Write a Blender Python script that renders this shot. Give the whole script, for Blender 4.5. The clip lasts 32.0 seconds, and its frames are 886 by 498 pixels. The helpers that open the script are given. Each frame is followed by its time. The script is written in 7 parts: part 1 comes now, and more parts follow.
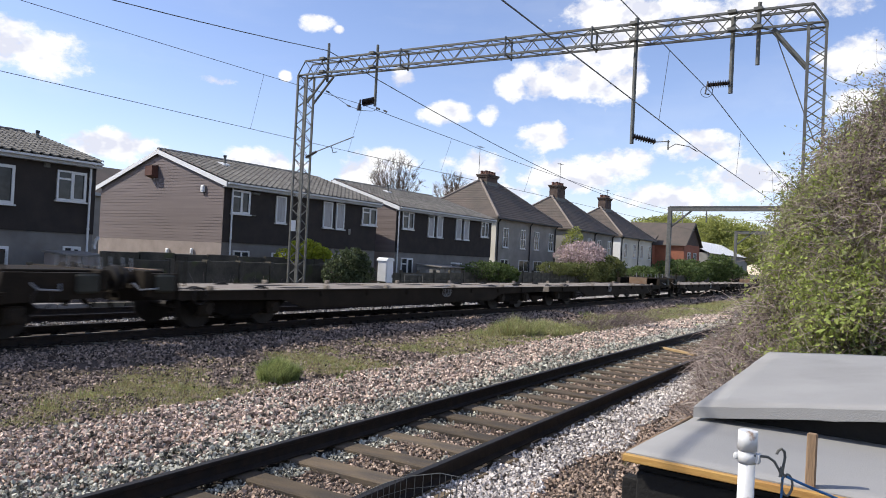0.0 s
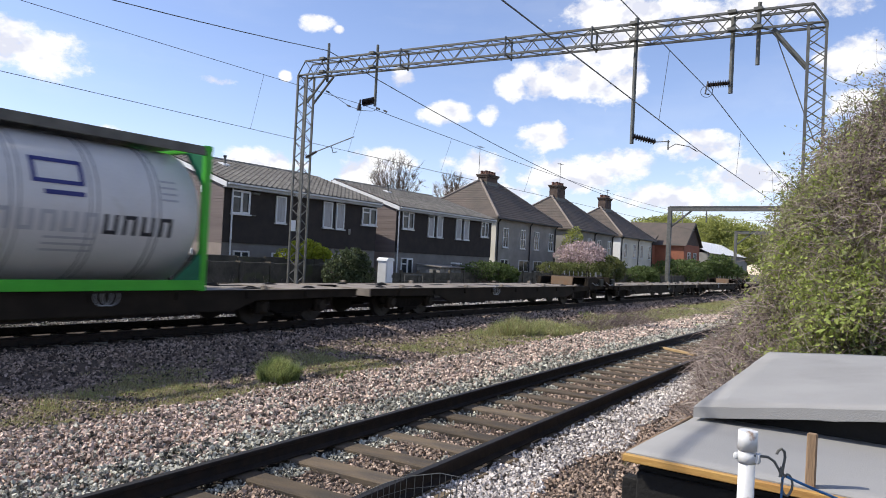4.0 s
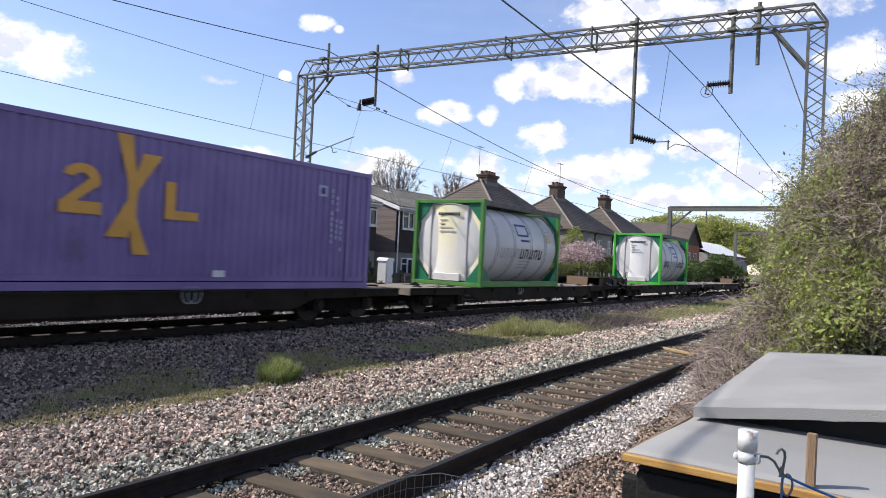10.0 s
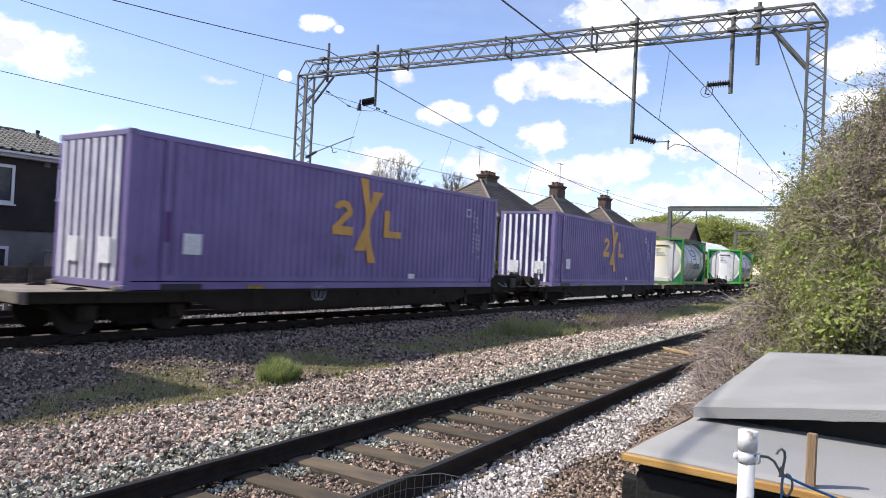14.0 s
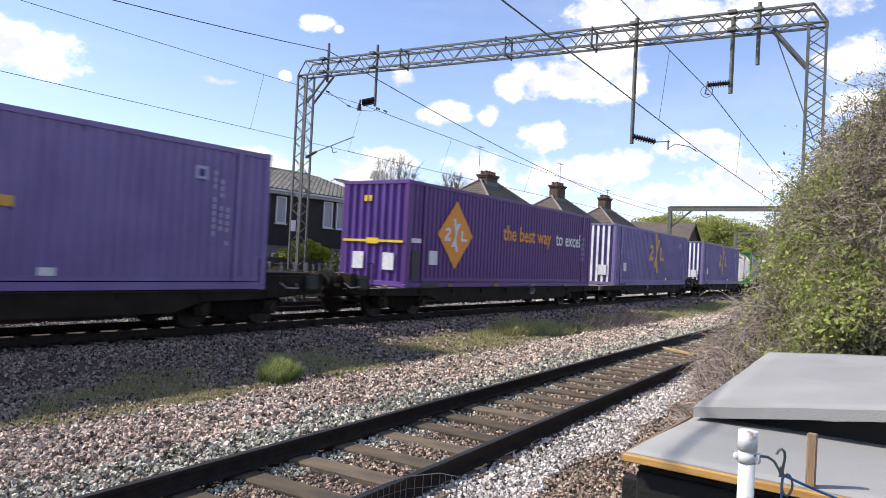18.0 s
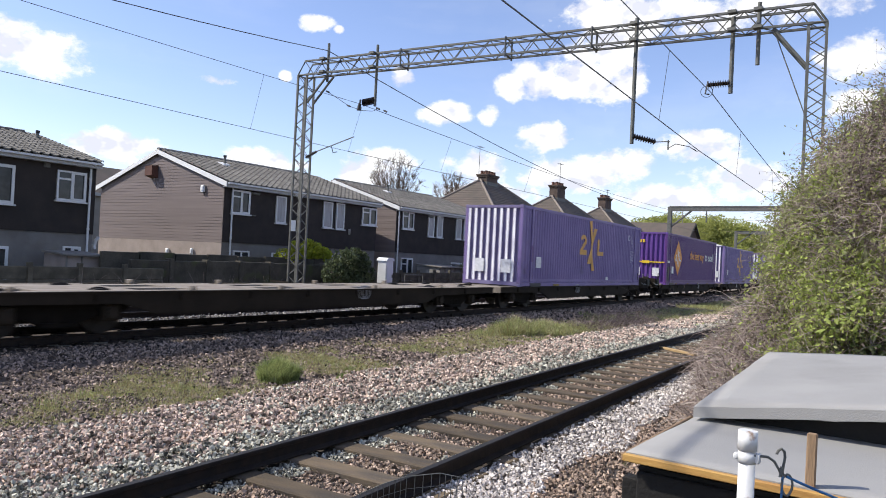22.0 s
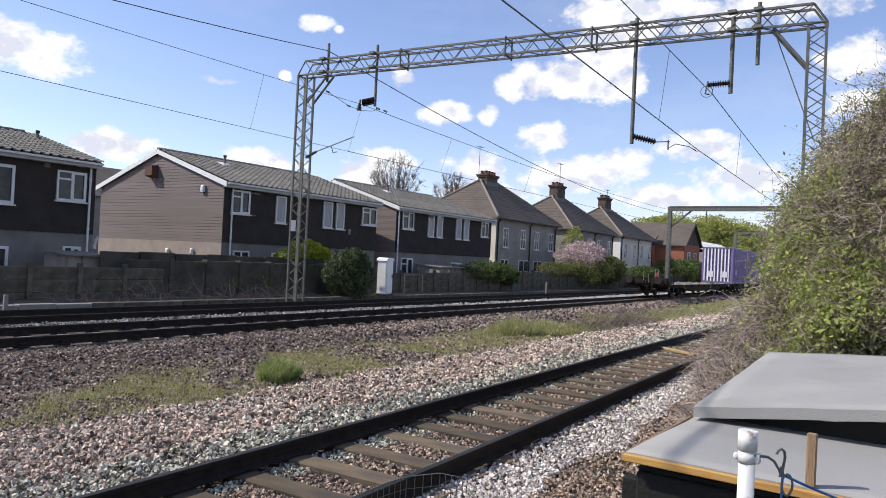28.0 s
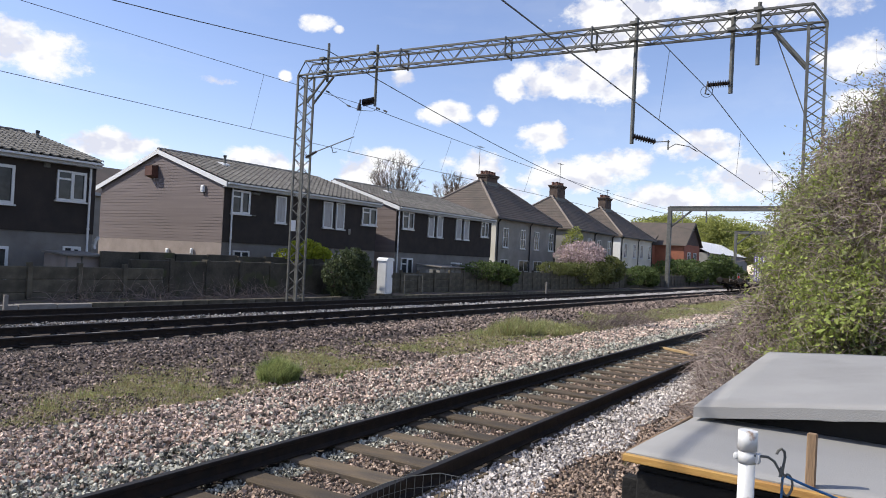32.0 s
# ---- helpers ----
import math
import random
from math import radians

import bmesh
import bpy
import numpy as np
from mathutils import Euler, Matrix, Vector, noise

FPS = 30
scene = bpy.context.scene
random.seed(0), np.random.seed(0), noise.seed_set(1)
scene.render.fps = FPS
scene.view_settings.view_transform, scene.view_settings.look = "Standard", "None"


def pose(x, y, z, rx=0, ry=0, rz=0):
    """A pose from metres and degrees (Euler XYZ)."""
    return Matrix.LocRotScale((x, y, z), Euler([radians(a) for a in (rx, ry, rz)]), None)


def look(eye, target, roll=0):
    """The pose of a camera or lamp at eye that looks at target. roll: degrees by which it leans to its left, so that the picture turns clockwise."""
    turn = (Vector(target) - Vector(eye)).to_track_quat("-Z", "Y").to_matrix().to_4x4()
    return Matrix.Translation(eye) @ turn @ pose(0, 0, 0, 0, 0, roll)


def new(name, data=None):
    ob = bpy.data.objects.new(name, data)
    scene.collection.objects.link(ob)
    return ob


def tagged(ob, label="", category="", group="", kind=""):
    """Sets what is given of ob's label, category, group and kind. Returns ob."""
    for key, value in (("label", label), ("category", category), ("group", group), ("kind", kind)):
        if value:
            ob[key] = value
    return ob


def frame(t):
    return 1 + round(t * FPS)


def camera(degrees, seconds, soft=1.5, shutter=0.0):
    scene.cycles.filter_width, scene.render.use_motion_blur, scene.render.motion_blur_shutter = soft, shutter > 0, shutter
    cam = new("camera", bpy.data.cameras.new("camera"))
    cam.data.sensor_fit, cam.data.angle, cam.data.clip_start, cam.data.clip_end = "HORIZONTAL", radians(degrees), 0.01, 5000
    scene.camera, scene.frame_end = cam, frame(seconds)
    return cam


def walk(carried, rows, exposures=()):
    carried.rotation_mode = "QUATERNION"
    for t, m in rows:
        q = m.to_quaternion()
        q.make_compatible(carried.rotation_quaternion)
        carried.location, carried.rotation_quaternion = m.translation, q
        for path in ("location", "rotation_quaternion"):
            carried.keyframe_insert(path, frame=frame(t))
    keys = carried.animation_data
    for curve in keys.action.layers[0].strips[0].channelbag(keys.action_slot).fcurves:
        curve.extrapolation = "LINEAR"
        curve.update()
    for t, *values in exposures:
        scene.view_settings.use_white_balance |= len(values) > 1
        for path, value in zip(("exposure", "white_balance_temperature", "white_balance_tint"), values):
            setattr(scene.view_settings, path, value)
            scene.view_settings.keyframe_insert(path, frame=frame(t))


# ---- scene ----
# ---- camera and the train's clock ----
cam = camera(64.13, 32.0, soft=0.95, shutter=0.5)
EYE = (0.0, 0.0, 1.701)
AIM = (math.cos(radians(34.79)) * 10, math.sin(radians(34.79)) * 10, 1.701 + 10 * math.tan(radians(0.797)))
walk(cam, [(0.0, look(EYE, AIM, 2.843)), (32.0, look(EYE, AIM, 2.843))], exposures=[(0.0, 0.03), (7.0, 0.03), (10.0, 0.1), (14.0, 0.25), (20.0, 0.25), (22.5, 0.1), (26.0, 0.02), (32.0, -0.03)])

# ---- world and sun ----
SUN_TRAVEL = Vector((0.58, -0.86, -1.0)).normalized()
SUN_ELEV = math.asin(-SUN_TRAVEL.z)
sun_data = bpy.data.lights.new("sun", "SUN")
sun_data.energy, sun_data.angle, sun_data.color = 5.0, radians(0.53), (1.0, 0.94, 0.84)
sun = new("sun", sun_data)
sun.matrix_world = look((0, 0, 40), Vector((0, 0, 40)) + SUN_TRAVEL)

world = bpy.data.worlds.new("world")
scene.world = world
world.use_nodes = True


def direction(u, v):
    """The way towards a spot of the sky: degrees to the right of the aim, degrees above the horizon."""
    a, e = radians(34.79 - u), radians(v)
    return (math.cos(a) * math.cos(e), math.sin(a) * math.cos(e), math.sin(e))


# cumulus clouds: bearing, elevation, half width, half height, in degrees
CLOUDS = [(-31.4, 13.0, 3.9, 1.9), (-30.2, 12.7, 2.3, 1.3), (-11.1, 17.8, 1.4, 0.6), (-9.3, 17.4, 0.4, 0.3), (-18.2, 12.7, 1.4, 0.4), (-25.1, 7.0, 3.1, 1.1), (-15.1, 6.7, 3.2, 1.2),
          (-13.3, 13.6, 0.5, 0.4), (-4.1, 14.2, 0.9, 0.7), (-0.5, 11.6, 2.1, 0.9), (3.2, 11.8, 0.9, 0.9), (-6.2, 6.7, 2.5, 1.6), (-4.2, 7.7, 1.8, 1.0),
          (4.9, 13.9, 1.5, 1.0), (8.0, 14.6, 3.2, 1.7), (11.8, 15.6, 3.0, 2.6), (13.8, 14.2, 1.8, 1.1), (14.2, 18.9, 5.0, 1.8), (18.8, 19.3, 5.5, 1.6), (24.7, 19.3, 5.9, 1.3),
          (7.5, 10.2, 2.5, 1.2), (12.8, 8.0, 3.5, 1.4), (9.5, 7.1, 4.1, 1.4), (2.5, 7.4, 2.8, 1.2), (19.4, 9.5, 3.3, 1.1), (22.8, 6.8, 4.2, 1.5),
          (17.0, 5.6, 4.6, 1.1), (29.9, 15.0, 2.4, 1.8), (30.3, 11.7, 2.4, 1.7), (3.7, 5.6, 5.5, 0.7)]


def build_world():
    nt = world.node_tree
    nt.nodes.clear()
    N, K = nt.nodes.new, nt.links.new
    out, bg = N("ShaderNodeOutputWorld"), N("ShaderNodeBackground")
    sky = N("ShaderNodeTexSky")
    sky.sky_type, sky.sun_disc = "NISHITA", False
    sky.sun_elevation = SUN_ELEV
    sky.sun_rotation = math.atan2(-SUN_TRAVEL.x, -SUN_TRAVEL.y)
    sky.air_density, sky.dust_density, sky.ozone_density = 1.0, 0.3, 2.5
    co = N("ShaderNodeTexCoord")

    def math_node(op, a, b=None, clamp=False):
        m = N("ShaderNodeMath")
        m.operation, m.use_clamp = op, clamp
        for i, v in enumerate((a, b)):
            if v is None:
                continue
            if isinstance(v, (int, float)):
                m.inputs[i].default_value = v
            else:
                K(v, m.inputs[i])
        return m.outputs[0]

    def noise_node(scale, detail, rough, stretch, shift=(0, 0, 0)):
        mp, n = N("ShaderNodeMapping"), N("ShaderNodeTexNoise")
        mp.inputs["Scale"].default_value, mp.inputs["Location"].default_value = stretch, shift
        n.inputs["Scale"].default_value, n.inputs["Detail"].default_value, n.inputs["Roughness"].default_value = scale, detail, rough
        K(co.outputs["Generated"], mp.inputs["Vector"])
        K(mp.outputs[0], n.inputs["Vector"])
        return n.outputs["Fac"]

    puff = noise_node(19.0, 10.0, 0.66, (1, 1, 1.5))
    lump = noise_node(26.0, 3.0, 0.5, (1, 1, 1.4))
    lump_sunward = noise_node(26.0, 3.0, 0.5, (1, 1, 1.4), (-0.006, 0.010, 0.022))
    big = noise_node(3.4, 6.0, 0.6, (1, 1, 2.2))
    field = None
    for u, v, hw, hh in CLOUDS:
        c, a = direction(u, v), radians(34.79 - u)
        rot = N("ShaderNodeVectorMath")
        rot.operation = "SUBTRACT"
        K(co.outputs["Generated"], rot.inputs[0])
        rot.inputs[1].default_value = c
        across, up = N("ShaderNodeVectorMath"), N("ShaderNodeSeparateXYZ")
        across.operation = "DOT_PRODUCT"
        K(rot.outputs[0], across.inputs[0])
        across.inputs[1].default_value = (math.sin(a), -math.cos(a), 0)
        K(rot.outputs[0], up.inputs[0])
        ex = math_node("DIVIDE", across.outputs["Value"], math.tan(radians(hw)))
        ez = math_node("DIVIDE", up.outputs["Z"], math.tan(radians(hh)))
        d = math_node("ADD", math_node("MULTIPLY", ex, ex), math_node("MULTIPLY", ez, ez))
        # only the side of the sky towards which the cloud lies
        f = math_node("SUBTRACT", 1.0, d)
        ahead = N("ShaderNodeVectorMath")
        ahead.operation = "DOT_PRODUCT"
        K(co.outputs["Generated"], ahead.inputs[0])
        ahead.inputs[1].default_value = c
        f = math_node("SUBTRACT", f, math_node("MULTIPLY", math_node("LESS_THAN", ahead.outputs["Value"], 0.5), 50.0))
        field = f if field is None else math_node("MAXIMUM", field, f)
    field = math_node("MAXIMUM", field, -1.2)
    # scattered clouds of the same kind, added out of view to tune fill light
    loose = math_node("MULTIPLY", math_node("SUBTRACT", big, 0.56), 7.0)
    back = N("ShaderNodeVectorMath")
    back.operation = "DOT_PRODUCT"
    K(co.outputs["Generated"], back.inputs[0])
    back.inputs[1].default_value = direction(0, 8)
    loose = math_node("SUBTRACT", loose, math_node("MULTIPLY", math_node("GREATER_THAN", back.outputs["Value"], 0.72), 3.0))
    field = math_node("MAXIMUM", field, loose)
    rough_edge = math_node("ADD", math_node("MULTIPLY", math_node("SUBTRACT", puff, 0.5), 4.2), math_node("MULTIPLY", math_node("SUBTRACT", lump, 0.5), 1.6))
    body = math_node("ADD", math_node("MULTIPLY", field, 0.95), rough_edge)
    ramp = N("ShaderNodeMapRange")
    ramp.interpolation_type = "SMOOTHSTEP"
    ramp.inputs["From Min"].default_value, ramp.inputs["From Max"].default_value = -0.25, 0.75
    K(body, ramp.inputs["Value"])
    # thin high cloud veils
    veil = math_node("MULTIPLY", math_node("SUBTRACT", noise_node(2.2, 7.0, 0.55, (1, 1, 5)), 0.46), 1.3, True)
    cover = math_node("MAXIMUM", ramp.outputs[0], math_node("MULTIPLY", veil, 0.4))
    shade = N("ShaderNodeMapRange")
    # the sides of the heaps that turn away from the sun are greyer
    shade.inputs["From Min"].default_value, shade.inputs["From Max"].default_value = -0.02, 0.13
    K(math_node("SUBTRACT", lump_sunward, lump), shade.inputs["Value"])
    tone = N("ShaderNodeMix")
    tone.data_type = "RGBA"
    tone.inputs["A"].default_value, tone.inputs["B"].default_value = (8.7, 8.7, 8.8, 1), (6.5, 6.7, 7.7, 1)
    K(shade.outputs[0], tone.inputs["Factor"])
    gain = N("ShaderNodeVectorMath")
    gain.operation = "MULTIPLY"
    K(sky.outputs[0], gain.inputs[0])
    gain.inputs[1].default_value = (1.58, 1.42, 1.55)
    mix = N("ShaderNodeMix")
    mix.data_type = "RGBA"
    K(cover, mix.inputs["Factor"])
    K(gain.outputs[0], mix.inputs["A"])
    K(tone.outputs["Result"], mix.inputs["B"])
    K(mix.outputs["Result"], bg.inputs["Color"])
    bg.inputs["Strength"].default_value = 0.12
    K(bg.outputs[0], out.inputs["Surface"])


build_world()


# ---- mesh helpers ----
def part(name, bm, material, parent=None, label="", smooth=False):
    """Links a bmesh as one mesh object, under a thing or under a part."""
    me = bpy.data.meshes.new(name)
    bmesh.ops.recalc_face_normals(bm, faces=bm.faces)
    bm.to_mesh(me)
    bm.free()
    return mesh_part(name, me, material, parent, label, smooth)


def mesh_part(name, me, material, parent=None, label="", smooth=False):
    if material is not None and not me.materials:
        me.materials.append(material)
    if smooth:
        me.polygons.foreach_set("use_smooth", [True] * len(me.polygons))
    ob = new(name, me)
    ob.parent = parent
    if label:
        ob["label"] = label
    return ob


def data_part(name, verts, faces, material, parent=None, label="", smooth=False):
    me = bpy.data.meshes.new(name)
    me.from_pydata([tuple(v) for v in verts], [], [tuple(f) for f in faces])
    me.update()
    return mesh_part(name, me, material, parent, label, smooth)


def array_mesh(name, verts, faces):
    """A mesh from numpy arrays of points (n, 3) and of equal-sized faces (m, k)."""
    me = bpy.data.meshes.new(name)
    m, k = faces.shape
    me.vertices.add(len(verts))
    me.vertices.foreach_set("co", np.asarray(verts, np.float32).ravel())
    me.loops.add(m * k)
    me.loops.foreach_set("vertex_index", faces.astype(np.int32).ravel())
    me.polygons.add(m)
    me.polygons.foreach_set("loop_start", np.arange(0, m * k, k, dtype=np.int32))
    me.polygons.foreach_set("loop_total", np.full(m, k, np.int32))
    me.update(calc_edges=True)
    me.validate()
    me.shade_flat()
    return me


def thing(name, label, category, m=None, group="", kind=""):
    ob = tagged(new(name), label, category, group, kind)
    if m is not None:
        ob.matrix_world = m
    return ob


def box(bm, x0, x1, y0, y1, z0, z1, bevel=0.0, m=None):
    made = bmesh.ops.create_cube(bm, size=1.0)
    vs = made["verts"]
    for v in vs:
        v.co = Vector((x0 + (v.co.x + 0.5) * (x1 - x0), y0 + (v.co.y + 0.5) * (y1 - y0), z0 + (v.co.z + 0.5) * (z1 - z0)))
    if m is not None:
        bmesh.ops.transform(bm, matrix=m, verts=vs)
    if bevel > 0:
        es = list({e for v in vs for e in v.link_edges})
        bmesh.ops.bevel(bm, geom=es, offset=bevel, segments=1, affect="EDGES")
    return bm


def box_bm(*a, **k):
    return box(bmesh.new(), *a, **k)


def rod(bm, a, b, r, n=6, r2=None):
    """A round bar from a to b."""
    a, b = Vector(a), Vector(b)
    d = b - a
    if d.length < 1e-6:
        return bm
    m = Matrix.Translation((a + b) / 2) @ d.to_track_quat("Z", "Y").to_matrix().to_4x4()
    bmesh.ops.create_cone(bm, cap_ends=True, segments=n, radius1=r, radius2=r if r2 is None else r2, depth=d.length, matrix=m)
    return bm


def pipe(bm, pts, r, n=6):
    """A bent round bar through the given points, in one piece."""
    pts = [Vector(p) for p in pts]
    rings = []
    for i, p in enumerate(pts):
        d = (pts[min(i + 1, len(pts) - 1)] - pts[max(i - 1, 0)]).normalized()
        u = d.orthogonal().normalized() if not rings else (side - d * side.dot(d)).normalized()
        side = u
        w = d.cross(u)
        rings.append([bm.verts.new(p + (u * math.cos(a) + w * math.sin(a)) * r) for a in (2 * math.pi * k / n for k in range(n))])
    for a, b in zip(rings[:-1], rings[1:]):
        for k in range(n):
            bm.faces.new((a[k], a[(k + 1) % n], b[(k + 1) % n], b[k]))
    bm.faces.new(rings[0][::-1]), bm.faces.new(rings[-1])
    return bm


def smooth_sides(ob):
    """Rounds the shading of four-cornered faces and leaves the caps flat."""
    ob.data.polygons.foreach_set("use_smooth", [len(p.vertices) == 4 for p in ob.data.polygons])
    return ob


def prism(bm, outline, y0, y1, m=None):
    """An outline in x and z, pushed from y0 to y1."""
    v0 = [bm.verts.new((x, y0, z)) for x, z in outline]
    v1 = [bm.verts.new((x, y1, z)) for x, z in outline]
    n = len(outline)
    fs = [bm.faces.new(v0), bm.faces.new(v1[::-1])]
    for i in range(n):
        fs.append(bm.faces.new((v0[i], v0[(i + 1) % n], v1[(i + 1) % n], v1[i])))
    if m is not None:
        bmesh.ops.transform(bm, matrix=m, verts=v0 + v1)
    return bm


# ---- materials ----
def mat(name, color, rough=0.7, metal=0.0, scale=6.0, vary=0.25, bump=0.15, fine=60.0, tint=None, island=0.0, stretch=(1, 1, 1), obj=0.0, spec=0.3, stain=None):
    """A procedural surface: two scales of colour change, a fine relief, and change from piece to piece."""
    m = bpy.data.materials.new(name)
    m.use_nodes = True
    nt = m.node_tree
    N, K = nt.nodes.new, nt.links.new
    b = nt.nodes["Principled BSDF"]
    b.inputs["Roughness"].default_value, b.inputs["Metallic"].default_value = rough, metal
    b.inputs["Specular IOR Level"].default_value = spec
    co, mp = N("ShaderNodeTexCoord"), N("ShaderNodeMapping")
    mp.inputs["Scale"].default_value = stretch
    K(co.outputs["Object"], mp.inputs["Vector"])
    n1, n2 = N("ShaderNodeTexNoise"), N("ShaderNodeTexNoise")
    for n, s, d in ((n1, scale, 5.0), (n2, fine, 3.0)):
        n.inputs["Scale"].default_value, n.inputs["Detail"].default_value = s, d
        K(mp.outputs[0], n.inputs["Vector"])
    c = Vector(color)
    t = Vector(tint) if tint else c * (1 - vary)
    mix = N("ShaderNodeMix")
    mix.data_type = "RGBA"
    mix.inputs["A"].default_value, mix.inputs["B"].default_value = (*c, 1), (*t, 1)
    mr = N("ShaderNodeMapRange")
    mr.inputs["From Min"].default_value, mr.inputs["From Max"].default_value = 0.35, 0.65
    K(n1.outputs["Fac"], mr.inputs["Value"])
    K(mr.outputs[0], mix.inputs["Factor"])
    col = mix.outputs["Result"]

    def scaled(col, fac_out, lo, hi):
        r, v = N("ShaderNodeMapRange"), N("ShaderNodeVectorMath")
        r.inputs["To Min"].default_value, r.inputs["To Max"].default_value = lo, hi
        K(fac_out, r.inputs["Value"])
        v.operation = "SCALE"
        K(col, v.inputs[0])
        K(r.outputs[0], v.inputs["Scale"])
        return v.outputs[0]

    col = scaled(col, n2.outputs["Fac"], 1 - vary * 0.9, 1 + vary * 0.9)
    if island:
        g = N("ShaderNodeNewGeometry")
        col = scaled(col, g.outputs["Random Per Island"], 1 - island, 1 + island)
    if obj:
        g = N("ShaderNodeObjectInfo")
        col = scaled(col, g.outputs["Random"], 1 - obj, 1 + obj)
    if stain:
        s, sr, sm = N("ShaderNodeTexNoise"), N("ShaderNodeMapRange"), N("ShaderNodeMix")
        s.inputs["Scale"].default_value, s.inputs["Detail"].default_value = stain[1], 6.0
        K(co.outputs["Object"], s.inputs["Vector"])
        sr.inputs["From Min"].default_value, sr.inputs["From Max"].default_value = stain[2], stain[2] + 0.12
        K(s.outputs["Fac"], sr.inputs["Value"])
        sm.data_type = "RGBA"
        K(sr.outputs[0], sm.inputs["Factor"])
        K(col, sm.inputs["A"])
        sm.inputs["B"].default_value = (*stain[0], 1)
        col = sm.outputs["Result"]
    K(col, b.inputs["Base Color"])
    rr = N("ShaderNodeMapRange")
    rr.inputs["To Min"].default_value, rr.inputs["To Max"].default_value = max(0.03, rough - 0.12), min(1.0, rough + 0.12)
    K(n2.outputs["Fac"], rr.inputs["Value"])
    K(rr.outputs[0], b.inputs["Roughness"])
    if bump:
        bp = N("ShaderNodeBump")
        bp.inputs["Strength"].default_value, bp.inputs["Distance"].default_value = bump, 0.02
        K(n2.outputs["Fac"], bp.inputs["Height"])
        K(bp.outputs[0], b.inputs["Normal"])
    return m


def glass_mat(name):
    """Window glass with a dim room behind it: dark and glossy."""
    m = mat(name, (0.05, 0.055, 0.06), 0.08, 0, 2.0, 0.5, 0.02, 5.0)
    return m


M_STONE = mat("ballast_stone", (0.455, 0.435, 0.365), 0.85, 0, 30, 0.25, 0.2, 140, tint=(0.25, 0.245, 0.20), island=0.92)
M_STONE_PINK = mat("pink_granite_stone", (0.55, 0.43, 0.35), 0.85, 0, 30, 0.2, 0.2, 140, tint=(0.35, 0.265, 0.215), island=0.88)
M_STONE_WHITE = mat("pale_stone", (0.64, 0.585, 0.54), 0.85, 0, 30, 0.18, 0.2, 140, island=0.5)
M_STONE_BROWN = mat("dusty_brown_stone", (0.38, 0.285, 0.215), 0.9, 0, 30, 0.25, 0.2, 140, tint=(0.21, 0.155, 0.12), island=0.8)
M_STONE_OLD = mat("dark_brown_stone", (0.285, 0.22, 0.18), 0.9, 0, 30, 0.25, 0.2, 140, tint=(0.175, 0.135, 0.11), island=0.95)
M_RAIL = mat("weathered_rail_steel", (0.016, 0.013, 0.012), 0.9, 0.0, 9, 0.4, 0.2, 70, tint=(0.028, 0.02, 0.015))
M_RAILTOP = mat("worn_rail_head", (0.025, 0.022, 0.020), 0.65, 0.0, 4, 0.3, 0.05, 40, stretch=(0.2, 3, 3))
M_SLEEPER = mat("weathered_sleeper_wood", (0.155, 0.115, 0.072), 0.9, 0, 1.6, 0.35, 0.5, 40, tint=(0.08, 0.066, 0.052), stretch=(3, 1.0, 6), obj=0.3)
M_SLEEPER_C = mat("concrete_sleeper", (0.23, 0.215, 0.195), 0.9, 0, 5, 0.2, 0.2, 50, obj=0.15)
M_STEEL = mat("galvanised_steel", (0.165, 0.168, 0.155), 0.6, 0.3, 5, 0.3, 0.1, 50, tint=(0.115, 0.112, 0.10))
M_WIRE = mat("wire", (0.11, 0.11, 0.115), 0.5, 0.4, 5, 0.2, 0)
M_INSUL = mat("brown_insulator", (0.045, 0.035, 0.03), 0.3, 0, 6, 0.2, 0)
M_CONCRETE = mat("stained_concrete", (0.13, 0.115, 0.085), 0.92, 0, 2.5, 0.35, 0.3, 35, tint=(0.07, 0.062, 0.046), obj=0.12)
M_WHITE = mat("white_paint", (0.78, 0.78, 0.77), 0.45, 0, 4, 0.06, 0.05, 40)
M_UPVC = mat("white_plastic", (0.64, 0.64, 0.63), 0.35, 0, 3, 0.06, 0.02, 30)
M_GLASS = glass_mat("window_glass")
M_CURTAIN = mat("net_curtain", (0.42, 0.41, 0.40), 0.9, 0, 3, 0.25, 0.1, 25, stretch=(6, 6, 0.6))


# ---- the ground and the tracks ----
def main_y(x):
    """The middle of the running line on which the train goes."""
    c = min(x, 50.0)
    return 13.536 + 0.00041 * c * c + 0.041 * (x - c)


def main_turn(x):
    return math.atan(0.00082 * min(x, 50.0))


def near_y(x):
    """The middle of the near line."""
    c = min(max(x, -30.0), 30.0)
    return 4.0125 + 0.0596 * c - 0.00062 * c * c + (0.0224 * (x - c) if x > 0 else 0.0968 * (x - c))


def near_z(x):
    return -0.115


def smooth(a, b, v):
    t = min(max((v - a) / (b - a), 0.0), 1.0)
    return t * t * (3 - 2 * t)


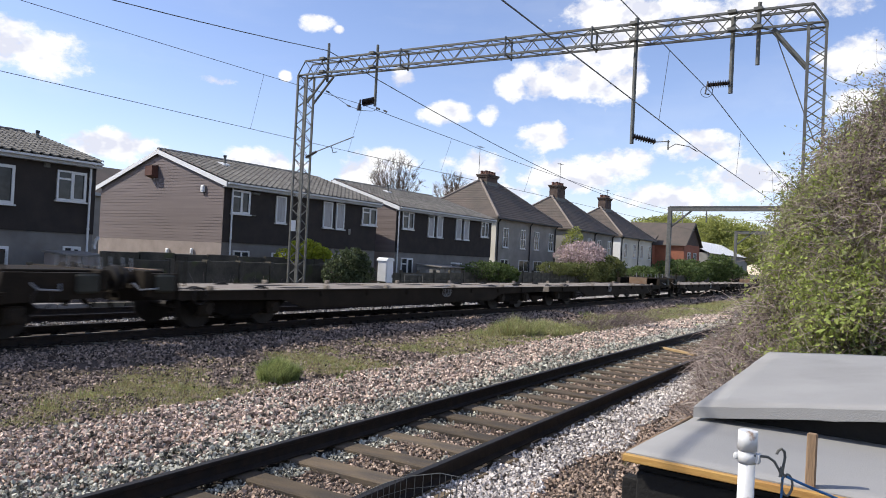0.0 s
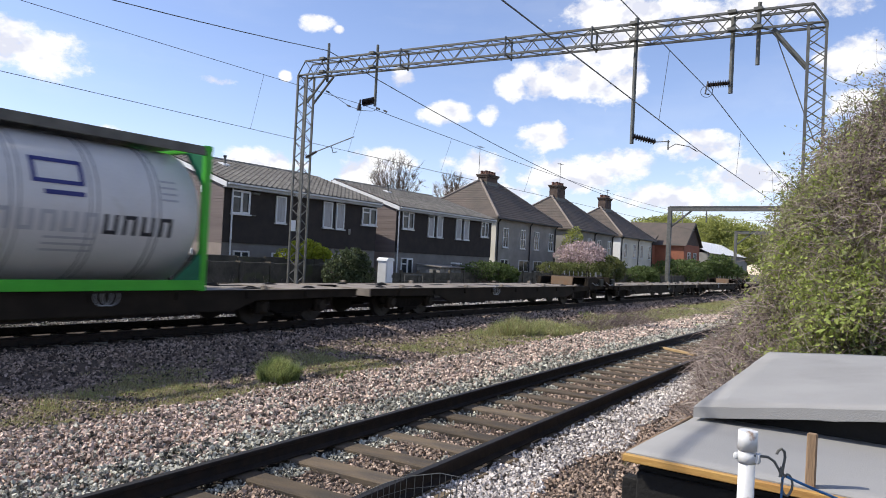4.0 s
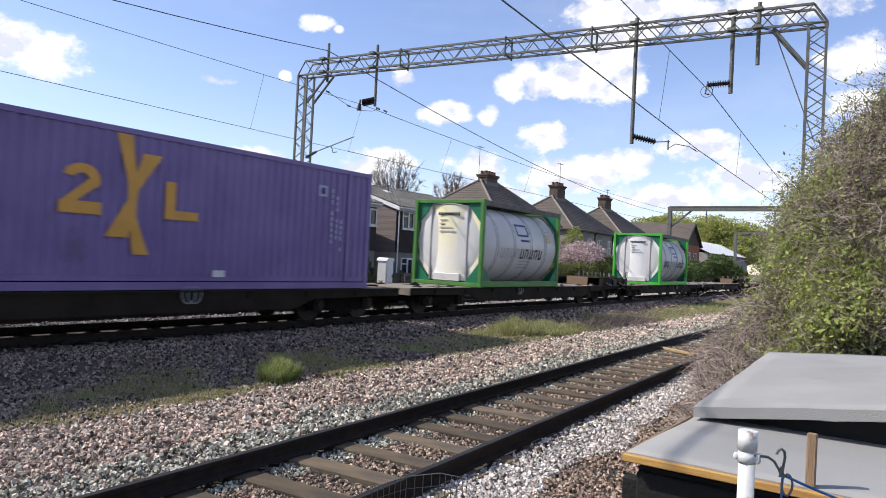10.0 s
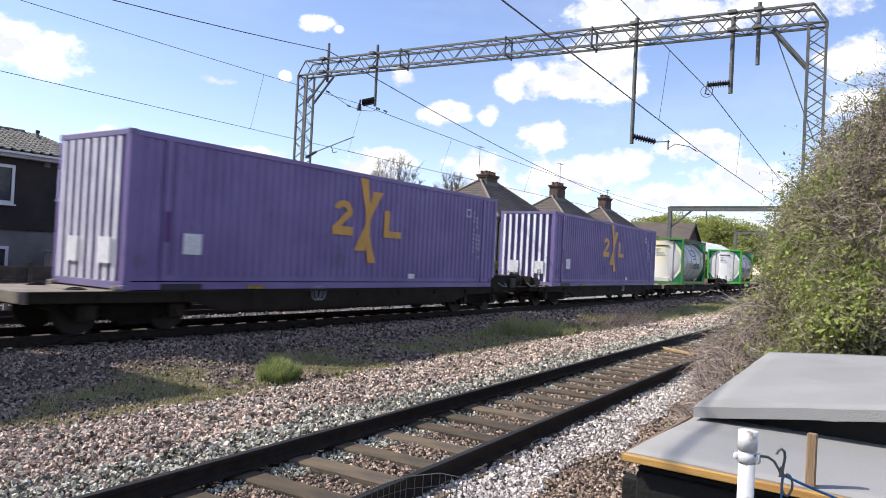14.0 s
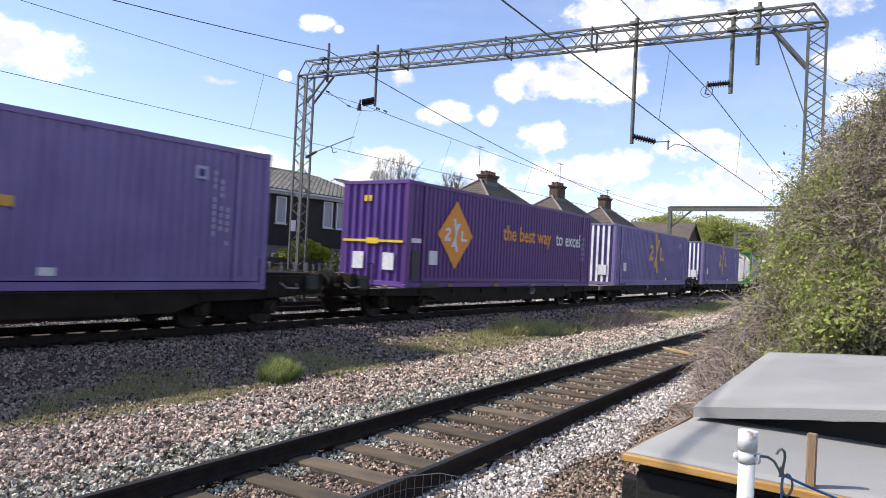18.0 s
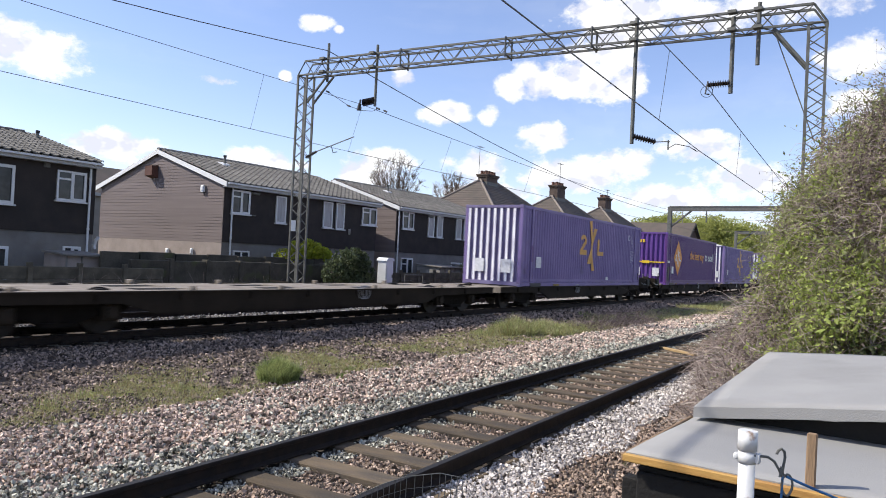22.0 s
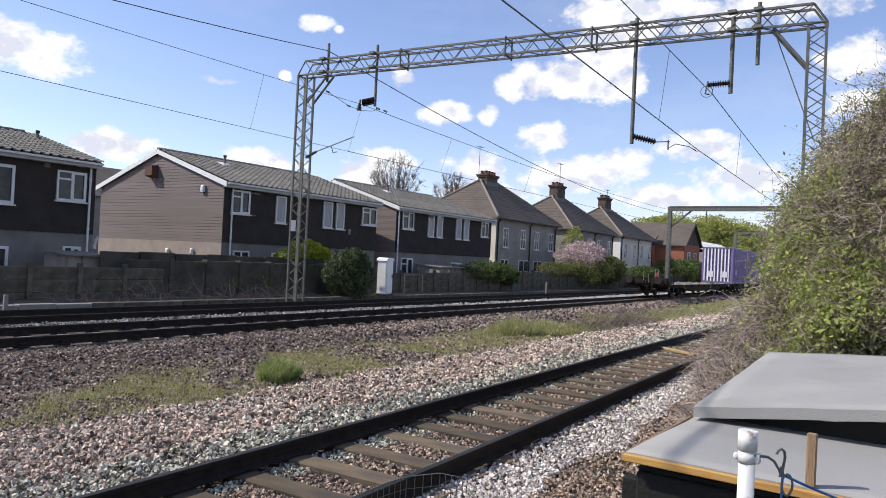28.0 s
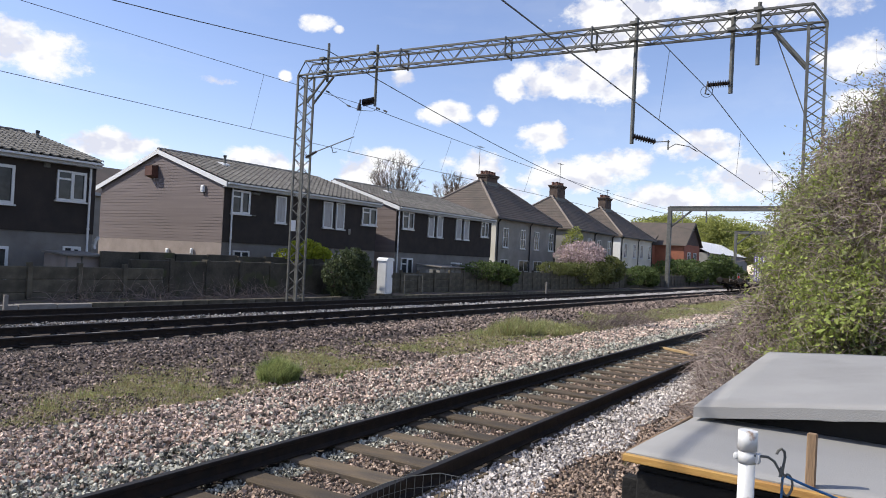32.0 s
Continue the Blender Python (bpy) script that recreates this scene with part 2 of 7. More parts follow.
def ground_z(x, y):
    """The height of the ground sheet."""
    n, m = y - near_y(x), y - main_y(x)
    z = -0.42
    # bed of the near line
    z = max(z, -0.335 - 0.09 * smooth(1.7, 4.2, abs(n)) if abs(n) < 4.3 else -0.42)
    # bed of the two running lines
    if m > -4:
        z = z + (-0.20 - z) * smooth(-2.9, -1.7, m)
    if n < -1.9:
        z = z - 0.10 * smooth(-1.9, -3.2, n)
    if m > 6:
        z = z + 0.12 * smooth(6.0, 7.5, m)
    if m > 8.5:
        z = z - 0.45 * smooth(8.5, 12, m)
    return z + 0.025 * noise.noise((x * 0.9, y * 0.9, 0.0)) + 0.012 * noise.noise((x * 4, y * 4, 3.0))


M_SOIL = mat("dark_gravelly_soil", (0.12, 0.092, 0.073), 0.95, 0, 1.6, 0.4, 0.9, 45, tint=(0.08, 0.062, 0.05), stain=((0.13, 0.12, 0.05), 0.9, 0.54))
# kept dark so its colour stands for shade in the gaps between stones
M_BED = mat("ballast_bed", (0.085, 0.072, 0.062), 0.95, 0, 3.0, 0.35, 1.0, 38, tint=(0.055, 0.046, 0.04))
M_BED_MAIN = mat("old_ballast", (0.10, 0.08, 0.066), 0.95, 0, 3.0, 0.35, 1.0, 30, tint=(0.065, 0.052, 0.043))
M_GARDEN = mat("garden_ground", (0.09, 0.10, 0.04), 0.95, 0, 0.6, 0.5, 0.5, 20, tint=(0.12, 0.10, 0.07))


def steps(stops):
    """Grid lines: from each stop to the next with the given step."""
    out = []
    for (a, s), (b, _) in zip(stops[:-1], stops[1:]):
        out += list(np.arange(a, b - 1e-6, s))
    return out + [stops[-1][0]]


def build_ground():
    xs = steps([(-2500, 600), (-160, 20), (-20, 2), (0, 0.25), (24, 0.6), (60, 3), (150, 15), (300, 100), (900, 400), (3300, 1)])
    ys = steps([(-2500, 600), (-60, 8), (-6, 0.4), (0, 0.2), (24, 1.0), (40, 6), (100, 60), (300, 300), (3300, 1)])
    verts = [(x, y, ground_z(x, y)) for x in xs for y in ys]
    ny = len(ys)
    faces = [(i * ny + j, (i + 1) * ny + j, (i + 1) * ny + j + 1, i * ny + j + 1) for i in range(len(xs) - 1) for j in range(ny - 1)]
    ob = tagged(data_part("ground", verts, faces, M_SOIL, None, "", True), "brown trackside ground with gravel, soil and grass", "ground", kind="structure")
    for m in (M_BED, M_BED_MAIN, M_GARDEN):
        ob.data.materials.append(m)
    idx = []
    for f in faces:
        x, y = sum(verts[i][0] for i in f) / 4, sum(verts[i][1] for i in f) / 4
        n, m = y - near_y(x), y - main_y(x)
        idx.append(1 if -1.9 < n < 3.9 else 2 if -2.2 < m < 5.6 else 3 if m > 8.4 or n < -6 else 0)
    ob.data.polygons.foreach_set("material_index", idx)
    return ob


ground = build_ground()

M_STONE_SIX = mat("light_grey_stone", (0.48, 0.45, 0.42), 0.85, 0, 30, 0.2, 0.2, 140, island=0.5)
CHIP_V = np.array([(1, 0, 0), (-1, 0, 0), (0, 1, 0), (0, -1, 0), (0, 0, 1), (0, 0, -1)], float) * 1.35
CHIP_F = np.array([(0, 2, 4), (2, 1, 4), (1, 3, 4), (3, 0, 4), (2, 0, 5), (1, 2, 5), (3, 1, 5), (0, 3, 5)])


BLOCK_V = np.array([(x, y, z) for x in (-1, 1) for y in (-1, 1) for z in (-1, 1)], float)
BLOCK_F = np.array([(0, 1, 3, 2), (4, 6, 7, 5), (0, 4, 5, 1), (2, 3, 7, 6), (0, 2, 6, 4), (1, 5, 7, 3)])
BLOCK_F = np.concatenate([BLOCK_F[:, [0, 1, 2]], BLOCK_F[:, [0, 2, 3]]])


def stones(name, spots, sizes, material, label, seed, blocks_to=6.5, category="ballast"):
    """A bed of angular stones: one object of many small uneven blocks, with simpler chips beyond the nearest metres."""
    rng = np.random.default_rng(seed)
    spots, sizes = np.asarray(spots), np.asarray(sizes)
    V, F, o = [], [], 0
    for base, faces, pick, rough in ((BLOCK_V, BLOCK_F, spots[:, 0] < blocks_to, 0.24), (CHIP_V, CHIP_F, spots[:, 0] >= blocks_to, 0.33)):
        n, k = int(pick.sum()), len(base)
        if not n:
            continue
        v = base[None] * rng.uniform(0.5, 1.0, (n, 1, 3)) + rng.normal(0, rough, (n, k, 3))
        q, _ = np.linalg.qr(rng.normal(size=(n, 3, 3)))
        v = np.einsum("nij,nkj->nki", q, v) * (sizes[pick][:, None, None] * 0.5)
        v += spots[pick][:, None, :]
        V.append(v.reshape(-1, 3))
        F.append((faces[None] + (np.arange(n) * k)[:, None, None]).reshape(-1, 3) + o)
        o += n * k
    ob = mesh_part(name, array_mesh(name, np.concatenate(V), np.concatenate(F)), material)
    return tagged(ob, label, category, kind="stuff")


def scatter(count, x0, x1, off0, off1, base, power=1.6, lift=0.0, seed=1, keep=None, heap=0.0):
    """Spots between two offsets from a line, thinning out with the distance from x0."""
    rng = np.random.default_rng(seed)
    u = rng.random(count) ** power
    out, sizes = [], []
    for t in u:
        x = x0 + (x1 - x0) * t
        o = rng.uniform(off0, off1)
        if keep and not keep(x, o):
            continue
        y = base(x) + o
        s = (0.023 + 0.0019 * (x - x0)) * rng.uniform(0.6, 1.5)
        out.append((x, y, ground_z(x, y) + lift + heap * rng.random() + s * 0.12))
        sizes.append(s)
    return out, sizes


RNG = random.Random(5)


def edge(x, k):
    return 0.35 * noise.noise((x * 0.7, k, 0.0)) + 0.15 * noise.noise((x * 3.1, k, 4.0))


left_keep = lambda x, o: o < 3.55 + edge(x, 1.0)
sp, sz = scatter(120000, 1.2, 34, 0.80, 4.0, near_y, 2.1, 0.0, 11, left_keep, 0.09)
grey_share = lambda p: 85 if p[1] - near_y(p[0]) < 1.75 + edge(p[0], 5.0) else 20
half = [i for i in range(len(sp)) if (i * 7919) % 100 < grey_share(sp[i])]
rest = [i for i in range(len(sp)) if (i * 7919) % 100 >= grey_share(sp[i])]
stones("ballast_grey", [sp[i] for i in half], [sz[i] for i in half], M_STONE, "grey and pale angular ballast beside the near track", 3)
stones("ballast_pink", [sp[i] for i in rest], [sz[i] for i in rest], M_STONE_PINK, "pinkish granite ballast beside the near track", 4)
sp, sz = scatter(34000, 1.6, 34, -0.70, 0.70, near_y, 1.6, -0.005, 12, lambda x, o: abs((x + 1 + 0.33) % 0.66 - 0.33) > 0.14 or RNG.random() < 0.08, 0.025)
grit = [i for i in range(len(sp)) if abs(sp[i][1] - near_y(sp[i][0])) < 0.38 + 0.5 * edge(sp[i][0] * 2, 6.0)]
side = sorted(set(range(len(sp))) - set(grit))
stones("ballast_between_rails", [sp[i] for i in grit], [sz[i] * 0.85 for i in grit], M_STONE_BROWN, "dusty brown ballast between the near rails", 5)
stones("ballast_inside_rails", [sp[i] for i in side], [sz[i] * 0.85 for i in side], M_STONE, "grey ballast along the insides of the near rails", 15)
sp, sz = scatter(24000, 2.2, 26, -1.75, -0.84, near_y, 1.5, 0.0, 13, lambda x, o: o > -1.55 + edge(x, 2.0), 0.05)
stones("ballast_pale", sp, [s * 0.85 for s in sz], M_STONE_WHITE, "fresh pale ballast heaped along the near rail", 6)
sp, sz = scatter(27000, 2.2, 20, -2.9, -1.35, near_y, 1.5, 0.0, 14, None, 0.02)
stones("ballast_brown", sp, [s * 0.9 for s in sz], M_STONE_BROWN, "brown dusty gravel beside the shed", 7)
sp, sz = scatter(18000, 3, 60, -2.9, -0.85, main_y, 1.6, 0.0, 15, lambda x, o: o > -2.3 + edge(x, 3.0))
stones("ballast_old", sp, [s * 1.15 for s in sz], M_STONE_OLD, "dark brown ballast shoulder of the running line", 8, 0.0)
sp, sz = scatter(9000, 5, 80, 0.85, 2.6, main_y, 1.6, 0.03, 16, None, 0.03)
stones("ballast_six_foot", sp, [s * 1.1 for s in sz], M_STONE_SIX, "pale ballast between the two running lines", 9)
# the darker stone here stands for the shade between the rails
sp, sz = scatter(5000, 5, 60, -0.6, 0.6, main_y, 1.6, 0.0, 17)
stones("ballast_main", sp, sz, M_STONE_OLD, "ballast between the rails of the running line, darkened to stand for shade", 10)
sp, sz = scatter(46000, 2.5, 40, 2.9, 8.2, near_y, 1.9, 0.004, 18, lambda x, o: near_y(x) + o < main_y(x) - 1.5)
stones("loose_gravel", sp, [s * 1.45 for s in sz], M_STONE_OLD, "loose dark gravel scattered over the soil strip", 11, 0.0)

# rail section: half outline, in across and up, from the foot to the head
RAIL = [(-0.07, -0.155), (0.07, -0.155), (0.07, -0.143), (0.012, -0.125), (0.010, -0.045), (0.035, -0.034), (0.036, -0.008), (0.029, 0.0),
        (-0.029, 0.0), (-0.036, -0.008), (-0.035, -0.034), (-0.010, -0.045), (-0.012, -0.125), (-0.07, -0.143)]


def rail(name, line, turn, off, z, xs, parent):
    verts, faces, n = [], [], len(RAIL)
    for x in xs:
        a = turn(x)
        for c, h in RAIL:
            o = off + c
            verts.append((x - math.sin(a) * o, line(x) + math.cos(a) * o, z + h))
    for i in range(len(xs) - 1):
        for k in range(n):
            j = (k + 1) % n
            faces.append((i * n + k, i * n + j, (i + 1) * n + j, (i + 1) * n + k))
    faces += [tuple(range(n))[::-1], tuple((len(xs) - 1) * n + k for k in range(n))]
    ob = data_part(name, verts, faces, M_RAIL, parent, "rust-dark steel rail with a worn head")
    ob.data.materials.append(M_RAILTOP)
    for i, p in enumerate(ob.data.polygons):
        if i < (len(xs) - 1) * n and i % n == 7:
            p.material_index = 1
    return ob


def near_turn(x):
    return math.atan((near_y(x + 0.5) - near_y(x - 0.5)))


def sleeper_mesh(name, w, l, h, r):
    bm = box_bm(-w / 2, w / 2, -l / 2, l / 2, -h, 0, bevel=r)
    me = bpy.data.meshes.new(name)
    bm.to_mesh(me)
    bm.free()
    return me


def track(name, label, line, turn, z, x0, x1, step, sleeper, material, first, last, chair):
    tk = thing(name, label, "railway track", kind="structure")
    xs = steps([(x0, 4.0), (0, 1.0), (40, 4.0), (x1, 1)])
    for off in (-0.7525, 0.7525):
        rail("rail", line, turn, off, z, xs, tk)
    sm = sleeper_mesh("sleeper", *sleeper)
    sm.materials.append(material)
    cm = bpy.data.meshes.new("chair")
    bm = box_bm(-0.09, 0.09, -0.14, 0.14, -0.0, 0.03, bevel=0.006)
    box(bm, -0.05, 0.05, -0.11, -0.04, 0.03, 0.075, bevel=0.008)
    box(bm, -0.05, 0.05, 0.04, 0.11, 0.03, 0.075, bevel=0.008)
    bm.to_mesh(cm)
    bm.free()
    cm.materials.append(M_RAIL)
    rnd = random.Random(name)
    x = first
    while x < last:
        o = new("sleeper", sm)
        o.parent = tk
        o.matrix_world = pose(x, line(x) + rnd.uniform(-0.02, 0.02), z - 0.165 + rnd.uniform(-0.008, 0.004), 0, 0, math.degrees(turn(x)) + rnd.uniform(-0.7, 0.7))
        if x < chair:
            for off in (-0.7525, 0.7525):
                c = new("rail_chair", cm)
                c.parent = tk
                c.matrix_world = pose(x, line(x) + off, z - 0.166, 0, 0, math.degrees(turn(x)))
        x += step
    return tk


track("track_near", "single line with dark rails on worn timber sleepers", near_y, near_turn, -0.115, -30, 120, 0.66, (0.25, 2.0, 0.13, 0.012), M_SLEEPER, -1, 40, -5)
track("track_middle", "running line with dark rails on concrete sleepers", main_y, main_turn, 0.0, -140, 280, 0.7, (0.27, 1.62, 0.18, 0.02), M_SLEEPER_C, 1, 75, 20)
track("track_far", "far running line with dark rails on concrete sleepers", lambda x: main_y(x) + 3.42, main_turn, 0.0, -140, 280, 0.7, (0.27, 1.62, 0.18, 0.02), M_SLEEPER_C, 3, 75, 0)


# ---- overhead line structures ----
def lattice(bm, a, b, w, h, bays, leg, lace, up=(0, 0, 1)):
    """A four-cornered lattice girder from a to b: corner angles and zigzag lacing on all four faces."""
    a, b = Vector(a), Vector(b)
    d = (b - a).normalized()
    s = d.cross(Vector(up)).normalized()
    t = s.cross(d).normalized()
    L = (b - a).length
    rotm = Matrix((s, t, d)).transposed().to_4x4()
    corners = [(-w / 2, -h / 2), (w / 2, -h / 2), (w / 2, h / 2), (-w / 2, h / 2)]
    for cx, cy in corners:
        m = Matrix.Translation(a) @ rotm
        box(bm, cx - leg / 2, cx + leg / 2, cy - leg / 2, cy + leg / 2, 0, L, m=m)
    for k in range(4):
        (x0, y0), (x1, y1) = corners[k], corners[(k + 1) % 4]
        for i in range(bays):
            z0, z1 = L * i / bays, L * (i + 1) / bays
            p, r = ((x0, y0), (x1, y1)) if (i + k) % 2 == 0 else ((x1, y1), (x0, y0))
            rod(bm, a + s * p[0] + t * p[1] + d * z0, a + s * r[0] + t * r[1] + d * z1, lace, 4)
    return bm


GA, GB = Vector((18.61, 19.55, 0)), Vector((20.5, 2.69, 0))
GDIR = (GB - GA).normalized()
GSPAN = (GB - GA).length


def gpt(s, z, side=0.0):
    """A place in the gantry's own plane: metres from the far mast, height, metres towards the camera."""
    p = GA + GDIR * s + Vector((GDIR.y, -GDIR.x, 0)) * side
    return Vector((p.x, p.y, z))


def insulator(parent, a, b, r=0.075, sheds=9):
    bm = bmesh.new()
    a, b = Vector(a), Vector(b)
    rod(bm, a, b, r * 0.45, 8)
    for i in range(sheds):
        c = a.lerp(b, (i + 0.7) / (sheds + 0.4))
        e = a.lerp(b, (i + 1.05) / (sheds + 0.4))
        rod(bm, c, e, r, 10, r * 0.6)
    return part("insulator", bm, M_INSUL, parent, "dark ribbed insulator")


def main_gantry():
    g = thing("catenary_gantry", "grey steel lattice gantry spanning the three tracks", "gantry", pose(0, 0, 0))
    for s, nm in ((0, "mast"), (GSPAN, "mast")):
        bm = lattice(bmesh.new(), gpt(s, -0.45), gpt(s, 8.3), 0.42, 0.42, 28, 0.065, 0.015, up=(GDIR.x, GDIR.y, 0))
        mast = part("mast", bm, M_STEEL, g)
        bm = bmesh.new()
        box(bm, -0.4, 0.4, -0.4, 0.4, -0.5, -0.28, bevel=0.02, m=Matrix.Translation(gpt(s, 0)))
        part("foundation", bm, M_CONCRETE, g)
    part("beam", lattice(bmesh.new(), gpt(0.1, 8.53), gpt(GSPAN - 0.1, 8.53), 0.46, 0.5, 40, 0.06, 0.016), M_STEEL, g)
    # chamfered ends of the beam and the mast heads
    for s, o in ((0.1, -0.32), (GSPAN - 0.1, 0.32)):
        bm = bmesh.new()
        for side in (-0.22, 0.22):
            rod(bm, gpt(s, 8.78, side), gpt(s + o, 8.28, side), 0.03, 4)
            rod(bm, gpt(s, 8.28, side), gpt(s + o, 8.28, side), 0.035, 4)
        rod(bm, gpt(s + o, 8.28, -0.22), gpt(s + o, 8.28, 0.22), 0.03, 4)
        part("end_frame", bm, M_STEEL, g)
    for s in (4.3, 8.2, 11.0):
        bm = bmesh.new()
        for side in (-0.26, 0.26):
            rod(bm, gpt(s, 8.2, side), gpt(s, 8.84, side), 0.035, 4)
        for zz in (8.26, 8.8):
            rod(bm, gpt(s, zz, -0.26), gpt(s, zz, 0.26), 0.035, 4)
        part("splice_frame", bm, M_STEEL, g)
    for (s0, z0), (s1, z1) in (((0.24, 7.25), (1.15, 8.22)), ((GSPAN - 0.24, 7.2), (GSPAN - 1.05, 8.25))):
        bm = bmesh.new()
        for side in (-0.17, 0.17):
            rod(bm, gpt(s0, z0, side), gpt(s1, z1, side), 0.045, 6)
        part("knee_brace", bm, M_STEEL, g)
    part("stay", rod(bmesh.new(), gpt(16.0, 8.05), gpt(17.0, 5.2), 0.016, 5), M_STEEL, g)
    posts = [(0.99, 9.42, 8.0, 0.05), (3.16, 9.15, 6.97, 0.05), (12.26, 9.02, 5.33, 0.06), (14.9, 8.74, 6.63, 0.06), (15.55, 9.06, 7.36, 0.055)]
    for s, z1, z0, r in posts:
        bm = rod(bmesh.new(), gpt(s, z0, 0.0), gpt(s, z1, 0.0), r, 10)
        for zz in (8.3, 8.78):
            box(bm, -0.11, 0.11, -0.11, 0.11, -0.04, 0.04, m=Matrix.Translation(gpt(s, zz, 0.28)))
        part("drop_post", bm, M_STEEL, g)
    insulator(g, gpt(3.16, 7.18, 0.0), gpt(2.62, 7.12, 0.0), 0.135, 7)
    part("clamp", rod(rod(bmesh.new(), gpt(2.52, 7.25, 0.0), gpt(2.5, 7.05, 0.0), 0.03, 8), gpt(2.5, 7.1, 0.0), gpt(2.48, 6.86, 0.0), 0.05, 10, 0.09), M_INSUL, g)
    bm = pipe(bmesh.new(), [gpt(1.04, 7.63), gpt(1.5, 7.36), gpt(2.02, 7.05), gpt(2.6, 6.85), gpt(3.09, 6.80), gpt(3.3, 6.88)], 0.010, 5)
    for s, z in ((1.04, 7.63), (2.02, 7.05), (3.3, 6.88), (3.61, 6.77)):
        rod(bm, gpt(s - 0.07, z + 0.03), gpt(s + 0.07, z - 0.03), 0.032, 6)
    part("jumper_wire", bm, M_WIRE, g, "drooping jumper wire with small clamps")
    insulator(g, gpt(12.28, 5.55, 0.0), gpt(12.95, 5.36, 0.0), 0.10, 9)
    insulator(g, gpt(14.88, 6.92, 0.0), gpt(14.28, 6.9, 0.0), 0.11, 9)
    bm = bmesh.new()
    pipe(bm, [gpt(12.95, 5.36, 0.0), gpt(13.35, 5.36, 0.0)], 0.014)
    pipe(bm, [gpt(13.3, 5.4, 0.0), gpt(13.3, 5.12, 0.0)], 0.02)
    pipe(bm, [gpt(13.3, 5.16, 0.0), gpt(13.55, 5.24, 0.25), gpt(13.9, 5.17, 0.15), gpt(14.1, 5.05, 0.0)], 0.012)
    part("registration_arm", bm, M_STEEL, g)
    bm = pipe(bmesh.new(), [gpt(14.3, 7.0, 0.0), gpt(14.28, 6.6, 0.25), gpt(14.35, 6.63, 0.05)], 0.022)
    pipe(bm, [gpt(14.28, 6.9, 0.0) + Vector((-0.05 * math.sin(t), 0.15 * math.sin(t), -0.18 + 0.16 * math.cos(t))) for t in np.linspace(0, 6.2, 14)], 0.01, 4)
    part("jumper_loop", bm, M_WIRE, g)
    insulator(g, gpt(0.25, 5.2, 0.1), gpt(0.75, 5.42, 0.1), 0.06, 8)
    bm = rod(bmesh.new(), gpt(0.75, 5.42, 0.1), gpt(2.4, 5.9, 0.1), 0.02, 6)
    pipe(bm, [gpt(1.42, 5.58, 0.1), gpt(1.46, 5.36, 0.05), gpt(1.6, 5.4, 0.0)], 0.018)
    part("cantilever_arm", bm, M_STEEL, g)
    part("sign_plate", box_bm(-0.015, 0.0, -0.085, 0.085, -0.2, 0.2, bevel=0.004, m=Matrix.Translation(gpt(0.0, 2.65, 0.30)) @ pose(0, 0, 0, 0, 0, 46)), M_WHITE, g, "blank white plate on the mast")
    return g


main_gantry()


def far_gantry(x, ytop, ybot, h, gr):
    g = thing("portal_gantry", "plain steel portal gantry further down the line", "gantry", group=gr)
    for y in (ytop, ybot):
        bm = box_bm(x - 0.2, x + 0.2, y - 0.2, y + 0.2, -0.4, h, bevel=0.03)
        for zz in np.arange(0.5, h, 1.1):
            box(bm, x - 0.215, x + 0.215, y - 0.215, y + 0.215, zz, zz + 0.1)
        part("mast", bm, M_STEEL, g)
    bm = box_bm(x - 0.18, x + 0.18, ybot, ytop, h - 0.38, h, bevel=0.02)
    box(bm, x - 0.24, x + 0.24, ybot, ytop, h, h + 0.06)
    box(bm, x - 0.24, x + 0.24, ybot, ytop, h - 0.44, h - 0.38)
    part("beam", bm, M_STEEL, g)
    part("knee_brace", rod(bmesh.new(), (x, ytop, h - 2.2), (x, ytop - 2.2, h - 0.4), 0.1, 6), M_STEEL, g)
    part("knee_brace", rod(bmesh.new(), (x, ybot, h - 2.2), (x, ybot + 2.2, h - 0.4), 0.1, 6), M_STEEL, g)
    for f in (0.22, 0.6, 0.8):
        y = ytop + (ybot - ytop) * f
        part("drop_post", rod(bmesh.new(), (x, y, h - 1.6), (x, y, h - 0.1), 0.07, 6), M_STEEL, g)
    return g


far_gantry(74.0, 22.8, 6.0, 8.3, "gantries down the line")
far_gantry(117.0, 25.6, 9.0, 8.3, "gantries down the line")


def wire(name, label, a, b, sag, r, seg=24, clip=None):
    a, b = Vector(a), Vector(b)
    pts = []
    for i in range(seg + 1):
        t = i / seg
        if clip and not clip[0] <= t <= clip[1]:
            continue
        p = a.lerp(b, t)
        p.z -= sag * 4 * t * (1 - t)
        pts.append(p)
    return tagged(part(name, pipe(bmesh.new(), pts, r, 5), M_WIRE), label, "overhead wire")


def droppers(line_top, line_bot, xs):
    for x in xs:
        a, b = line_top(x), line_bot(x)
        if a.z - b.z > 0.1:
            tagged(part("dropper", rod(bmesh.new(), a, b, 0.006, 4), M_WIRE), "thin wire dropper between catenary and contact wire", "overhead wire", "droppers")


def span(a, b, sag):
    a, b = Vector(a), Vector(b)

    def at(x):
        t = (x - a.x) / (b.x - a.x)
        p = a.lerp(b, t)
        p.z -= sag * 4 * t * (1 - t)
        return p
    return at


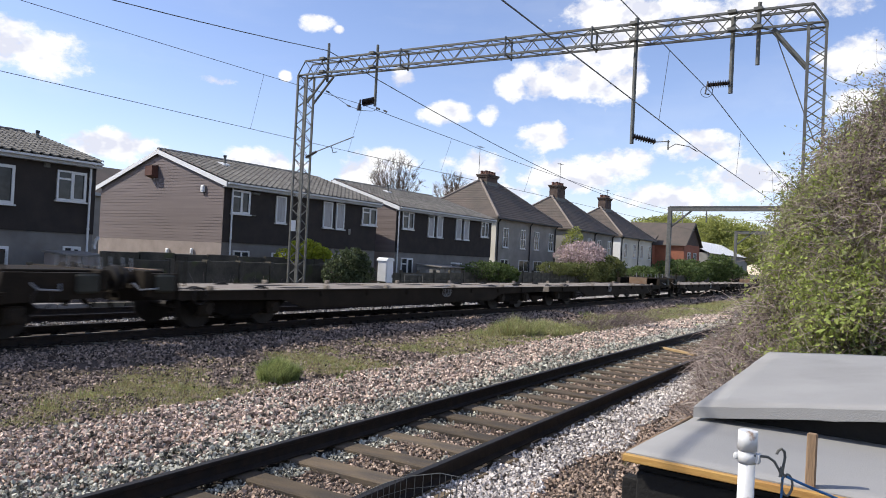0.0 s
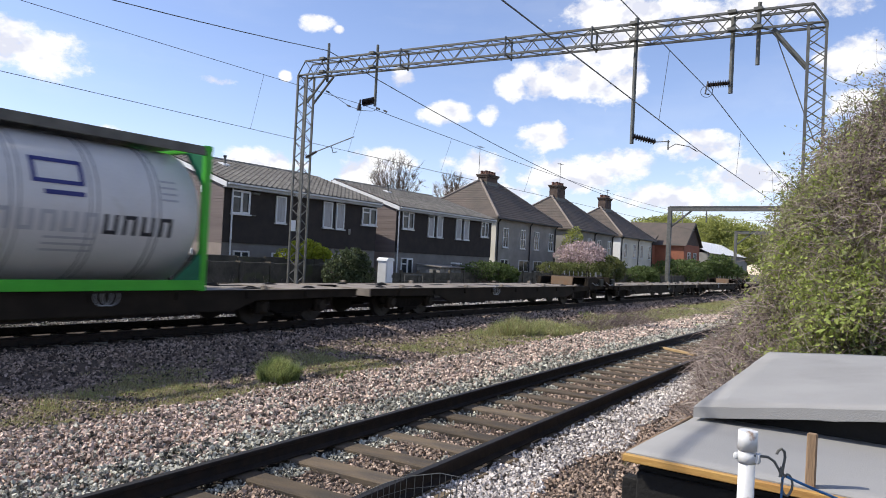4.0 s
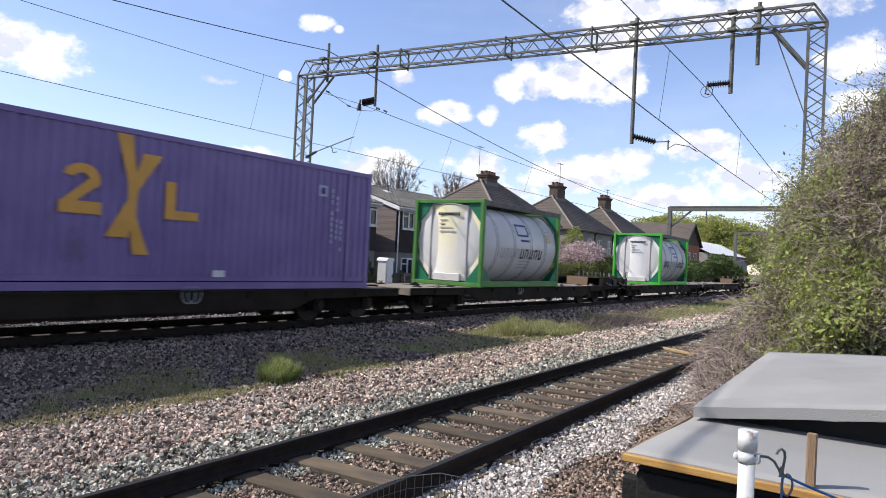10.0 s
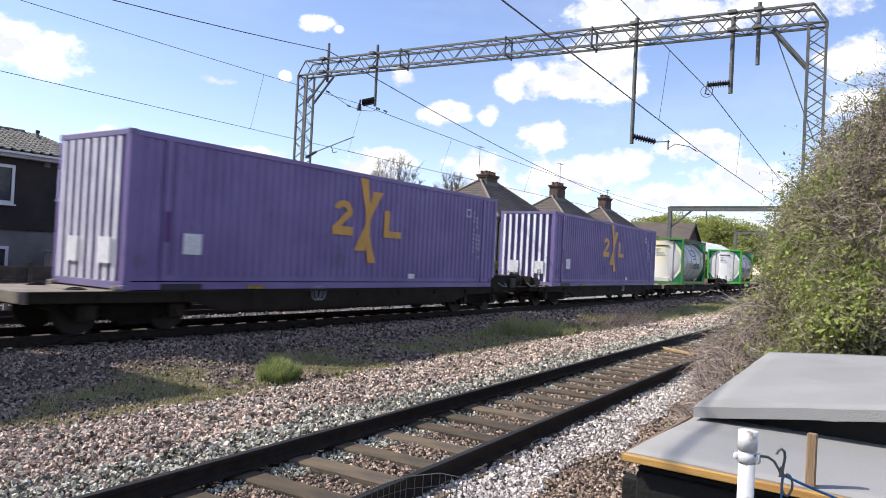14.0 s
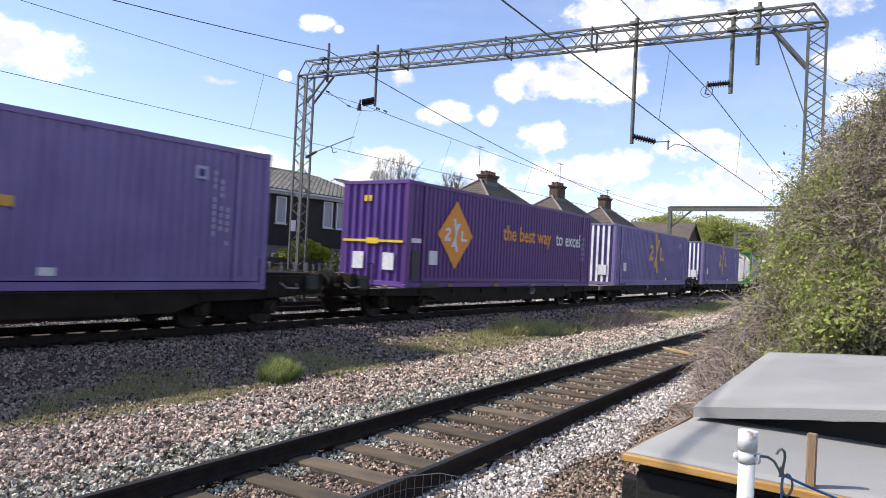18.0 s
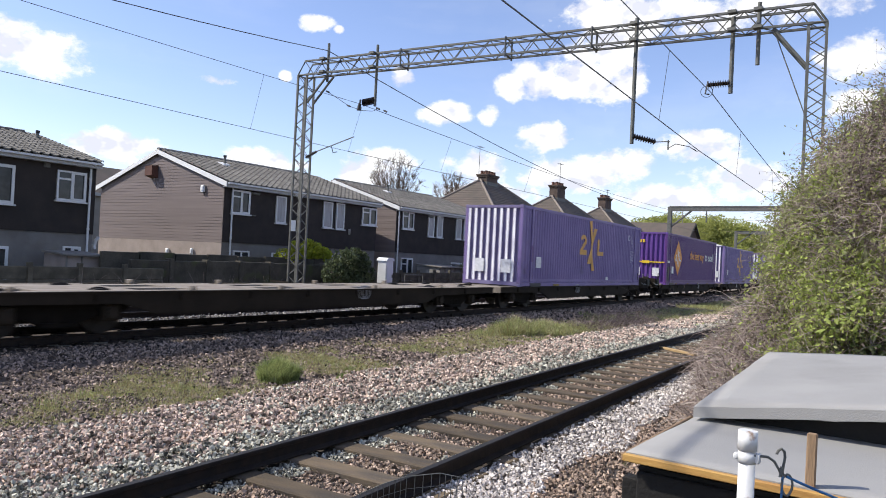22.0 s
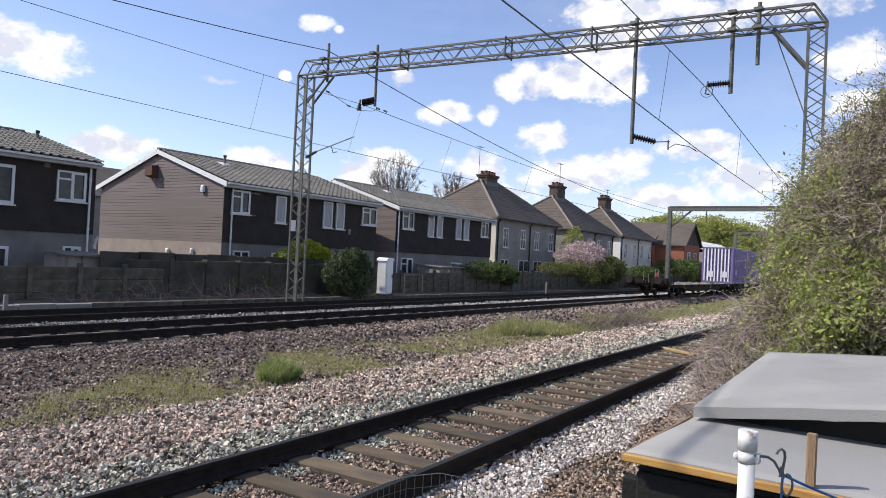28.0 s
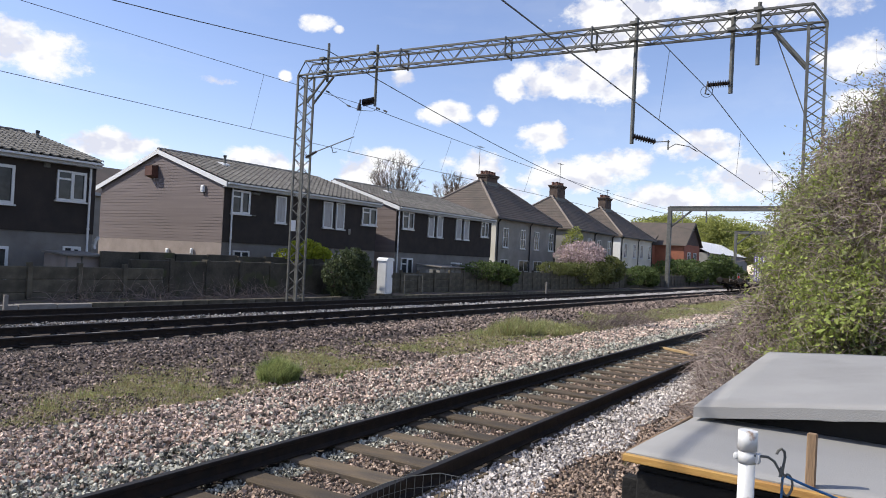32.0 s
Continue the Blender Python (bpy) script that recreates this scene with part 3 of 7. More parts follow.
P_CON2, P_CAT2 = (18.85, 17.55, 5.42), (18.9, 16.98, 7.07)
P_CON0, P_CAT0 = (20.2, 5.45, 5.04), (20.21, 5.22, 6.66)
P_FEED = (18.72, 18.6, 9.16)
wire("contact_wire", "taut contact wire over the far line", P_CON2, (-32, 16.5, 5.4), 0.0, 0.008)
wire("contact_wire", "taut contact wire over the far line", P_CON2, (74, 18.9, 5.6), 0.0, 0.011)
wire("catenary_wire", "sagging catenary wire over the far line", P_CAT2, (-32, 16.9, 7.07), 0.08, 0.008)
wire("catenary_wire", "sagging catenary wire over the far line", P_CAT2, (74, 19.0, 7.2), 0.5, 0.011)
wire("contact_wire", "taut contact wire over the near line", P_CON0, (-32, 2.0, 5.0), 0.0, 0.012)
wire("contact_wire", "taut contact wire over the near line", P_CON0, (74, 7.8, 5.04), 0.0, 0.013)
wire("catenary_wire", "sagging catenary wire over the near line", P_CAT0, (-32, 2.5, 6.7), 0.25, 0.011)
wire("catenary_wire", "sagging catenary wire over the near line", P_CAT0, (74, 8.9, 6.7), 0.2, 0.013)
wire("feeder_cable", "thick feeder cable over the gantry tops", P_FEED, (-32, 18.4, 9.2), 1.6, 0.015)
wire("feeder_cable", "thick feeder cable over the gantry tops", P_FEED, (74, 22.6, 7.5), 1.0, 0.018)
droppers(span(P_CAT2, (-32, 16.9, 7.07), 0.08), span(P_CON2, (-32, 16.5, 5.4), 0), (14.4,))
droppers(span(P_CAT2, (74, 19.0, 7.2), 0.5), span(P_CON2, (74, 18.9, 5.6), 0), (18.95, 25.0, 33.0))
droppers(span(P_CAT0, (-32, 2.5, 6.7), 0.25), span(P_CON0, (-32, 2.0, 5.0), 0), (15.6,))
droppers(span(P_CAT0, (74, 8.9, 6.7), 0.2), span(P_CON0, (74, 7.8, 5.04), 0), (25.6, 35))


# ---- houses ----
M_DARKWALL = mat("dark_brown_tile_hanging", (0.040, 0.032, 0.028), 0.85, 0, 2.0, 0.3, 0.3, 30, tint=(0.028, 0.024, 0.022))
M_RENDER = mat("grey_render", (0.20, 0.19, 0.175), 0.92, 0, 1.5, 0.2, 0.2, 40, tint=(0.15, 0.14, 0.13))
M_BOARD = mat("brown_weatherboard", (0.19, 0.155, 0.147), 0.75, 0, 1.2, 0.14, 0.15, 50, stretch=(1, 0.2, 6), obj=0.07)
M_PLINTH = mat("pinkish_brick_plinth", (0.34, 0.285, 0.255), 0.9, 0, 2.0, 0.2, 0.3, 30, tint=(0.28, 0.235, 0.21))
M_TILE = mat("grey_roof_tile", (0.175, 0.165, 0.155), 0.88, 0, 3.0, 0.3, 0.3, 30, tint=(0.13, 0.124, 0.112), obj=0.22, island=0.22)
M_SLATE = mat("brown_grey_roof_tile", (0.125, 0.10, 0.085), 0.88, 0, 0.8, 0.3, 0.4, 12, tint=(0.095, 0.082, 0.07), island=0.15)
M_PEBBLE = mat("pebbledash", (0.29, 0.275, 0.25), 0.95, 0, 1.0, 0.2, 0.5, 35, tint=(0.22, 0.21, 0.19))
M_CREAM = mat("cream_render", (0.66, 0.62, 0.52), 0.9, 0, 1.0, 0.12, 0.2, 30)
M_BRICK = mat("red_brick", (0.33, 0.125, 0.075), 0.9, 0, 2.0, 0.25, 0.4, 18, tint=(0.27, 0.11, 0.07))
M_BRICK_DARK = mat("sooty_and_shaded_brick", (0.11, 0.08, 0.065), 0.95, 0, 3.0, 0.3, 0.4, 20, tint=(0.075, 0.057, 0.05))
M_POT = mat("chimney_pot_clay", (0.19, 0.10, 0.075), 0.85, 0, 6, 0.25, 0.2)
M_DARKPAINT = mat("black_pipe", (0.02, 0.02, 0.022), 0.5, 0, 5, 0.2, 0)

M_FASCIA = mat("dull_white_board", (0.42, 0.42, 0.41), 0.6, 0, 2, 0.2, 0.05, 20)

HY = 25.0  # the terrace's wall towards the railway


def window(parent, x0, x1, z0, z1, y=HY, style="casement", frame_mat=None, depth=0.07):
    """A framed window proud of a wall that faces the railway."""
    f = 0.065
    fm = frame_mat or M_UPVC
    bm = bmesh.new()
    box(bm, x0, x1, y - depth, y + 0.02, z1 - f, z1, bevel=0.008)
    box(bm, x0, x1, y - depth, y + 0.02, z0, z0 + f, bevel=0.008)
    box(bm, x0, x0 + f, y - depth + 0.002, y + 0.02, z0 + f, z1 - f)
    box(bm, x1 - f, x1, y - depth + 0.002, y + 0.02, z0 + f, z1 - f)
    w = part("window", bm, fm, parent)
    panes = []
    if style == "casement":
        xm = (x0 + x1) / 2
        zt = z1 - (z1 - z0) * 0.28
        part("mullion", box_bm(xm - f / 2, xm + f / 2, y - depth - 0.004, y, z0 + f, z1 - f), fm, w)
        part("transom", box_bm(x0 + f, xm - f / 2, y - depth - 0.002, y, zt - f / 2, zt + f / 2), fm, w)
        part("sash", frame_ring(xm + f / 2, x1 - f, z0 + f, z1 - f, y - depth - 0.012, 0.035), fm, w)
        panes = [(x0 + f, xm - f / 2, z0 + f, zt - f / 2), (x0 + f, xm - f / 2, zt + f / 2, z1 - f), (xm + f / 2, x1 - f, z0 + f, z1 - f)]
    elif style == "french":
        xm = (x0 + x1) / 2
        zt = (z0 + z1) / 2
        part("mullion", box_bm(xm - f / 2, xm + f / 2, y - depth - 0.004, y, z0 + f, z1 - f), fm, w)
        part("glazing_bar", box_bm(x0 + f, xm - f / 2, y - depth - 0.002, y, zt - 0.02, zt + 0.02), fm, w)
        part("glazing_bar", box_bm(xm + f / 2, x1 - f, y - depth - 0.002, y, zt - 0.02, zt + 0.02), fm, w)
        panes = [(x0 + f, xm - f / 2, z0 + f, z1 - f), (xm + f / 2, x1 - f, z0 + f, z1 - f)]
    else:
        panes = [(x0 + f, x1 - f, z0 + f, z1 - f)]
    for a, b, c, d in panes:
        part("pane", box_bm(a - 0.005, b + 0.005, y - depth * 0.45, y - depth * 0.3, c - 0.005, d + 0.005), M_GLASS, w)
    if style == "tall":
        part("curtain", box_bm(x0 + f, x1 - f, y - depth * 0.52, y - depth * 0.47, z0 + f + 0.01, z1 - f), M_CURTAIN, w)
    part("sill", box_bm(x0 - 0.05, x1 + 0.05, y - depth - 0.06, y + 0.01, z0 - 0.06, z0 - 0.002, bevel=0.008), fm, w)
    return w


def frame_ring(x0, x1, z0, z1, y, w):
    bm = bmesh.new()
    box(bm, x0, x1, y, y + 0.03, z1 - w, z1)
    box(bm, x0, x1, y, y + 0.03, z0, z0 + w)
    box(bm, x0, x0 + w, y, y + 0.03, z0 + w, z1 - w)
    box(bm, x1 - w, x1, y, y + 0.03, z0 + w, z1 - w)
    return bm


def tile_mesh(w, l):
    """One interlocking roof tile, with a roll along one side: across x, down the slope along -y."""
    prof = [(0, 0.012), (0.28, 0.0), (0.62, 0.0), (0.74, 0.045), (0.9, 0.05), (1.02, 0.012)]
    v, f = [], []
    for yy, dz in ((0.0, 0.0), (-l, 0.025)):
        for t, h in prof:
            v.append((t * w, yy, h + dz))
    for t, h in prof:
        v.append((t * w, -l, h - 0.012))
    n = len(prof)
    for i in range(n - 1):
        f.append((i, i + 1, n + i + 1, n + i))
        f.append((n + i, n + i + 1, 2 * n + i + 1, 2 * n + i))
    me = bpy.data.meshes.new("roof_tile")
    me.from_pydata(v, [], f)
    me.update()
    me.materials.append(M_TILE)
    return me


TILE_W, TILE_L = 0.30, 0.34
TILE = tile_mesh(TILE_W, TILE_L)
TILE_V = np.array([v.co[:] for v in TILE.vertices])
TILE_F = np.array([p.vertices[:] for p in TILE.polygons])


def tiled_slope(parent, x0, x1, y_eave, z_eave, y_ridge, z_ridge, singles):
    """Tiles laid course by course on a slope that faces the railway; the first ones, from the eave up, are single objects."""
    run = math.hypot(y_ridge - y_eave, z_ridge - z_eave)
    ang = math.degrees(math.atan2(z_ridge - z_eave, y_ridge - y_eave))
    rows, cols = int(run / (TILE_L - 0.05)), int((x1 - x0) / TILE_W)
    tw = (x1 - x0) / cols
    allv, allf, count = [], [], 0
    for r in range(rows + 1):
        d = min((r + 1) * (TILE_L - 0.05), run)
        for c in range(cols):
            m = pose(x0 + c * tw, y_eave + (y_ridge - y_eave) * d / run, z_eave + (z_ridge - z_eave) * d / run + 0.03, ang) @ pose(0, 0, 0, 0, 0, RNG.uniform(-0.5, 0.5))
            if count < singles:
                o = new("roof_tile", TILE)
                o.parent = parent
                o.matrix_parent_inverse = Matrix.Identity(4)
                o.matrix_world = m
                count += 1
            else:
                a = np.array(m)
                allf.append(TILE_F + len(allv) * len(TILE_V))
                allv.append(TILE_V @ a[:3, :3].T + a[:3, 3])
    if allv:
        ob = mesh_part("tile_field", array_mesh("tile_field", np.concatenate(allv), np.concatenate(allf)), M_TILE, parent)
        ob["kind"] = "stuff"


BOARD_ME = {}


def gable_boards(parent, x, y0, y1, z0, z1, zr, pitch=0.135):
    """Weatherboards on a wall that faces back along the line, cut to the gable."""
    ym = (y0 + y1) / 2
    z = z0
    while z < zr - 0.05:
        if z < z1:
            a, b = y0, y1
        else:
            t = (z - z1) / (zr - z1)
            a, b = y0 + (ym - y0) * t, y1 + (ym - y1) * t
        if b - a > 0.2:
            bm = bmesh.new()
            prism(bm, [(x - 0.022, z), (x - 0.010, z + pitch + 0.012), (x + 0.0, z + pitch + 0.012), (x + 0.0, z)], a, b)
            part("weatherboard", bm, M_BOARD, parent)
        z += pitch


def terrace(label, x0, x1, wins, low_wins, y_front=HY, depth=9.6, eave=4.6, ridge=6.1, gable=True, tiles=300, plinth=1.95, sides=()):
    h = thing("terraced_house", label, "house", group="terraced houses by the line")
    y1 = y_front + depth
    ym = y_front + depth / 2
    bm = bmesh.new()
    box(bm, x0, x1, y_front, y1, -0.9, eave)
    part("wall", bm, M_RENDER, h, "grey rendered lower wall")
    part("tile_hanging", box_bm(x0 + 0.002, x1 - 0.002, y_front - 0.05, y_front, plinth, eave - 0.02), M_DARKWALL, h, "dark brown upper cladding")
    # gable infill
    bm = prism(bmesh.new(), [(y_front, eave), (ym, ridge - 0.06), (y1, eave)], x0, x1)
    bmesh.ops.transform(bm, matrix=Matrix(((0, 1, 0, 0), (1, 0, 0, 0), (0, 0, 1, 0), (0, 0, 0, 1))), verts=bm.verts)
    part("gable", bm, M_BOARD, h)
    if gable:
        gable_boards(h, x0 - 0.001, y_front - 0.02, y1 + 0.02, plinth - 0.02, eave, ridge)
        part("plinth", box_bm(x0 - 0.02, x0, y_front - 0.02, y1 + 0.02, -0.9, plinth - 0.03), M_PLINTH, h, "pale pinkish base of the end wall")
    # roof slabs
    slope = (ridge - eave) / (depth / 2)
    over = 0.32
    roof = part("roof", prism2([(y_front - over, eave - over * slope + 0.02), (ym, ridge), (y1 + over, eave - over * slope + 0.02), (y1 + over, eave - over * slope - 0.07), (ym, ridge - 0.1), (y_front - over, eave - over * slope - 0.07)], x0 - 0.12, x1 + 0.05), M_TILE, h)
    tiled_slope(roof, x0 - 0.12, x1 + 0.05, y_front - over - 0.05, eave - (over + 0.05) * slope + 0.02, ym, ridge + 0.0, tiles)
    bm = bmesh.new()
    for i in range(int((x1 - x0) / 0.42)):
        xx = x0 - 0.12 + i * 0.42
        rod(bm, (xx, ym, ridge + 0.02), (xx + 0.43, ym, ridge + 0.035), 0.11, 8)
    part("ridge_tiles", bm, M_TILE, h)
    # white bargeboards, fascia and gutter
    bm = bmesh.new()
    for ya, yb in ((y_front - over, ym), (y1 + over, ym)):
        za, zb = eave - over * slope, ridge
        vs = [(x0 - 0.15, ya, za - 0.20), (x0 - 0.15, yb, zb - 0.17), (x0 - 0.15, yb, zb + 0.03), (x0 - 0.15, ya, za + 0.02)]
        f0 = [bm.verts.new(v) for v in vs]
        f1 = [bm.verts.new((v[0] + 0.03, v[1], v[2])) for v in vs]
        bm.faces.new(f0), bm.faces.new(f1[::-1])
        for i in range(4):
            bm.faces.new((f0[i], f0[(i + 1) % 4], f1[(i + 1) % 4], f1[i]))
    part("bargeboard", bm, M_WHITE, h, "white painted bargeboard")
    part("fascia", box_bm(x0 - 0.12, x1 + 0.05, y_front - over - 0.02, y_front - over + 0.02, eave - over * slope - 0.2, eave - over * slope - 0.02), M_FASCIA, h, "dull white fascia board")
    part("gutter", prism2([(y_front - over - 0.12, eave - 0.17), (y_front - over - 0.02, eave - 0.17), (y_front - over - 0.02, eave - 0.10), (y_front - over - 0.12, eave - 0.10)], x0 - 0.1, x1 + 0.05), M_UPVC, h)
    part("soffit", box_bm(x0 - 0.1, x1 + 0.04, y_front - over + 0.02, y_front - 0.052, eave - over * slope - 0.2, eave - over * slope - 0.17), M_UPVC, h)
    for st, a, b, c, d in wins:
        window(h, a, b, c, d, y_front - 0.05, st)
    for st, a, b, c, d in low_wins:
        window(h, a, b, c, d, y_front, st)
    return h


def prism2(outline, x0, x1):
    """An outline in y and z, pushed from x0 to x1."""
    bm = prism(bmesh.new(), outline, x0, x1)
    bmesh.ops.transform(bm, matrix=Matrix(((0, 1, 0, 0), (1, 0, 0, 0), (0, 0, 1, 0), (0, 0, 0, 1))), verts=bm.verts)
    return bm


def downpipe(h, x, y, z0, z1):
    bm = rod(bmesh.new(), (x, y - 0.09, z0), (x, y - 0.09, z1), 0.04, 8)
    for zz in (z0 + 0.8, z0 + 2.6, z1 - 0.4):
        rod(bm, (x, y - 0.09, zz), (x, y - 0.09, zz + 0.07), 0.055, 8)
    rod(bm, (x, y - 0.09, z1), (x, y - 0.36, z1 + 0.14), 0.04, 8)
    return part("downpipe", bm, M_UPVC, h, "white plastic downpipe")


K_ = HY / 24.0
zz_ = lambda z: 1.701 + (z - 1.701) * K_


def up(st, a, b, c, d):
    return (st, a * K_, b * K_, zz_(c), zz_(d))


h1 = terrace("dark brown two-storey terrace with a grey tiled roof", 3.0, 13.75, [up("casement", 9.3, 10.55, 2.75, 3.98), up("casement", 11.86, 12.85, 3.02, 4.02), up("casement", 6.0, 7.2, 2.75, 3.98)],
             [up("casement", 9.5, 10.5, 0.2, 1.42), up("casement", 12.2, 12.8, 0.6, 1.5)], gable=False, eave=4.6, ridge=5.85, tiles=300, plinth=1.95)
downpipe(h1, 13.5, HY - 0.05, -0.5, 4.3)
h2 = terrace("brown weatherboarded end terrace with white bargeboards", 19.4, 29.45,
             [up("casement", 18.96, 19.92, 3.16, 4.14), up("tall", 21.37, 21.96, 2.93, 4.12), up("tall", 24.31, 24.94, 2.91, 4.16), up("tall", 25.2, 25.78, 2.9, 4.17), up("casement", 27.1, 28.23, 3.23, 4.13)],
             [up("french", 19.2, 20.05, 0.0, 1.62), up("casement", 21.3, 22.1, 0.7, 1.6), up("casement", 25.0, 26.0, 0.6, 1.6)])
downpipe(h2, 19.75, HY - 0.05, -0.5, 4.3)
h3 = terrace("dark brown terrace set back beyond a stepped gable", 31.2, 41.6,
             [("casement", 31.7, 32.75, 3.3, 4.32), ("tall", 34.2, 34.8, 3.0, 4.3), ("tall", 35.1, 35.7, 3.0, 4.3), ("tall", 37.2, 37.8, 3.0, 4.3), ("tall", 38.1, 38.7, 3.0, 4.3), ("casement", 40.2, 41.1, 3.3, 4.3)],
             [("casement", 31.8, 32.9, 0.4, 1.65), ("casement", 36.9, 38.1, 0.4, 1.5)])
downpipe(h3, 31.3, HY - 0.05, -0.5, 4.3)


def semi(label, x0, x1, y0, wall, end_wall, eave=5.15, ridge=8.6, chim=1.2, tall=1.15):
    """A hipped pair of houses with its back to the railway."""
    h = thing("semi_detached_house", label, "house", group="pairs of semi-detached houses")
    y1 = y0 + 8.2
    ym, run = (y0 + y1) / 2, 3.9
    part("wall", box_bm(x0, x1, y0, y1, -0.9, eave - 0.05), wall, h)
    part("end_wall", box_bm(x0 - 0.03, x0, y0 - 0.004, y1, -0.9, eave - 0.06), end_wall, h, "pale end wall catching the sun")
    ov = 0.35
    v = [(x0 - ov, y0 - ov, eave), (x1 + ov, y0 - ov, eave), (x1 + ov, y1 + ov, eave), (x0 - ov, y1 + ov, eave), (x0 + run, ym, ridge), (x1 - run, ym, ridge)]
    v += [(a, b, c - 0.12) for a, b, c in v[:4]]
    f = [(0, 1, 5, 4), (1, 2, 5), (2, 3, 4, 5), (3, 0, 4), (0, 6, 7, 1), (1, 7, 8, 2), (2, 8, 9, 3), (3, 9, 6, 0), (6, 9, 8, 7)]
    roof = data_part("roof", v, f, M_SLATE, h, "brown-grey hipped tile roof")
    # tile courses
    bm = bmesh.new()
    for k in range(1, 20):
        t = k / 20
        xa, xb = x0 - ov + (run + ov) * t, x1 + ov - (run + ov) * t
        ya = y0 - ov + (ym - y0 + ov) * t
        z = eave + (ridge - eave) * t
        box(bm, xa, xb, ya - 0.03, ya + 0.02, z - 0.02, z + 0.007)
        box(bm, xa - 0.03, xa + 0.02, ya, 2 * ym - ya, z - 0.02, z + 0.007)
    part("tile_field", bm, M_SLATE, roof)
    bm = bmesh.new()
    for a, b in ((v[0], v[4]), (v[1], v[5]), (v[3], v[4]), (v[4], v[5])):
        A, B = Vector(a), Vector(b)
        n = 14
        for i in range(n):
            rod(bm, A.lerp(B, i / n) + Vector((0, 0, 0.03)), A.lerp(B, (i + 1) / n) + Vector((0, 0, 0.05)), 0.10, 6)
    part("hip_tiles", bm, mat("pale_hip_tile", (0.26, 0.22, 0.19), 0.9, 0, 4, 0.25, 0.2), roof)
    # chimney
    xc = x0 + run + chim
    bm = box_bm(xc - 0.9, xc + 0.9, ym - 0.45, ym + 0.45, ridge - 0.9, ridge + tall)
    box(bm, xc - 0.98, xc + 0.98, ym - 0.53, ym + 0.53, ridge + tall - 0.2, ridge + tall - 0.07)
    box(bm, xc - 1.04, xc + 1.04, ym - 0.58, ym + 0.58, ridge + tall - 0.07, ridge + tall + 0.05)
    ch = part("chimney", bm, M_BRICK_DARK, h, "sooty brick chimney stack")
    for i in range(4):
        for yy in (-0.22, 0.22):
            cx = xc - 0.66 + i * 0.44
            bm = rod(bmesh.new(), (cx, ym + yy, ridge + tall + 0.05), (cx, ym + yy, ridge + tall + 0.35), 0.14, 10, 0.11)
            rod(bm, (cx, ym + yy, ridge + tall + 0.31), (cx, ym + yy, ridge + tall + 0.37), 0.14, 10)
            part("chimney_pot", bm, M_POT, ch)
    part("flashing", box_bm(xc - 0.95, xc + 0.95, ym - 0.52, ym + 0.52, ridge - 0.45, ridge - 0.1), M_STEEL, ch)
    w = x1 - x0
    for f0, wd in ((0.10, 0.85), (0.37, 0.85), (0.60, 0.85), (0.86, 0.85)):
        window(h, x0 + w * f0, x0 + w * f0 + wd, 2.85, 4.4, y0, "french", None, 0.06)
    for f0, wd in ((0.08, 1.2), (0.36, 1.7), (0.60, 1.5), (0.84, 1.1)):
        window(h, x0 + w * f0, x0 + w * f0 + wd, 0.1, 1.9, y0, "french", None, 0.06)
    for f0 in (0.52, 0.97, 0.02):
        xx = x0 + w * f0
        bm = rod(bmesh.new(), (xx, y0 - 0.08, -0.6), (xx, y0 - 0.08, eave - 0.35), 0.055, 6)
        rod(bm, (xx, y0 - 0.08, eave - 0.35), (xx, y0 - 0.3, eave - 0.1), 0.055, 6)
        part("downpipe", bm, M_DARKPAINT, h)
    part("gutter", box_bm(x0 - ov, x1 + ov, y0 - ov - 0.1, y0 - ov, eave - 0.14, eave - 0.03), M_DARKPAINT, h)
    return h


semi("grey pebbledashed pair of houses with hipped roof", 47.4, 58.0, 28.0, M_PEBBLE, M_CREAM, tall=0.5)
semi("pebbledashed pair of houses with sooty chimney", 61.2, 71.8, 28.0, M_PEBBLE, M_PEBBLE)
semi("white-ended pair of houses with hipped roof", 74.0, 84.5, 28.0, M_CREAM, M_WHITE)


# a red brick gabled house beyond the pairs
def brick_house():
    h = thing("brick_house", "red brick house with a grey gabled roof", "house")
    x0, x1, y0, y1 = 95.0, 102.4, 27.2, 38.0
    xm = (x0 + x1) / 2
    part("wall", box_bm(x0, x1, y0, y1, -0.9, 5.2), M_BRICK, h)
    # gable in the darker brick, which stands for its shaded side
    part("gable", prism(bmesh.new(), [(x0, 5.2), (xm, 8.0), (x1, 5.2)], y0, y0 + 0.25), M_BRICK_DARK, h)
    part("roof", prism(bmesh.new(), [(x0 - 0.4, 5.0), (xm, 8.3), (x1 + 0.4, 5.0), (xm, 8.05)], y0 - 0.35, y1), M_SLATE, h)
    part("bargeboard", prism(bmesh.new(), [(x0 - 0.4, 4.95), (xm, 8.25), (x1 + 0.4, 4.95), (xm, 8.0)], y0 - 0.42, y0 - 0.36), M_DARKPAINT, h)
    window(h, 96.6, 98.0, 2.6, 4.2, y0, "casement")
    window(h, 99.4, 100.8, 2.6, 4.2, y0, "casement")
    part("porch_wall", box_bm(x0 - 2.6, x0, 31.0, 36.0, -0.9, 4.9), M_BRICK, h)
    part("porch_roof", prism(bmesh.new(), [(x0 - 3.0, 4.8), (x0, 6.4), (x0, 6.1), (x0 - 3.0, 4.6)], 30.7, 36.3), M_SLATE, h)
    return h


brick_house()


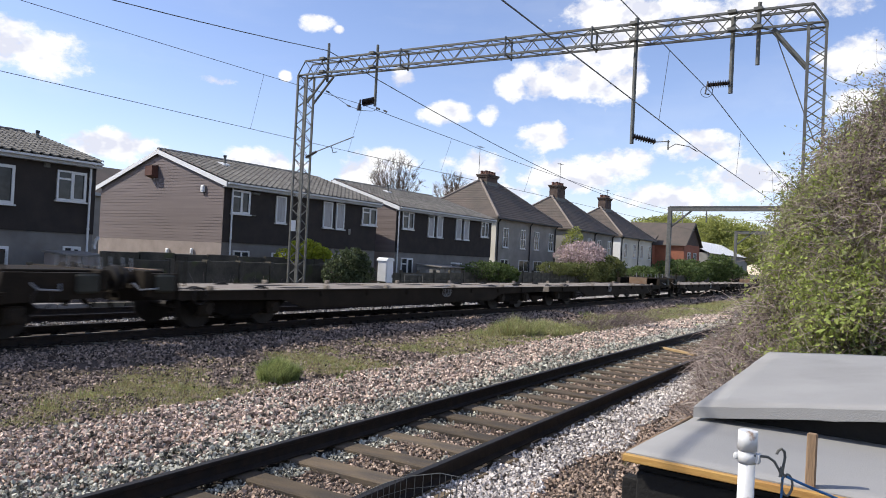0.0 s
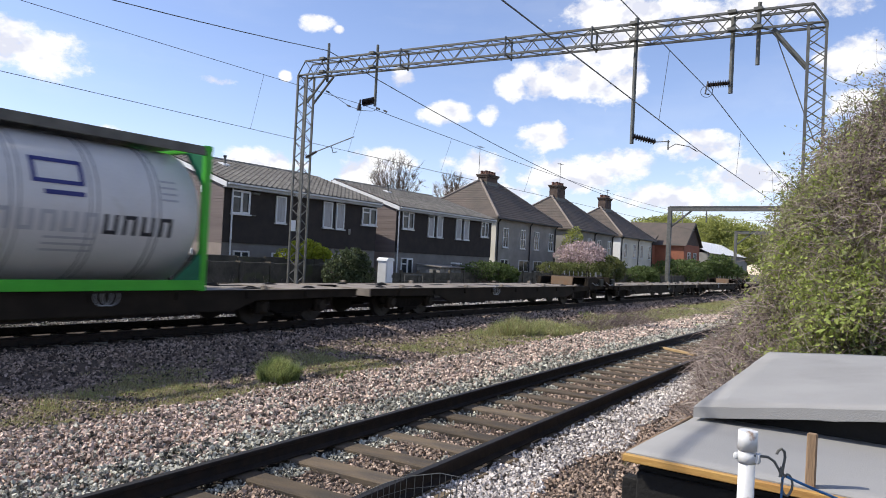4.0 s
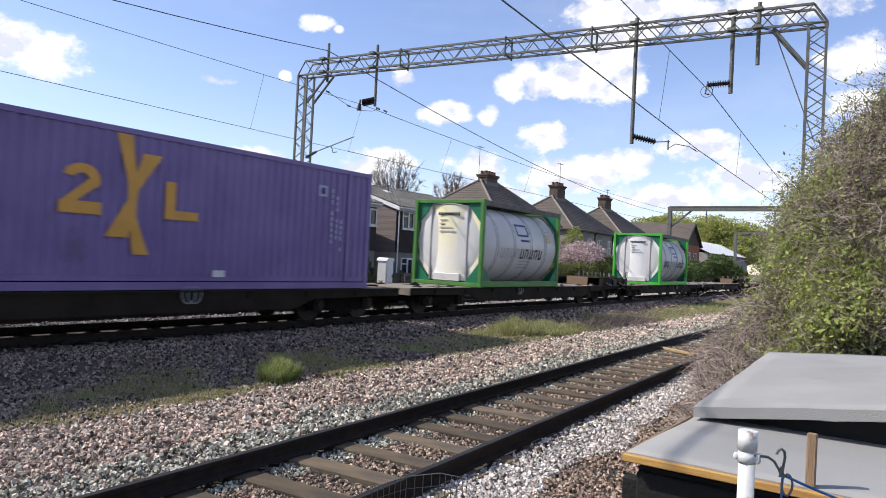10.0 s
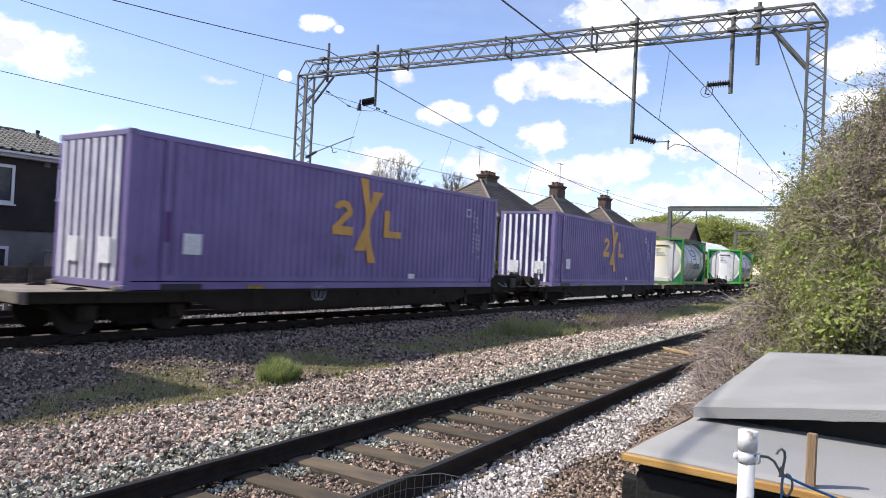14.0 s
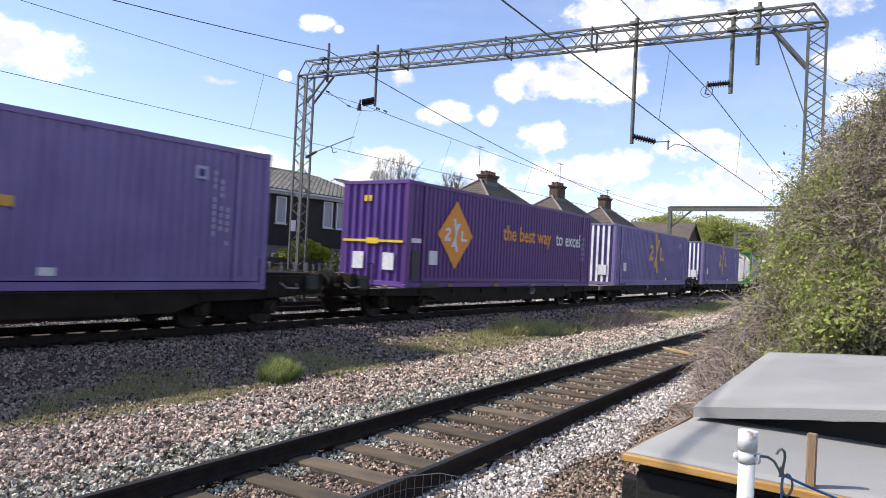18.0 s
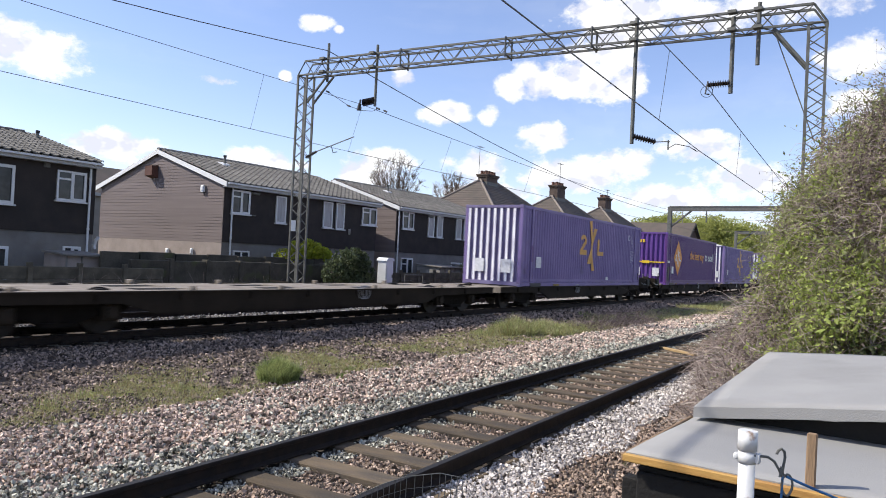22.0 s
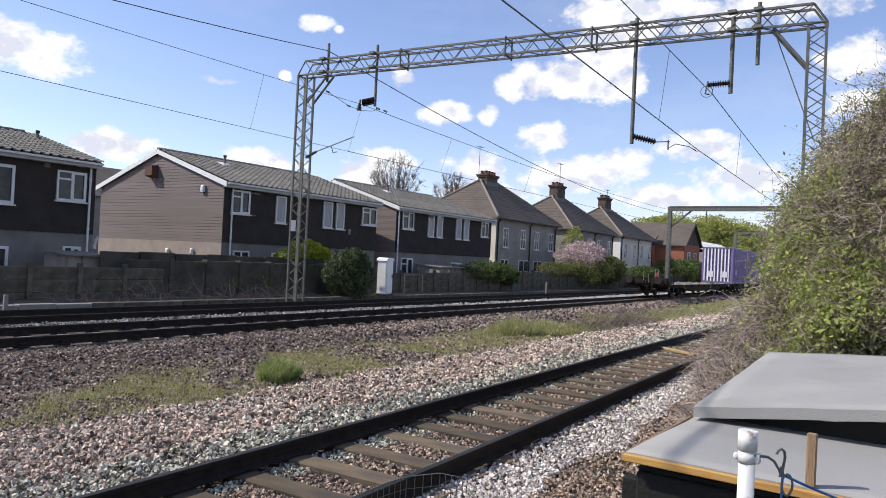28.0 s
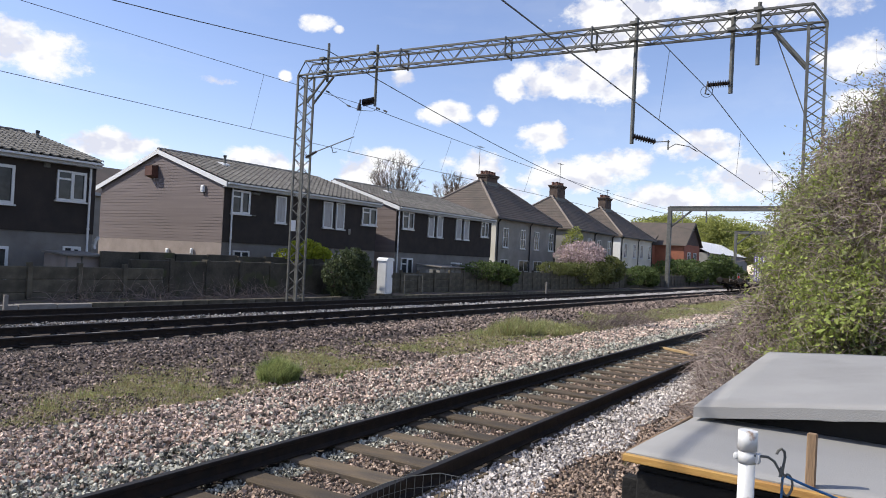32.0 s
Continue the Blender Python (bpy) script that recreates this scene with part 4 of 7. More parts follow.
def rear_house():
    h = thing("rear_house", "grey house with a plain roof behind the terrace", "house")
    part("wall", box_bm(17.0, 33.0, 44.0, 51.0, -0.9, 4.9), M_PEBBLE, h)
    part("roof", prism2([(43.6, 4.8), (47.5, 6.9), (51.4, 4.8), (47.5, 6.7)], 16.7, 33.3), M_SLATE, h)
    part("fascia", box_bm(16.7, 33.3, 43.55, 43.6, 4.6, 4.8), M_FASCIA, h)
    window(h, 21.0, 22.4, 2.9, 4.2, 44.0, "casement")
    window(h, 26.0, 27.4, 2.9, 4.2, 44.0, "casement")


rear_house()

# ---- fences along the line ----
def fence_y(x):
    return 21.55 + 0.00034 * x * x


def concrete_fence():
    """Concrete posts with stacked panels; each bay has three boards."""
    f = thing("concrete_fence", "grimy grey concrete panel fence along the railway", "fence")
    pm = bpy.data.meshes.new("fence_post")
    bm = box_bm(-0.07, 0.07, -0.09, 0.07, -0.5, 1.02, bevel=0.015)
    bm.to_mesh(pm), bm.free()
    pm.materials.append(M_CONCRETE)
    bay = 1.48
    bms = bpy.data.meshes.new("fence_board")
    bm = box_bm(0.06, bay - 0.06, -0.03, 0.03, 0, 0.385, bevel=0.02)
    bm.to_mesh(bms), bm.free()
    bms.materials.append(M_CONCRETE)
    for i in range(-3, 60):
        x = 10.06 + i * bay
        y, a = fence_y(x), math.degrees(math.atan(0.00068 * x))
        dz = 0.0 if x < 26 else min(0.2, (x - 26) * 0.012)
        if not 13.3 < x < 23.6:
            p = new("fence_post", pm)
            p.parent = f
            p.matrix_world = pose(x, y, dz, 0, 0, a + RNG.uniform(-1.2, 1.2))
        if not 13.2 < x < 23.0:
            for k in range(3):
                b = new("fence_board", bms)
                b.parent = f
                b.matrix_world = pose(x, y, -0.27 + 0.39 * k + dz, RNG.uniform(-0.6, 0.6), 0, a)
    return f


concrete_fence()


def brick_wall_fence():
    """The older and taller boundary wall in the middle stretch."""
    w = thing("boundary_wall", "dark weathered boundary wall with a rough coping", "wall")
    m = mat("sooty_wall", (0.088, 0.078, 0.06), 0.95, 0, 1.4, 0.4, 0.6, 18, tint=(0.045, 0.041, 0.032), stain=((0.07, 0.075, 0.035), 1.1, 0.55))
    x = 13.35
    while x < 23.4:
        p = box_bm(x, x + 1.42, 21.75, 21.98, -0.5, 1.18 + RNG.uniform(-0.02, 0.02), bevel=0.02)
        part("wall_panel", p, m, w)
        part("wall_post", box_bm(x + 1.40, x + 1.56, 21.68, 22.02, -0.5, 1.24, bevel=0.02), m, w)
        x += 1.5
    for i in range(8):
        xa = 12.78 + i * 1.4
        part("rear_panel", box_bm(xa, xa + 1.37, 22.6, 22.75, -0.5, 1.40 + 0.03 * (i % 2), bevel=0.02), m, w)
    return w


brick_wall_fence()

# concrete cable trough and posts beside the far line
tr = thing("cable_trough", "pale concrete cable trough beside the far line", "cable trough")
for i in range(60):
    x = 2 + i * 1.0
    y = main_y(x) + 6.35
    bm = box_bm(0.01, 0.99, -0.16, 0.16, -0.3, 0.03, bevel=0.012)
    part("trough_lid", bm, M_CONCRETE if i > 8 else M_SLEEPER_C, tr).matrix_world = pose(x, y, -0.10 + RNG.uniform(-0.01, 0.01), 0, 0, math.degrees(main_turn(x)))


def marker(x, y, h, label):
    t = thing("marker_post", label, "post", pose(x, y, ground_z(x, y)))
    part("post", box_bm(-0.05, 0.05, -0.05, 0.05, -0.1, h, bevel=0.012), M_SLEEPER_C, t)


marker(8.6, 19.6, 0.42, "short pale concrete marker post by the trough")
marker(41.0, 20.3, 0.75, "white painted concrete marker post by the fence")


def cabinet():
    c = thing("relay_cabinet", "white painted steel lineside cabinet with sloping top", "cabinet", pose(24.8, 20.35, -0.12, 0, 0, 12))
    part("body", box_bm(-0.33, 0.33, -0.22, 0.22, 0.12, 1.62, bevel=0.02), M_WHITE, c)
    bm = prism(bmesh.new(), [(-0.37, 1.60), (0.37, 1.60), (0.34, 1.69), (0.2, 1.75), (-0.2, 1.75), (-0.34, 1.68)], -0.26, 0.26)
    part("top", bm, M_WHITE, c)
    part("door", box_bm(-0.29, 0.29, -0.245, -0.222, 0.2, 1.55, bevel=0.006), M_WHITE, c)
    part("handle", box_bm(0.18, 0.22, -0.28, -0.246, 0.85, 1.0, bevel=0.006), M_STEEL, c)
    part("base", box_bm(-0.4, 0.4, -0.28, 0.28, -0.2, 0.12, bevel=0.02), M_CONCRETE, c)
    return c


cabinet()
rl = thing("handrail", "thin grey tubular handrail by the fence", "rail")
for pts in ([(26.6, 20.6, -0.3), (26.6, 20.6, 0.85), (28.1, 20.65, 0.85), (28.1, 20.65, -0.3)], [(25.4, 20.6, -0.3), (25.4, 20.6, 0.8)]):
    part("tube", pipe(bmesh.new(), pts, 0.028, 8), M_STEEL, rl)

# ---- garden outbuildings ----
M_SHED = mat("weathered_planks", (0.30, 0.22, 0.17), 0.9, 0, 3, 0.3, 0.3, 30, stretch=(1, 1, 6))


def garden_shed(x, y, w, d, h, label, wall, roof, pale=False):
    s = thing("garden_shed", label, "shed", pose(x, y, -0.5))
    part("wall", box_bm(-w / 2, w / 2, -d / 2, d / 2, 0, h), wall, s)
    part("roof", box_bm(-w / 2 - 0.1, w / 2 + 0.1, -d / 2 - 0.1, d / 2 + 0.1, h, h + 0.07, bevel=0.01, m=pose(0, 0, 0, 3, 0, 0)), roof, s)
    for i in range(int(w / 0.5)):
        part("batten", box_bm(-w / 2 + i * 0.5, -w / 2 + i * 0.5 + 0.05, -d / 2 - 0.03, -d / 2, 0.02, h - 0.02), roof, s)
    return s


garden_shed(12.38, 23.6, 1.22, 1.4, 1.74, "small brick outbuilding with a pale flat lid", M_PLINTH, M_SLEEPER_C)
garden_shed(33.4, 23.4, 2.2, 1.6, 1.75, "pale plank garden store behind the fence", M_PEBBLE, M_SLEEPER_C)
garden_shed(36.5, 23.4, 1.6, 1.5, 1.8, "grey plank garden store behind the fence", M_SHED, M_SLEEPER_C)
garden_shed(70.0, 24.6, 2.8, 2.2, 2.1, "brown garden shed with a pale ridge", M_SHED, M_PEBBLE)

# things on the house walls
sb = thing("vent_hood", "brown box vent hood high on the gable wall", "vent", pose(19.36, 30.1, 5.15))
part("body", prism(bmesh.new(), [(-0.32, -0.24), (0.0, -0.34), (0.0, 0.26), (-0.32, 0.2)], -0.28, 0.28), mat("brown_hood", (0.12, 0.055, 0.04), 0.7, 0, 4, 0.2, 0.1), sb)


def wall_box(name, label, x, y, z, w, h, d, material, face):
    t = thing(name, label, "fitting", pose(x, y, z))
    if face == "x":
        bm = box_bm(-d, 0, -w / 2, w / 2, -h / 2, h / 2, bevel=0.02)
    else:
        bm = box_bm(-w / 2, w / 2, -d, 0, -h / 2, h / 2, bevel=0.02)
    part("body", bm, material, t)
    if face == "x":
        part("cover", box_bm(-d - 0.02, -d, -w * 0.3, w * 0.3, -h * 0.3, h * 0.3, bevel=0.004), material, t)
    else:
        part("cover", box_bm(-w * 0.3, w * 0.3, -d - 0.02, -d, -h * 0.3, h * 0.3, bevel=0.004), material, t)
    return t


wall_box("alarm_box", "small white box on the gable wall", 19.36, 26.35, 4.25, 0.24, 0.32, 0.1, M_WHITE, "x")
wall_box("meter_box", "small white meter box low on the end wall", 19.36, 28.7, 1.44, 0.22, 0.24, 0.1, M_WHITE, "x")
wall_box("meter_box", "narrow white box low on the end wall", 19.36, 26.9, 1.48, 0.14, 0.28, 0.1, M_WHITE, "x")
wall_box("flood_light", "small floodlight under the eaves", 22.6 * 0.93, HY - 0.05, 4.18, 0.4, 0.1, 0.15, M_STEEL, "y")
wall_box("flood_light", "small twin floodlight under the eaves", 34.3, HY - 0.05, 4.2, 0.5, 0.12, 0.15, M_STEEL, "y")
wall_box("vent_cover", "round grey vent under the eaves", 12.0, HY - 0.05, 4.25, 0.22, 0.22, 0.05, M_STEEL, "y")
wall_box("wall_sign", "thin pale strip on the dark wall", 20.9, HY - 0.05, 3.2, 0.5, 0.06, 0.03, M_STEEL, "y")
wall_box("wall_vent", "small pale vent on the dark wall", 27.3, HY - 0.05, 2.85, 0.16, 0.3, 0.05, M_PEBBLE, "y")


fl = thing("boiler_flue", "white plastic flue pipe with a bent top", "flue", pose(13.75, 25.3, 1.5))
part("pipe", pipe(bmesh.new(), [(-0.06, 0.2, 0.0), (0.14, 0.0, 0.0), (0.2, -0.12, 0.05), (0.22, -0.16, 0.25), (0.3, -0.2, 0.38)], 0.06, 8), M_UPVC, fl)
part("collar", rod(bmesh.new(), (0.1, 0.02, 0.0), (0.22, -0.14, 0.02), 0.10, 10), M_UPVC, fl)


def roof_vent(x, y, z):
    t = thing("vent_pipe", "short grey vent pipe through the roof tiles", "vent pipe", pose(x, y, z))
    part("pipe", rod(bmesh.new(), (0, 0, -0.3), (0, 0, 0.3), 0.06, 8), M_STEEL, t)
    part("cowl", rod(bmesh.new(), (0, 0, 0.28), (0, 0, 0.38), 0.08, 8), M_DARKPAINT, t)
    part("flashing", box_bm(-0.2, 0.2, -0.2, 0.25, -0.12, -0.02, m=pose(0, 0, 0, 17)), M_WHITE, t)


roof_vent(13.35, 28.6, 5.50)
roof_vent(21.9, 28.3, 5.8)
roof_vent(34.5, 28.4, 5.8)


def aerial(x, y, z, h, label):
    t = thing("tv_aerial", label, "aerial", pose(x, y, z))
    part("pole", rod(bmesh.new(), (0, 0, 0), (0, 0, h), 0.025, 6), M_STEEL, t)
    part("boom", rod(bmesh.new(), (-0.6, 0, h - 0.1), (0.6, 0, h - 0.1), 0.014, 5), M_STEEL, t)
    for i in range(6):
        part("element", rod(bmesh.new(), (-0.5 + i * 0.2, -0.22, h - 0.1), (-0.5 + i * 0.2, 0.22, h - 0.1), 0.008, 4), M_STEEL, t)


aerial(51.0, 32.1, 9.1, 2.4, "tall television aerial on the chimney")
aerial(66.8, 32.1, 9.0, 3.2, "tall television aerial on the chimney")
aerial(79.8, 32.1, 8.9, 2.0, "television aerial on the roof")


# ---- trees and shrubs ----
M_LEAF_A = mat("bright_green_leaf", (0.40, 0.47, 0.12), 0.6, 0, 5, 0.3, 0.0, 20, island=0.35)
M_LEAF_B = mat("dark_green_leaf", (0.12, 0.165, 0.05), 0.6, 0, 5, 0.3, 0.0, 20, island=0.4)
M_LEAF_C = mat("yellow_green_leaf", (0.40, 0.43, 0.04), 0.6, 0, 5, 0.25, 0.0, 20, island=0.25)
M_LEAF_D = mat("spring_willow_leaf", (0.40, 0.42, 0.12), 0.7, 0, 5, 0.3, 0.0, 20, island=0.35)
M_LEAF_E = mat("olive_leaf", (0.17, 0.185, 0.06), 0.65, 0, 5, 0.3, 0.0, 20, island=0.4)
M_LEAF_F = mat("grey_green_leaf", (0.10, 0.125, 0.06), 0.55, 0, 5, 0.3, 0.0, 20, island=0.5)
M_LEAF_G = mat("dusty_olive_leaf", (0.36, 0.37, 0.17), 0.65, 0, 5, 0.3, 0.0, 20, island=0.45)
M_BLOSSOM = mat("pale_pink_blossom", (0.55, 0.42, 0.40), 0.8, 0, 5, 0.2, 0.0, 20, island=0.25)
M_TWIG = mat("grey_brown_twig", (0.23, 0.18, 0.145), 0.9, 0, 8, 0.3, 0.0, 30, island=0.35)
M_TWIG_DEAD = mat("dead_bramble", (0.25, 0.195, 0.17), 0.95, 0, 8, 0.3, 0.0, 30, island=0.45)
M_TWIG_PALE = mat("bleached_bramble", (0.44, 0.37, 0.32), 0.9, 0, 8, 0.3, 0.0, 30, island=0.4)
M_BARK = mat("bark", (0.13, 0.10, 0.08), 0.95, 0, 5, 0.3, 0.5, 30)
M_GRASS = mat("grass_blade", (0.30, 0.34, 0.125), 0.75, 0, 3, 0.25, 0.0, 12, tint=(0.43, 0.405, 0.215), island=0.35)
M_GRASS_DRY = mat("dry_grass_blade", (0.38, 0.31, 0.15), 0.8, 0, 3, 0.25, 0.0, 12, island=0.3)


def thin_leaf(m, share):
    """Lets part of the light through, as thin leaves do."""
    nt = m.node_tree
    b, out = nt.nodes["Principled BSDF"], nt.nodes["Material Output"]
    tr, mx = nt.nodes.new("ShaderNodeBsdfTranslucent"), nt.nodes.new("ShaderNodeMixShader")
    mx.inputs[0].default_value = share
    nt.links.new(b.inputs["Base Color"].links[0].from_socket, tr.inputs["Color"])
    nt.links.new(b.outputs[0], mx.inputs[1])
    nt.links.new(tr.outputs[0], mx.inputs[2])
    nt.links.new(mx.outputs[0], out.inputs["Surface"])


for m_ in (M_LEAF_A, M_LEAF_B, M_LEAF_C, M_LEAF_D, M_LEAF_E, M_LEAF_F, M_LEAF_G, M_GRASS, M_GRASS_DRY):
    thin_leaf(m_, 0.4)


def leaves(name, pts, size, material, parent, seed, label=""):
    """Small folded leaves at the given places."""
    rng = np.random.default_rng(seed)
    pts = np.asarray(pts, float)
    n = len(pts)
    s = size * rng.uniform(0.6, 1.3, n)[:, None]
    a = rng.normal(size=(n, 3))
    a /= np.linalg.norm(a, axis=1)[:, None]
    b = np.cross(a, rng.normal(size=(n, 3)))
    b /= np.linalg.norm(b, axis=1)[:, None]
    c = np.cross(a, b)
    v = np.stack([pts - a * s, pts + b * s * 0.5 + c * s * 0.12, pts + a * s, pts - b * s * 0.5 + c * s * 0.12], 1)
    f = np.arange(n * 4).reshape(n, 4)
    f = np.concatenate([f[:, [0, 1, 2]], f[:, [0, 2, 3]]])
    ob = mesh_part(name, array_mesh(name, v.reshape(-1, 3), f), material, parent, label)
    ob["kind"] = "stuff"
    return ob


def twigs(name, lines, material, parent, label=""):
    """Thin three-sided tapering shoots; each line is (points, radius)."""
    V, F, o = [], [], 0
    for n in sorted({len(p) for p, _ in lines}):
        P = np.array([p for p, _ in lines if len(p) == n], float)
        r = np.array([q for p, q in lines if len(p) == n])
        m = len(P)
        i = np.arange(n)
        d = P[:, np.minimum(i + 1, n - 1)] - P[:, np.maximum(i - 1, 0)]
        d /= np.linalg.norm(d, axis=2, keepdims=True) + 1e-9
        u = np.cross(d, np.array((0.31, 0.57, 0.76)))
        u /= np.linalg.norm(u, axis=2, keepdims=True) + 1e-9
        w = np.cross(d, u)
        rr = (r[:, None] * (1 - 0.75 * i / max(n - 1, 1)))[:, :, None]
        ring = np.stack([P + (u * math.cos(t) + w * math.sin(t)) * rr for t in (0.0, 2.0944, 4.1888)], 2)
        V.append(ring.reshape(-1, 3))
        base = o + (np.arange(m) * n * 3)[:, None, None] + (np.arange(n - 1) * 3)[None, :, None]
        q = np.array([(0, 1, 4, 3), (1, 2, 5, 4), (2, 0, 3, 5)])
        F.append((base[..., None] + q[None, None]).reshape(-1, 4))
        o += m * n * 3
    ob = mesh_part(name, array_mesh(name, np.concatenate(V), np.concatenate(F)), material, parent, label)
    ob["kind"] = "stuff"
    return ob


def bare_tree(x, y, base, top, half, seed, label):
    """A trunk, limbs that fan out to a rounded crown, and twigs along them."""
    t = thing("bare_tree", label, "tree", pose(x, y, -0.6))
    rng = np.random.default_rng(seed)
    fork = np.array((0, 0, base * 0.75))
    limbs, thin = [([np.zeros(3), np.array((0.1, 0, base * 0.4)), fork], top * 0.022)], []
    mid, up_ = (base + top) / 2, (top - base) / 2
    for _ in range(75):
        d = rng.normal(size=3)
        d /= np.linalg.norm(d)
        d[2] = abs(d[2]) * 1.25 - 0.35
        q = 0.72 + 0.28 * rng.random() + 0.1 * noise.noise((d[0] * 3 + seed, d[1] * 3, d[2] * 3))
        tip = np.array((d[0] * half * q, d[1] * half * q, mid + d[2] * up_ * q))
        pts = []
        for i in range(7):
            k = i / 6
            p = fork * (1 - k) + tip * k + np.array((0, 0, 0.12 * (top - base) * math.sin(k * 3.14) * -0.4))
            pts.append(p + rng.normal(0, 0.05 + 0.02 * half, 3) * k)
        limbs.append((pts, 0.035))
        for _ in range(24):
            i = rng.integers(2, 7)
            e = (pts[i] - pts[i - 1])
            e /= np.linalg.norm(e)
            e = e + rng.normal(0, 0.5, 3) + np.array((0, 0, 0.15))
            ln = half * rng.uniform(0.07, 0.19)
            w = [pts[i], pts[i] + e * ln * 0.5, pts[i] + e * ln + rng.normal(0, 0.1, 3)]
            thin.append((w, 0.015))
            for _ in range(3):
                g = e + rng.normal(0, 0.6, 3)
                thin.append(([w[1], w[1] + g * ln * 0.3, w[1] + g * ln * 0.6 + rng.normal(0, 0.05, 3)], 0.010))
    twigs("trunk", limbs, M_BARK, t)
    twigs("twig_crown", thin, M_TWIG, t, "dense bare twigs")
    return t


bare_tree(57.1, 46.0, 8.0, 12.7, 2.7, 3, "bare spring tree behind the terrace")
bare_tree(76.0, 52.0, 9.0, 13.5, 2.5, 5, "small bare tree between the houses")


def blob_points(rng, blobs, count, shell=0.55):
    """Places near the skins of overlapping ellipsoids, with lumps and gaps."""
    out = []
    w = np.array([b[3] * b[4] for b in blobs])
    pick = rng.choice(len(blobs), count, p=w / w.sum())
    for k in pick:
        x, y, z, rx, rz = blobs[k]
        d = rng.normal(size=3)
        d /= np.linalg.norm(d)
        lump = 1 + 0.22 * noise.noise((x + d[0] * 2.2, y + d[1] * 2.2, z + d[2] * 2.2)) + 0.12 * noise.noise((d[0] * 7, d[1] * 7 + x, d[2] * 7))
        q = rng.uniform(shell, 1.0) ** 0.5 * lump
        out.append((x + d[0] * rx * q, y + d[1] * rx * q, z + d[2] * rz * q))
    return out


def shrub(name, label, blobs, count, size, material, seed, category="shrub", stems=40):
    t = thing(name, label, category)
    rng = np.random.default_rng(seed)
    pts = [p for p in blob_points(rng, blobs, count) if p[2] > -0.5]
    leaves("foliage", pts, size, material, t, seed)
    lines = []
    for _ in range(stems):
        x, y, z, rx, rz = blobs[rng.integers(len(blobs))]
        base = np.array((x + rng.normal(0, 0.15) * rx, y + rng.normal(0, 0.15) * rx, max(-0.5, z - rz)))
        tip = np.array((x, y, z)) + rng.normal(0, 0.5, 3) * np.array((rx, rx, rz))
        lines.append(([base, (base + tip) / 2 + rng.normal(0, 0.1, 3), tip], 0.02))
    twigs("stem", lines, M_BARK, t)
    return t


shrub("shrub", "dark grey-green lineside bush in front of the fence", [(21.75, 20.55, 0.9, 0.55, 0.6), (22.3, 20.5, 1.35, 0.6, 0.5), (23.0, 20.6, 1.25, 0.7, 0.6), (23.5, 20.6, 0.75, 0.6, 0.7), (22.5, 20.5, 0.3, 0.85, 0.8), (22.75, 20.5, 1.7, 0.45, 0.3), (23.4, 20.6, 1.55, 0.35, 0.3)], 5200, 0.085, M_LEAF_F, 21)
shrub("shrub", "bright yellow-green garden shrub above the wall", [(21.3, 22.9, 1.5, 0.6, 0.35), (22.0, 22.9, 1.72, 0.5, 0.35), (22.7, 22.9, 1.75, 0.5, 0.4), (23.3, 22.9, 1.6, 0.5, 0.35), (21.6, 22.9, 1.9, 0.2, 0.25), (22.4, 22.9, 2.05, 0.2, 0.25)], 2600, 0.085, M_LEAF_C, 22)
shrub("shrub", "dark ivy hanging over the concrete fence", [(35.4, 21.9, 1.15, 1.1, 0.55), (37.0, 21.9, 1.1, 1.2, 0.6), (38.6, 21.95, 0.9, 0.9, 0.6)], 3500, 0.10, M_LEAF_B, 23)
shrub("shrub", "straggling green weeds along the fence", [(46.5, 22.4, 1.4, 1.3, 0.5), (49.0, 22.4, 1.4, 1.2, 0.5)], 2600, 0.10, M_LEAF_E, 24)
shrub("blossom_tree", "pale pink blossom tree in a garden", [(52.5, 23.6, 2.3, 1.7, 1.0), (54.5, 23.8, 2.6, 1.9, 1.1), (56.0, 23.8, 2.2, 1.4, 0.9)], 5000, 0.11, M_BLOSSOM, 25, "tree")
shrub("shrub", "olive green bushes spilling over the fence", [(51.5, 22.5, 1.1, 1.5, 0.9), (53.8, 22.5, 1.2, 1.6, 1.0), (56.5, 22.6, 1.5, 1.7, 1.2)], 7000, 0.12, M_LEAF_E, 26)
shrub("shrub", "yellow-green conifer between the houses", [(59.6, 27.0, 3.0, 1.1, 2.2), (60.2, 27.0, 1.6, 1.3, 2.0)], 3500, 0.13, M_LEAF_D, 27)
shrub("shrub", "green bushes by the fence", [(63.0, 22.7, 0.9, 1.3, 0.8), (66.5, 22.9, 1.1, 1.6, 0.9), (69.0, 23.2, 0.7, 1.2, 0.8)], 4500, 0.14, M_LEAF_B, 28)
shrub("shrub", "dark hedge at the end of the gardens", [(86, 25.5, 1.5, 3.0, 1.5), (92, 26, 1.6, 3.2, 1.6), (106, 25.4, 1.9, 2.6, 2.3), (110, 25.2, 1.6, 2.6, 2.0), (114, 25.0, 1.0, 2.4, 1.6)], 9000, 0.22, M_LEAF_B, 29, stems=60)


def willow(x, y, h, r, seed):
    rng = np.random.default_rng(seed)
    blobs = [(x + rng.normal(0, r * 0.45), y + rng.normal(0, r * 0.45), h * rng.uniform(0.45, 0.8), r * rng.uniform(0.35, 0.6), h * rng.uniform(0.14, 0.26)) for _ in range(14)]
    t = shrub("tree", "spring-green broad tree in the distance", blobs, 17000, 0.30, M_LEAF_D, seed, "tree", 12)
    twigs("trunk", [([np.array((x, y, -0.6)), np.array((x, y + 0.2, h * 0.3)), np.array((x, y, h * 0.6))], 0.35)], M_BARK, t)


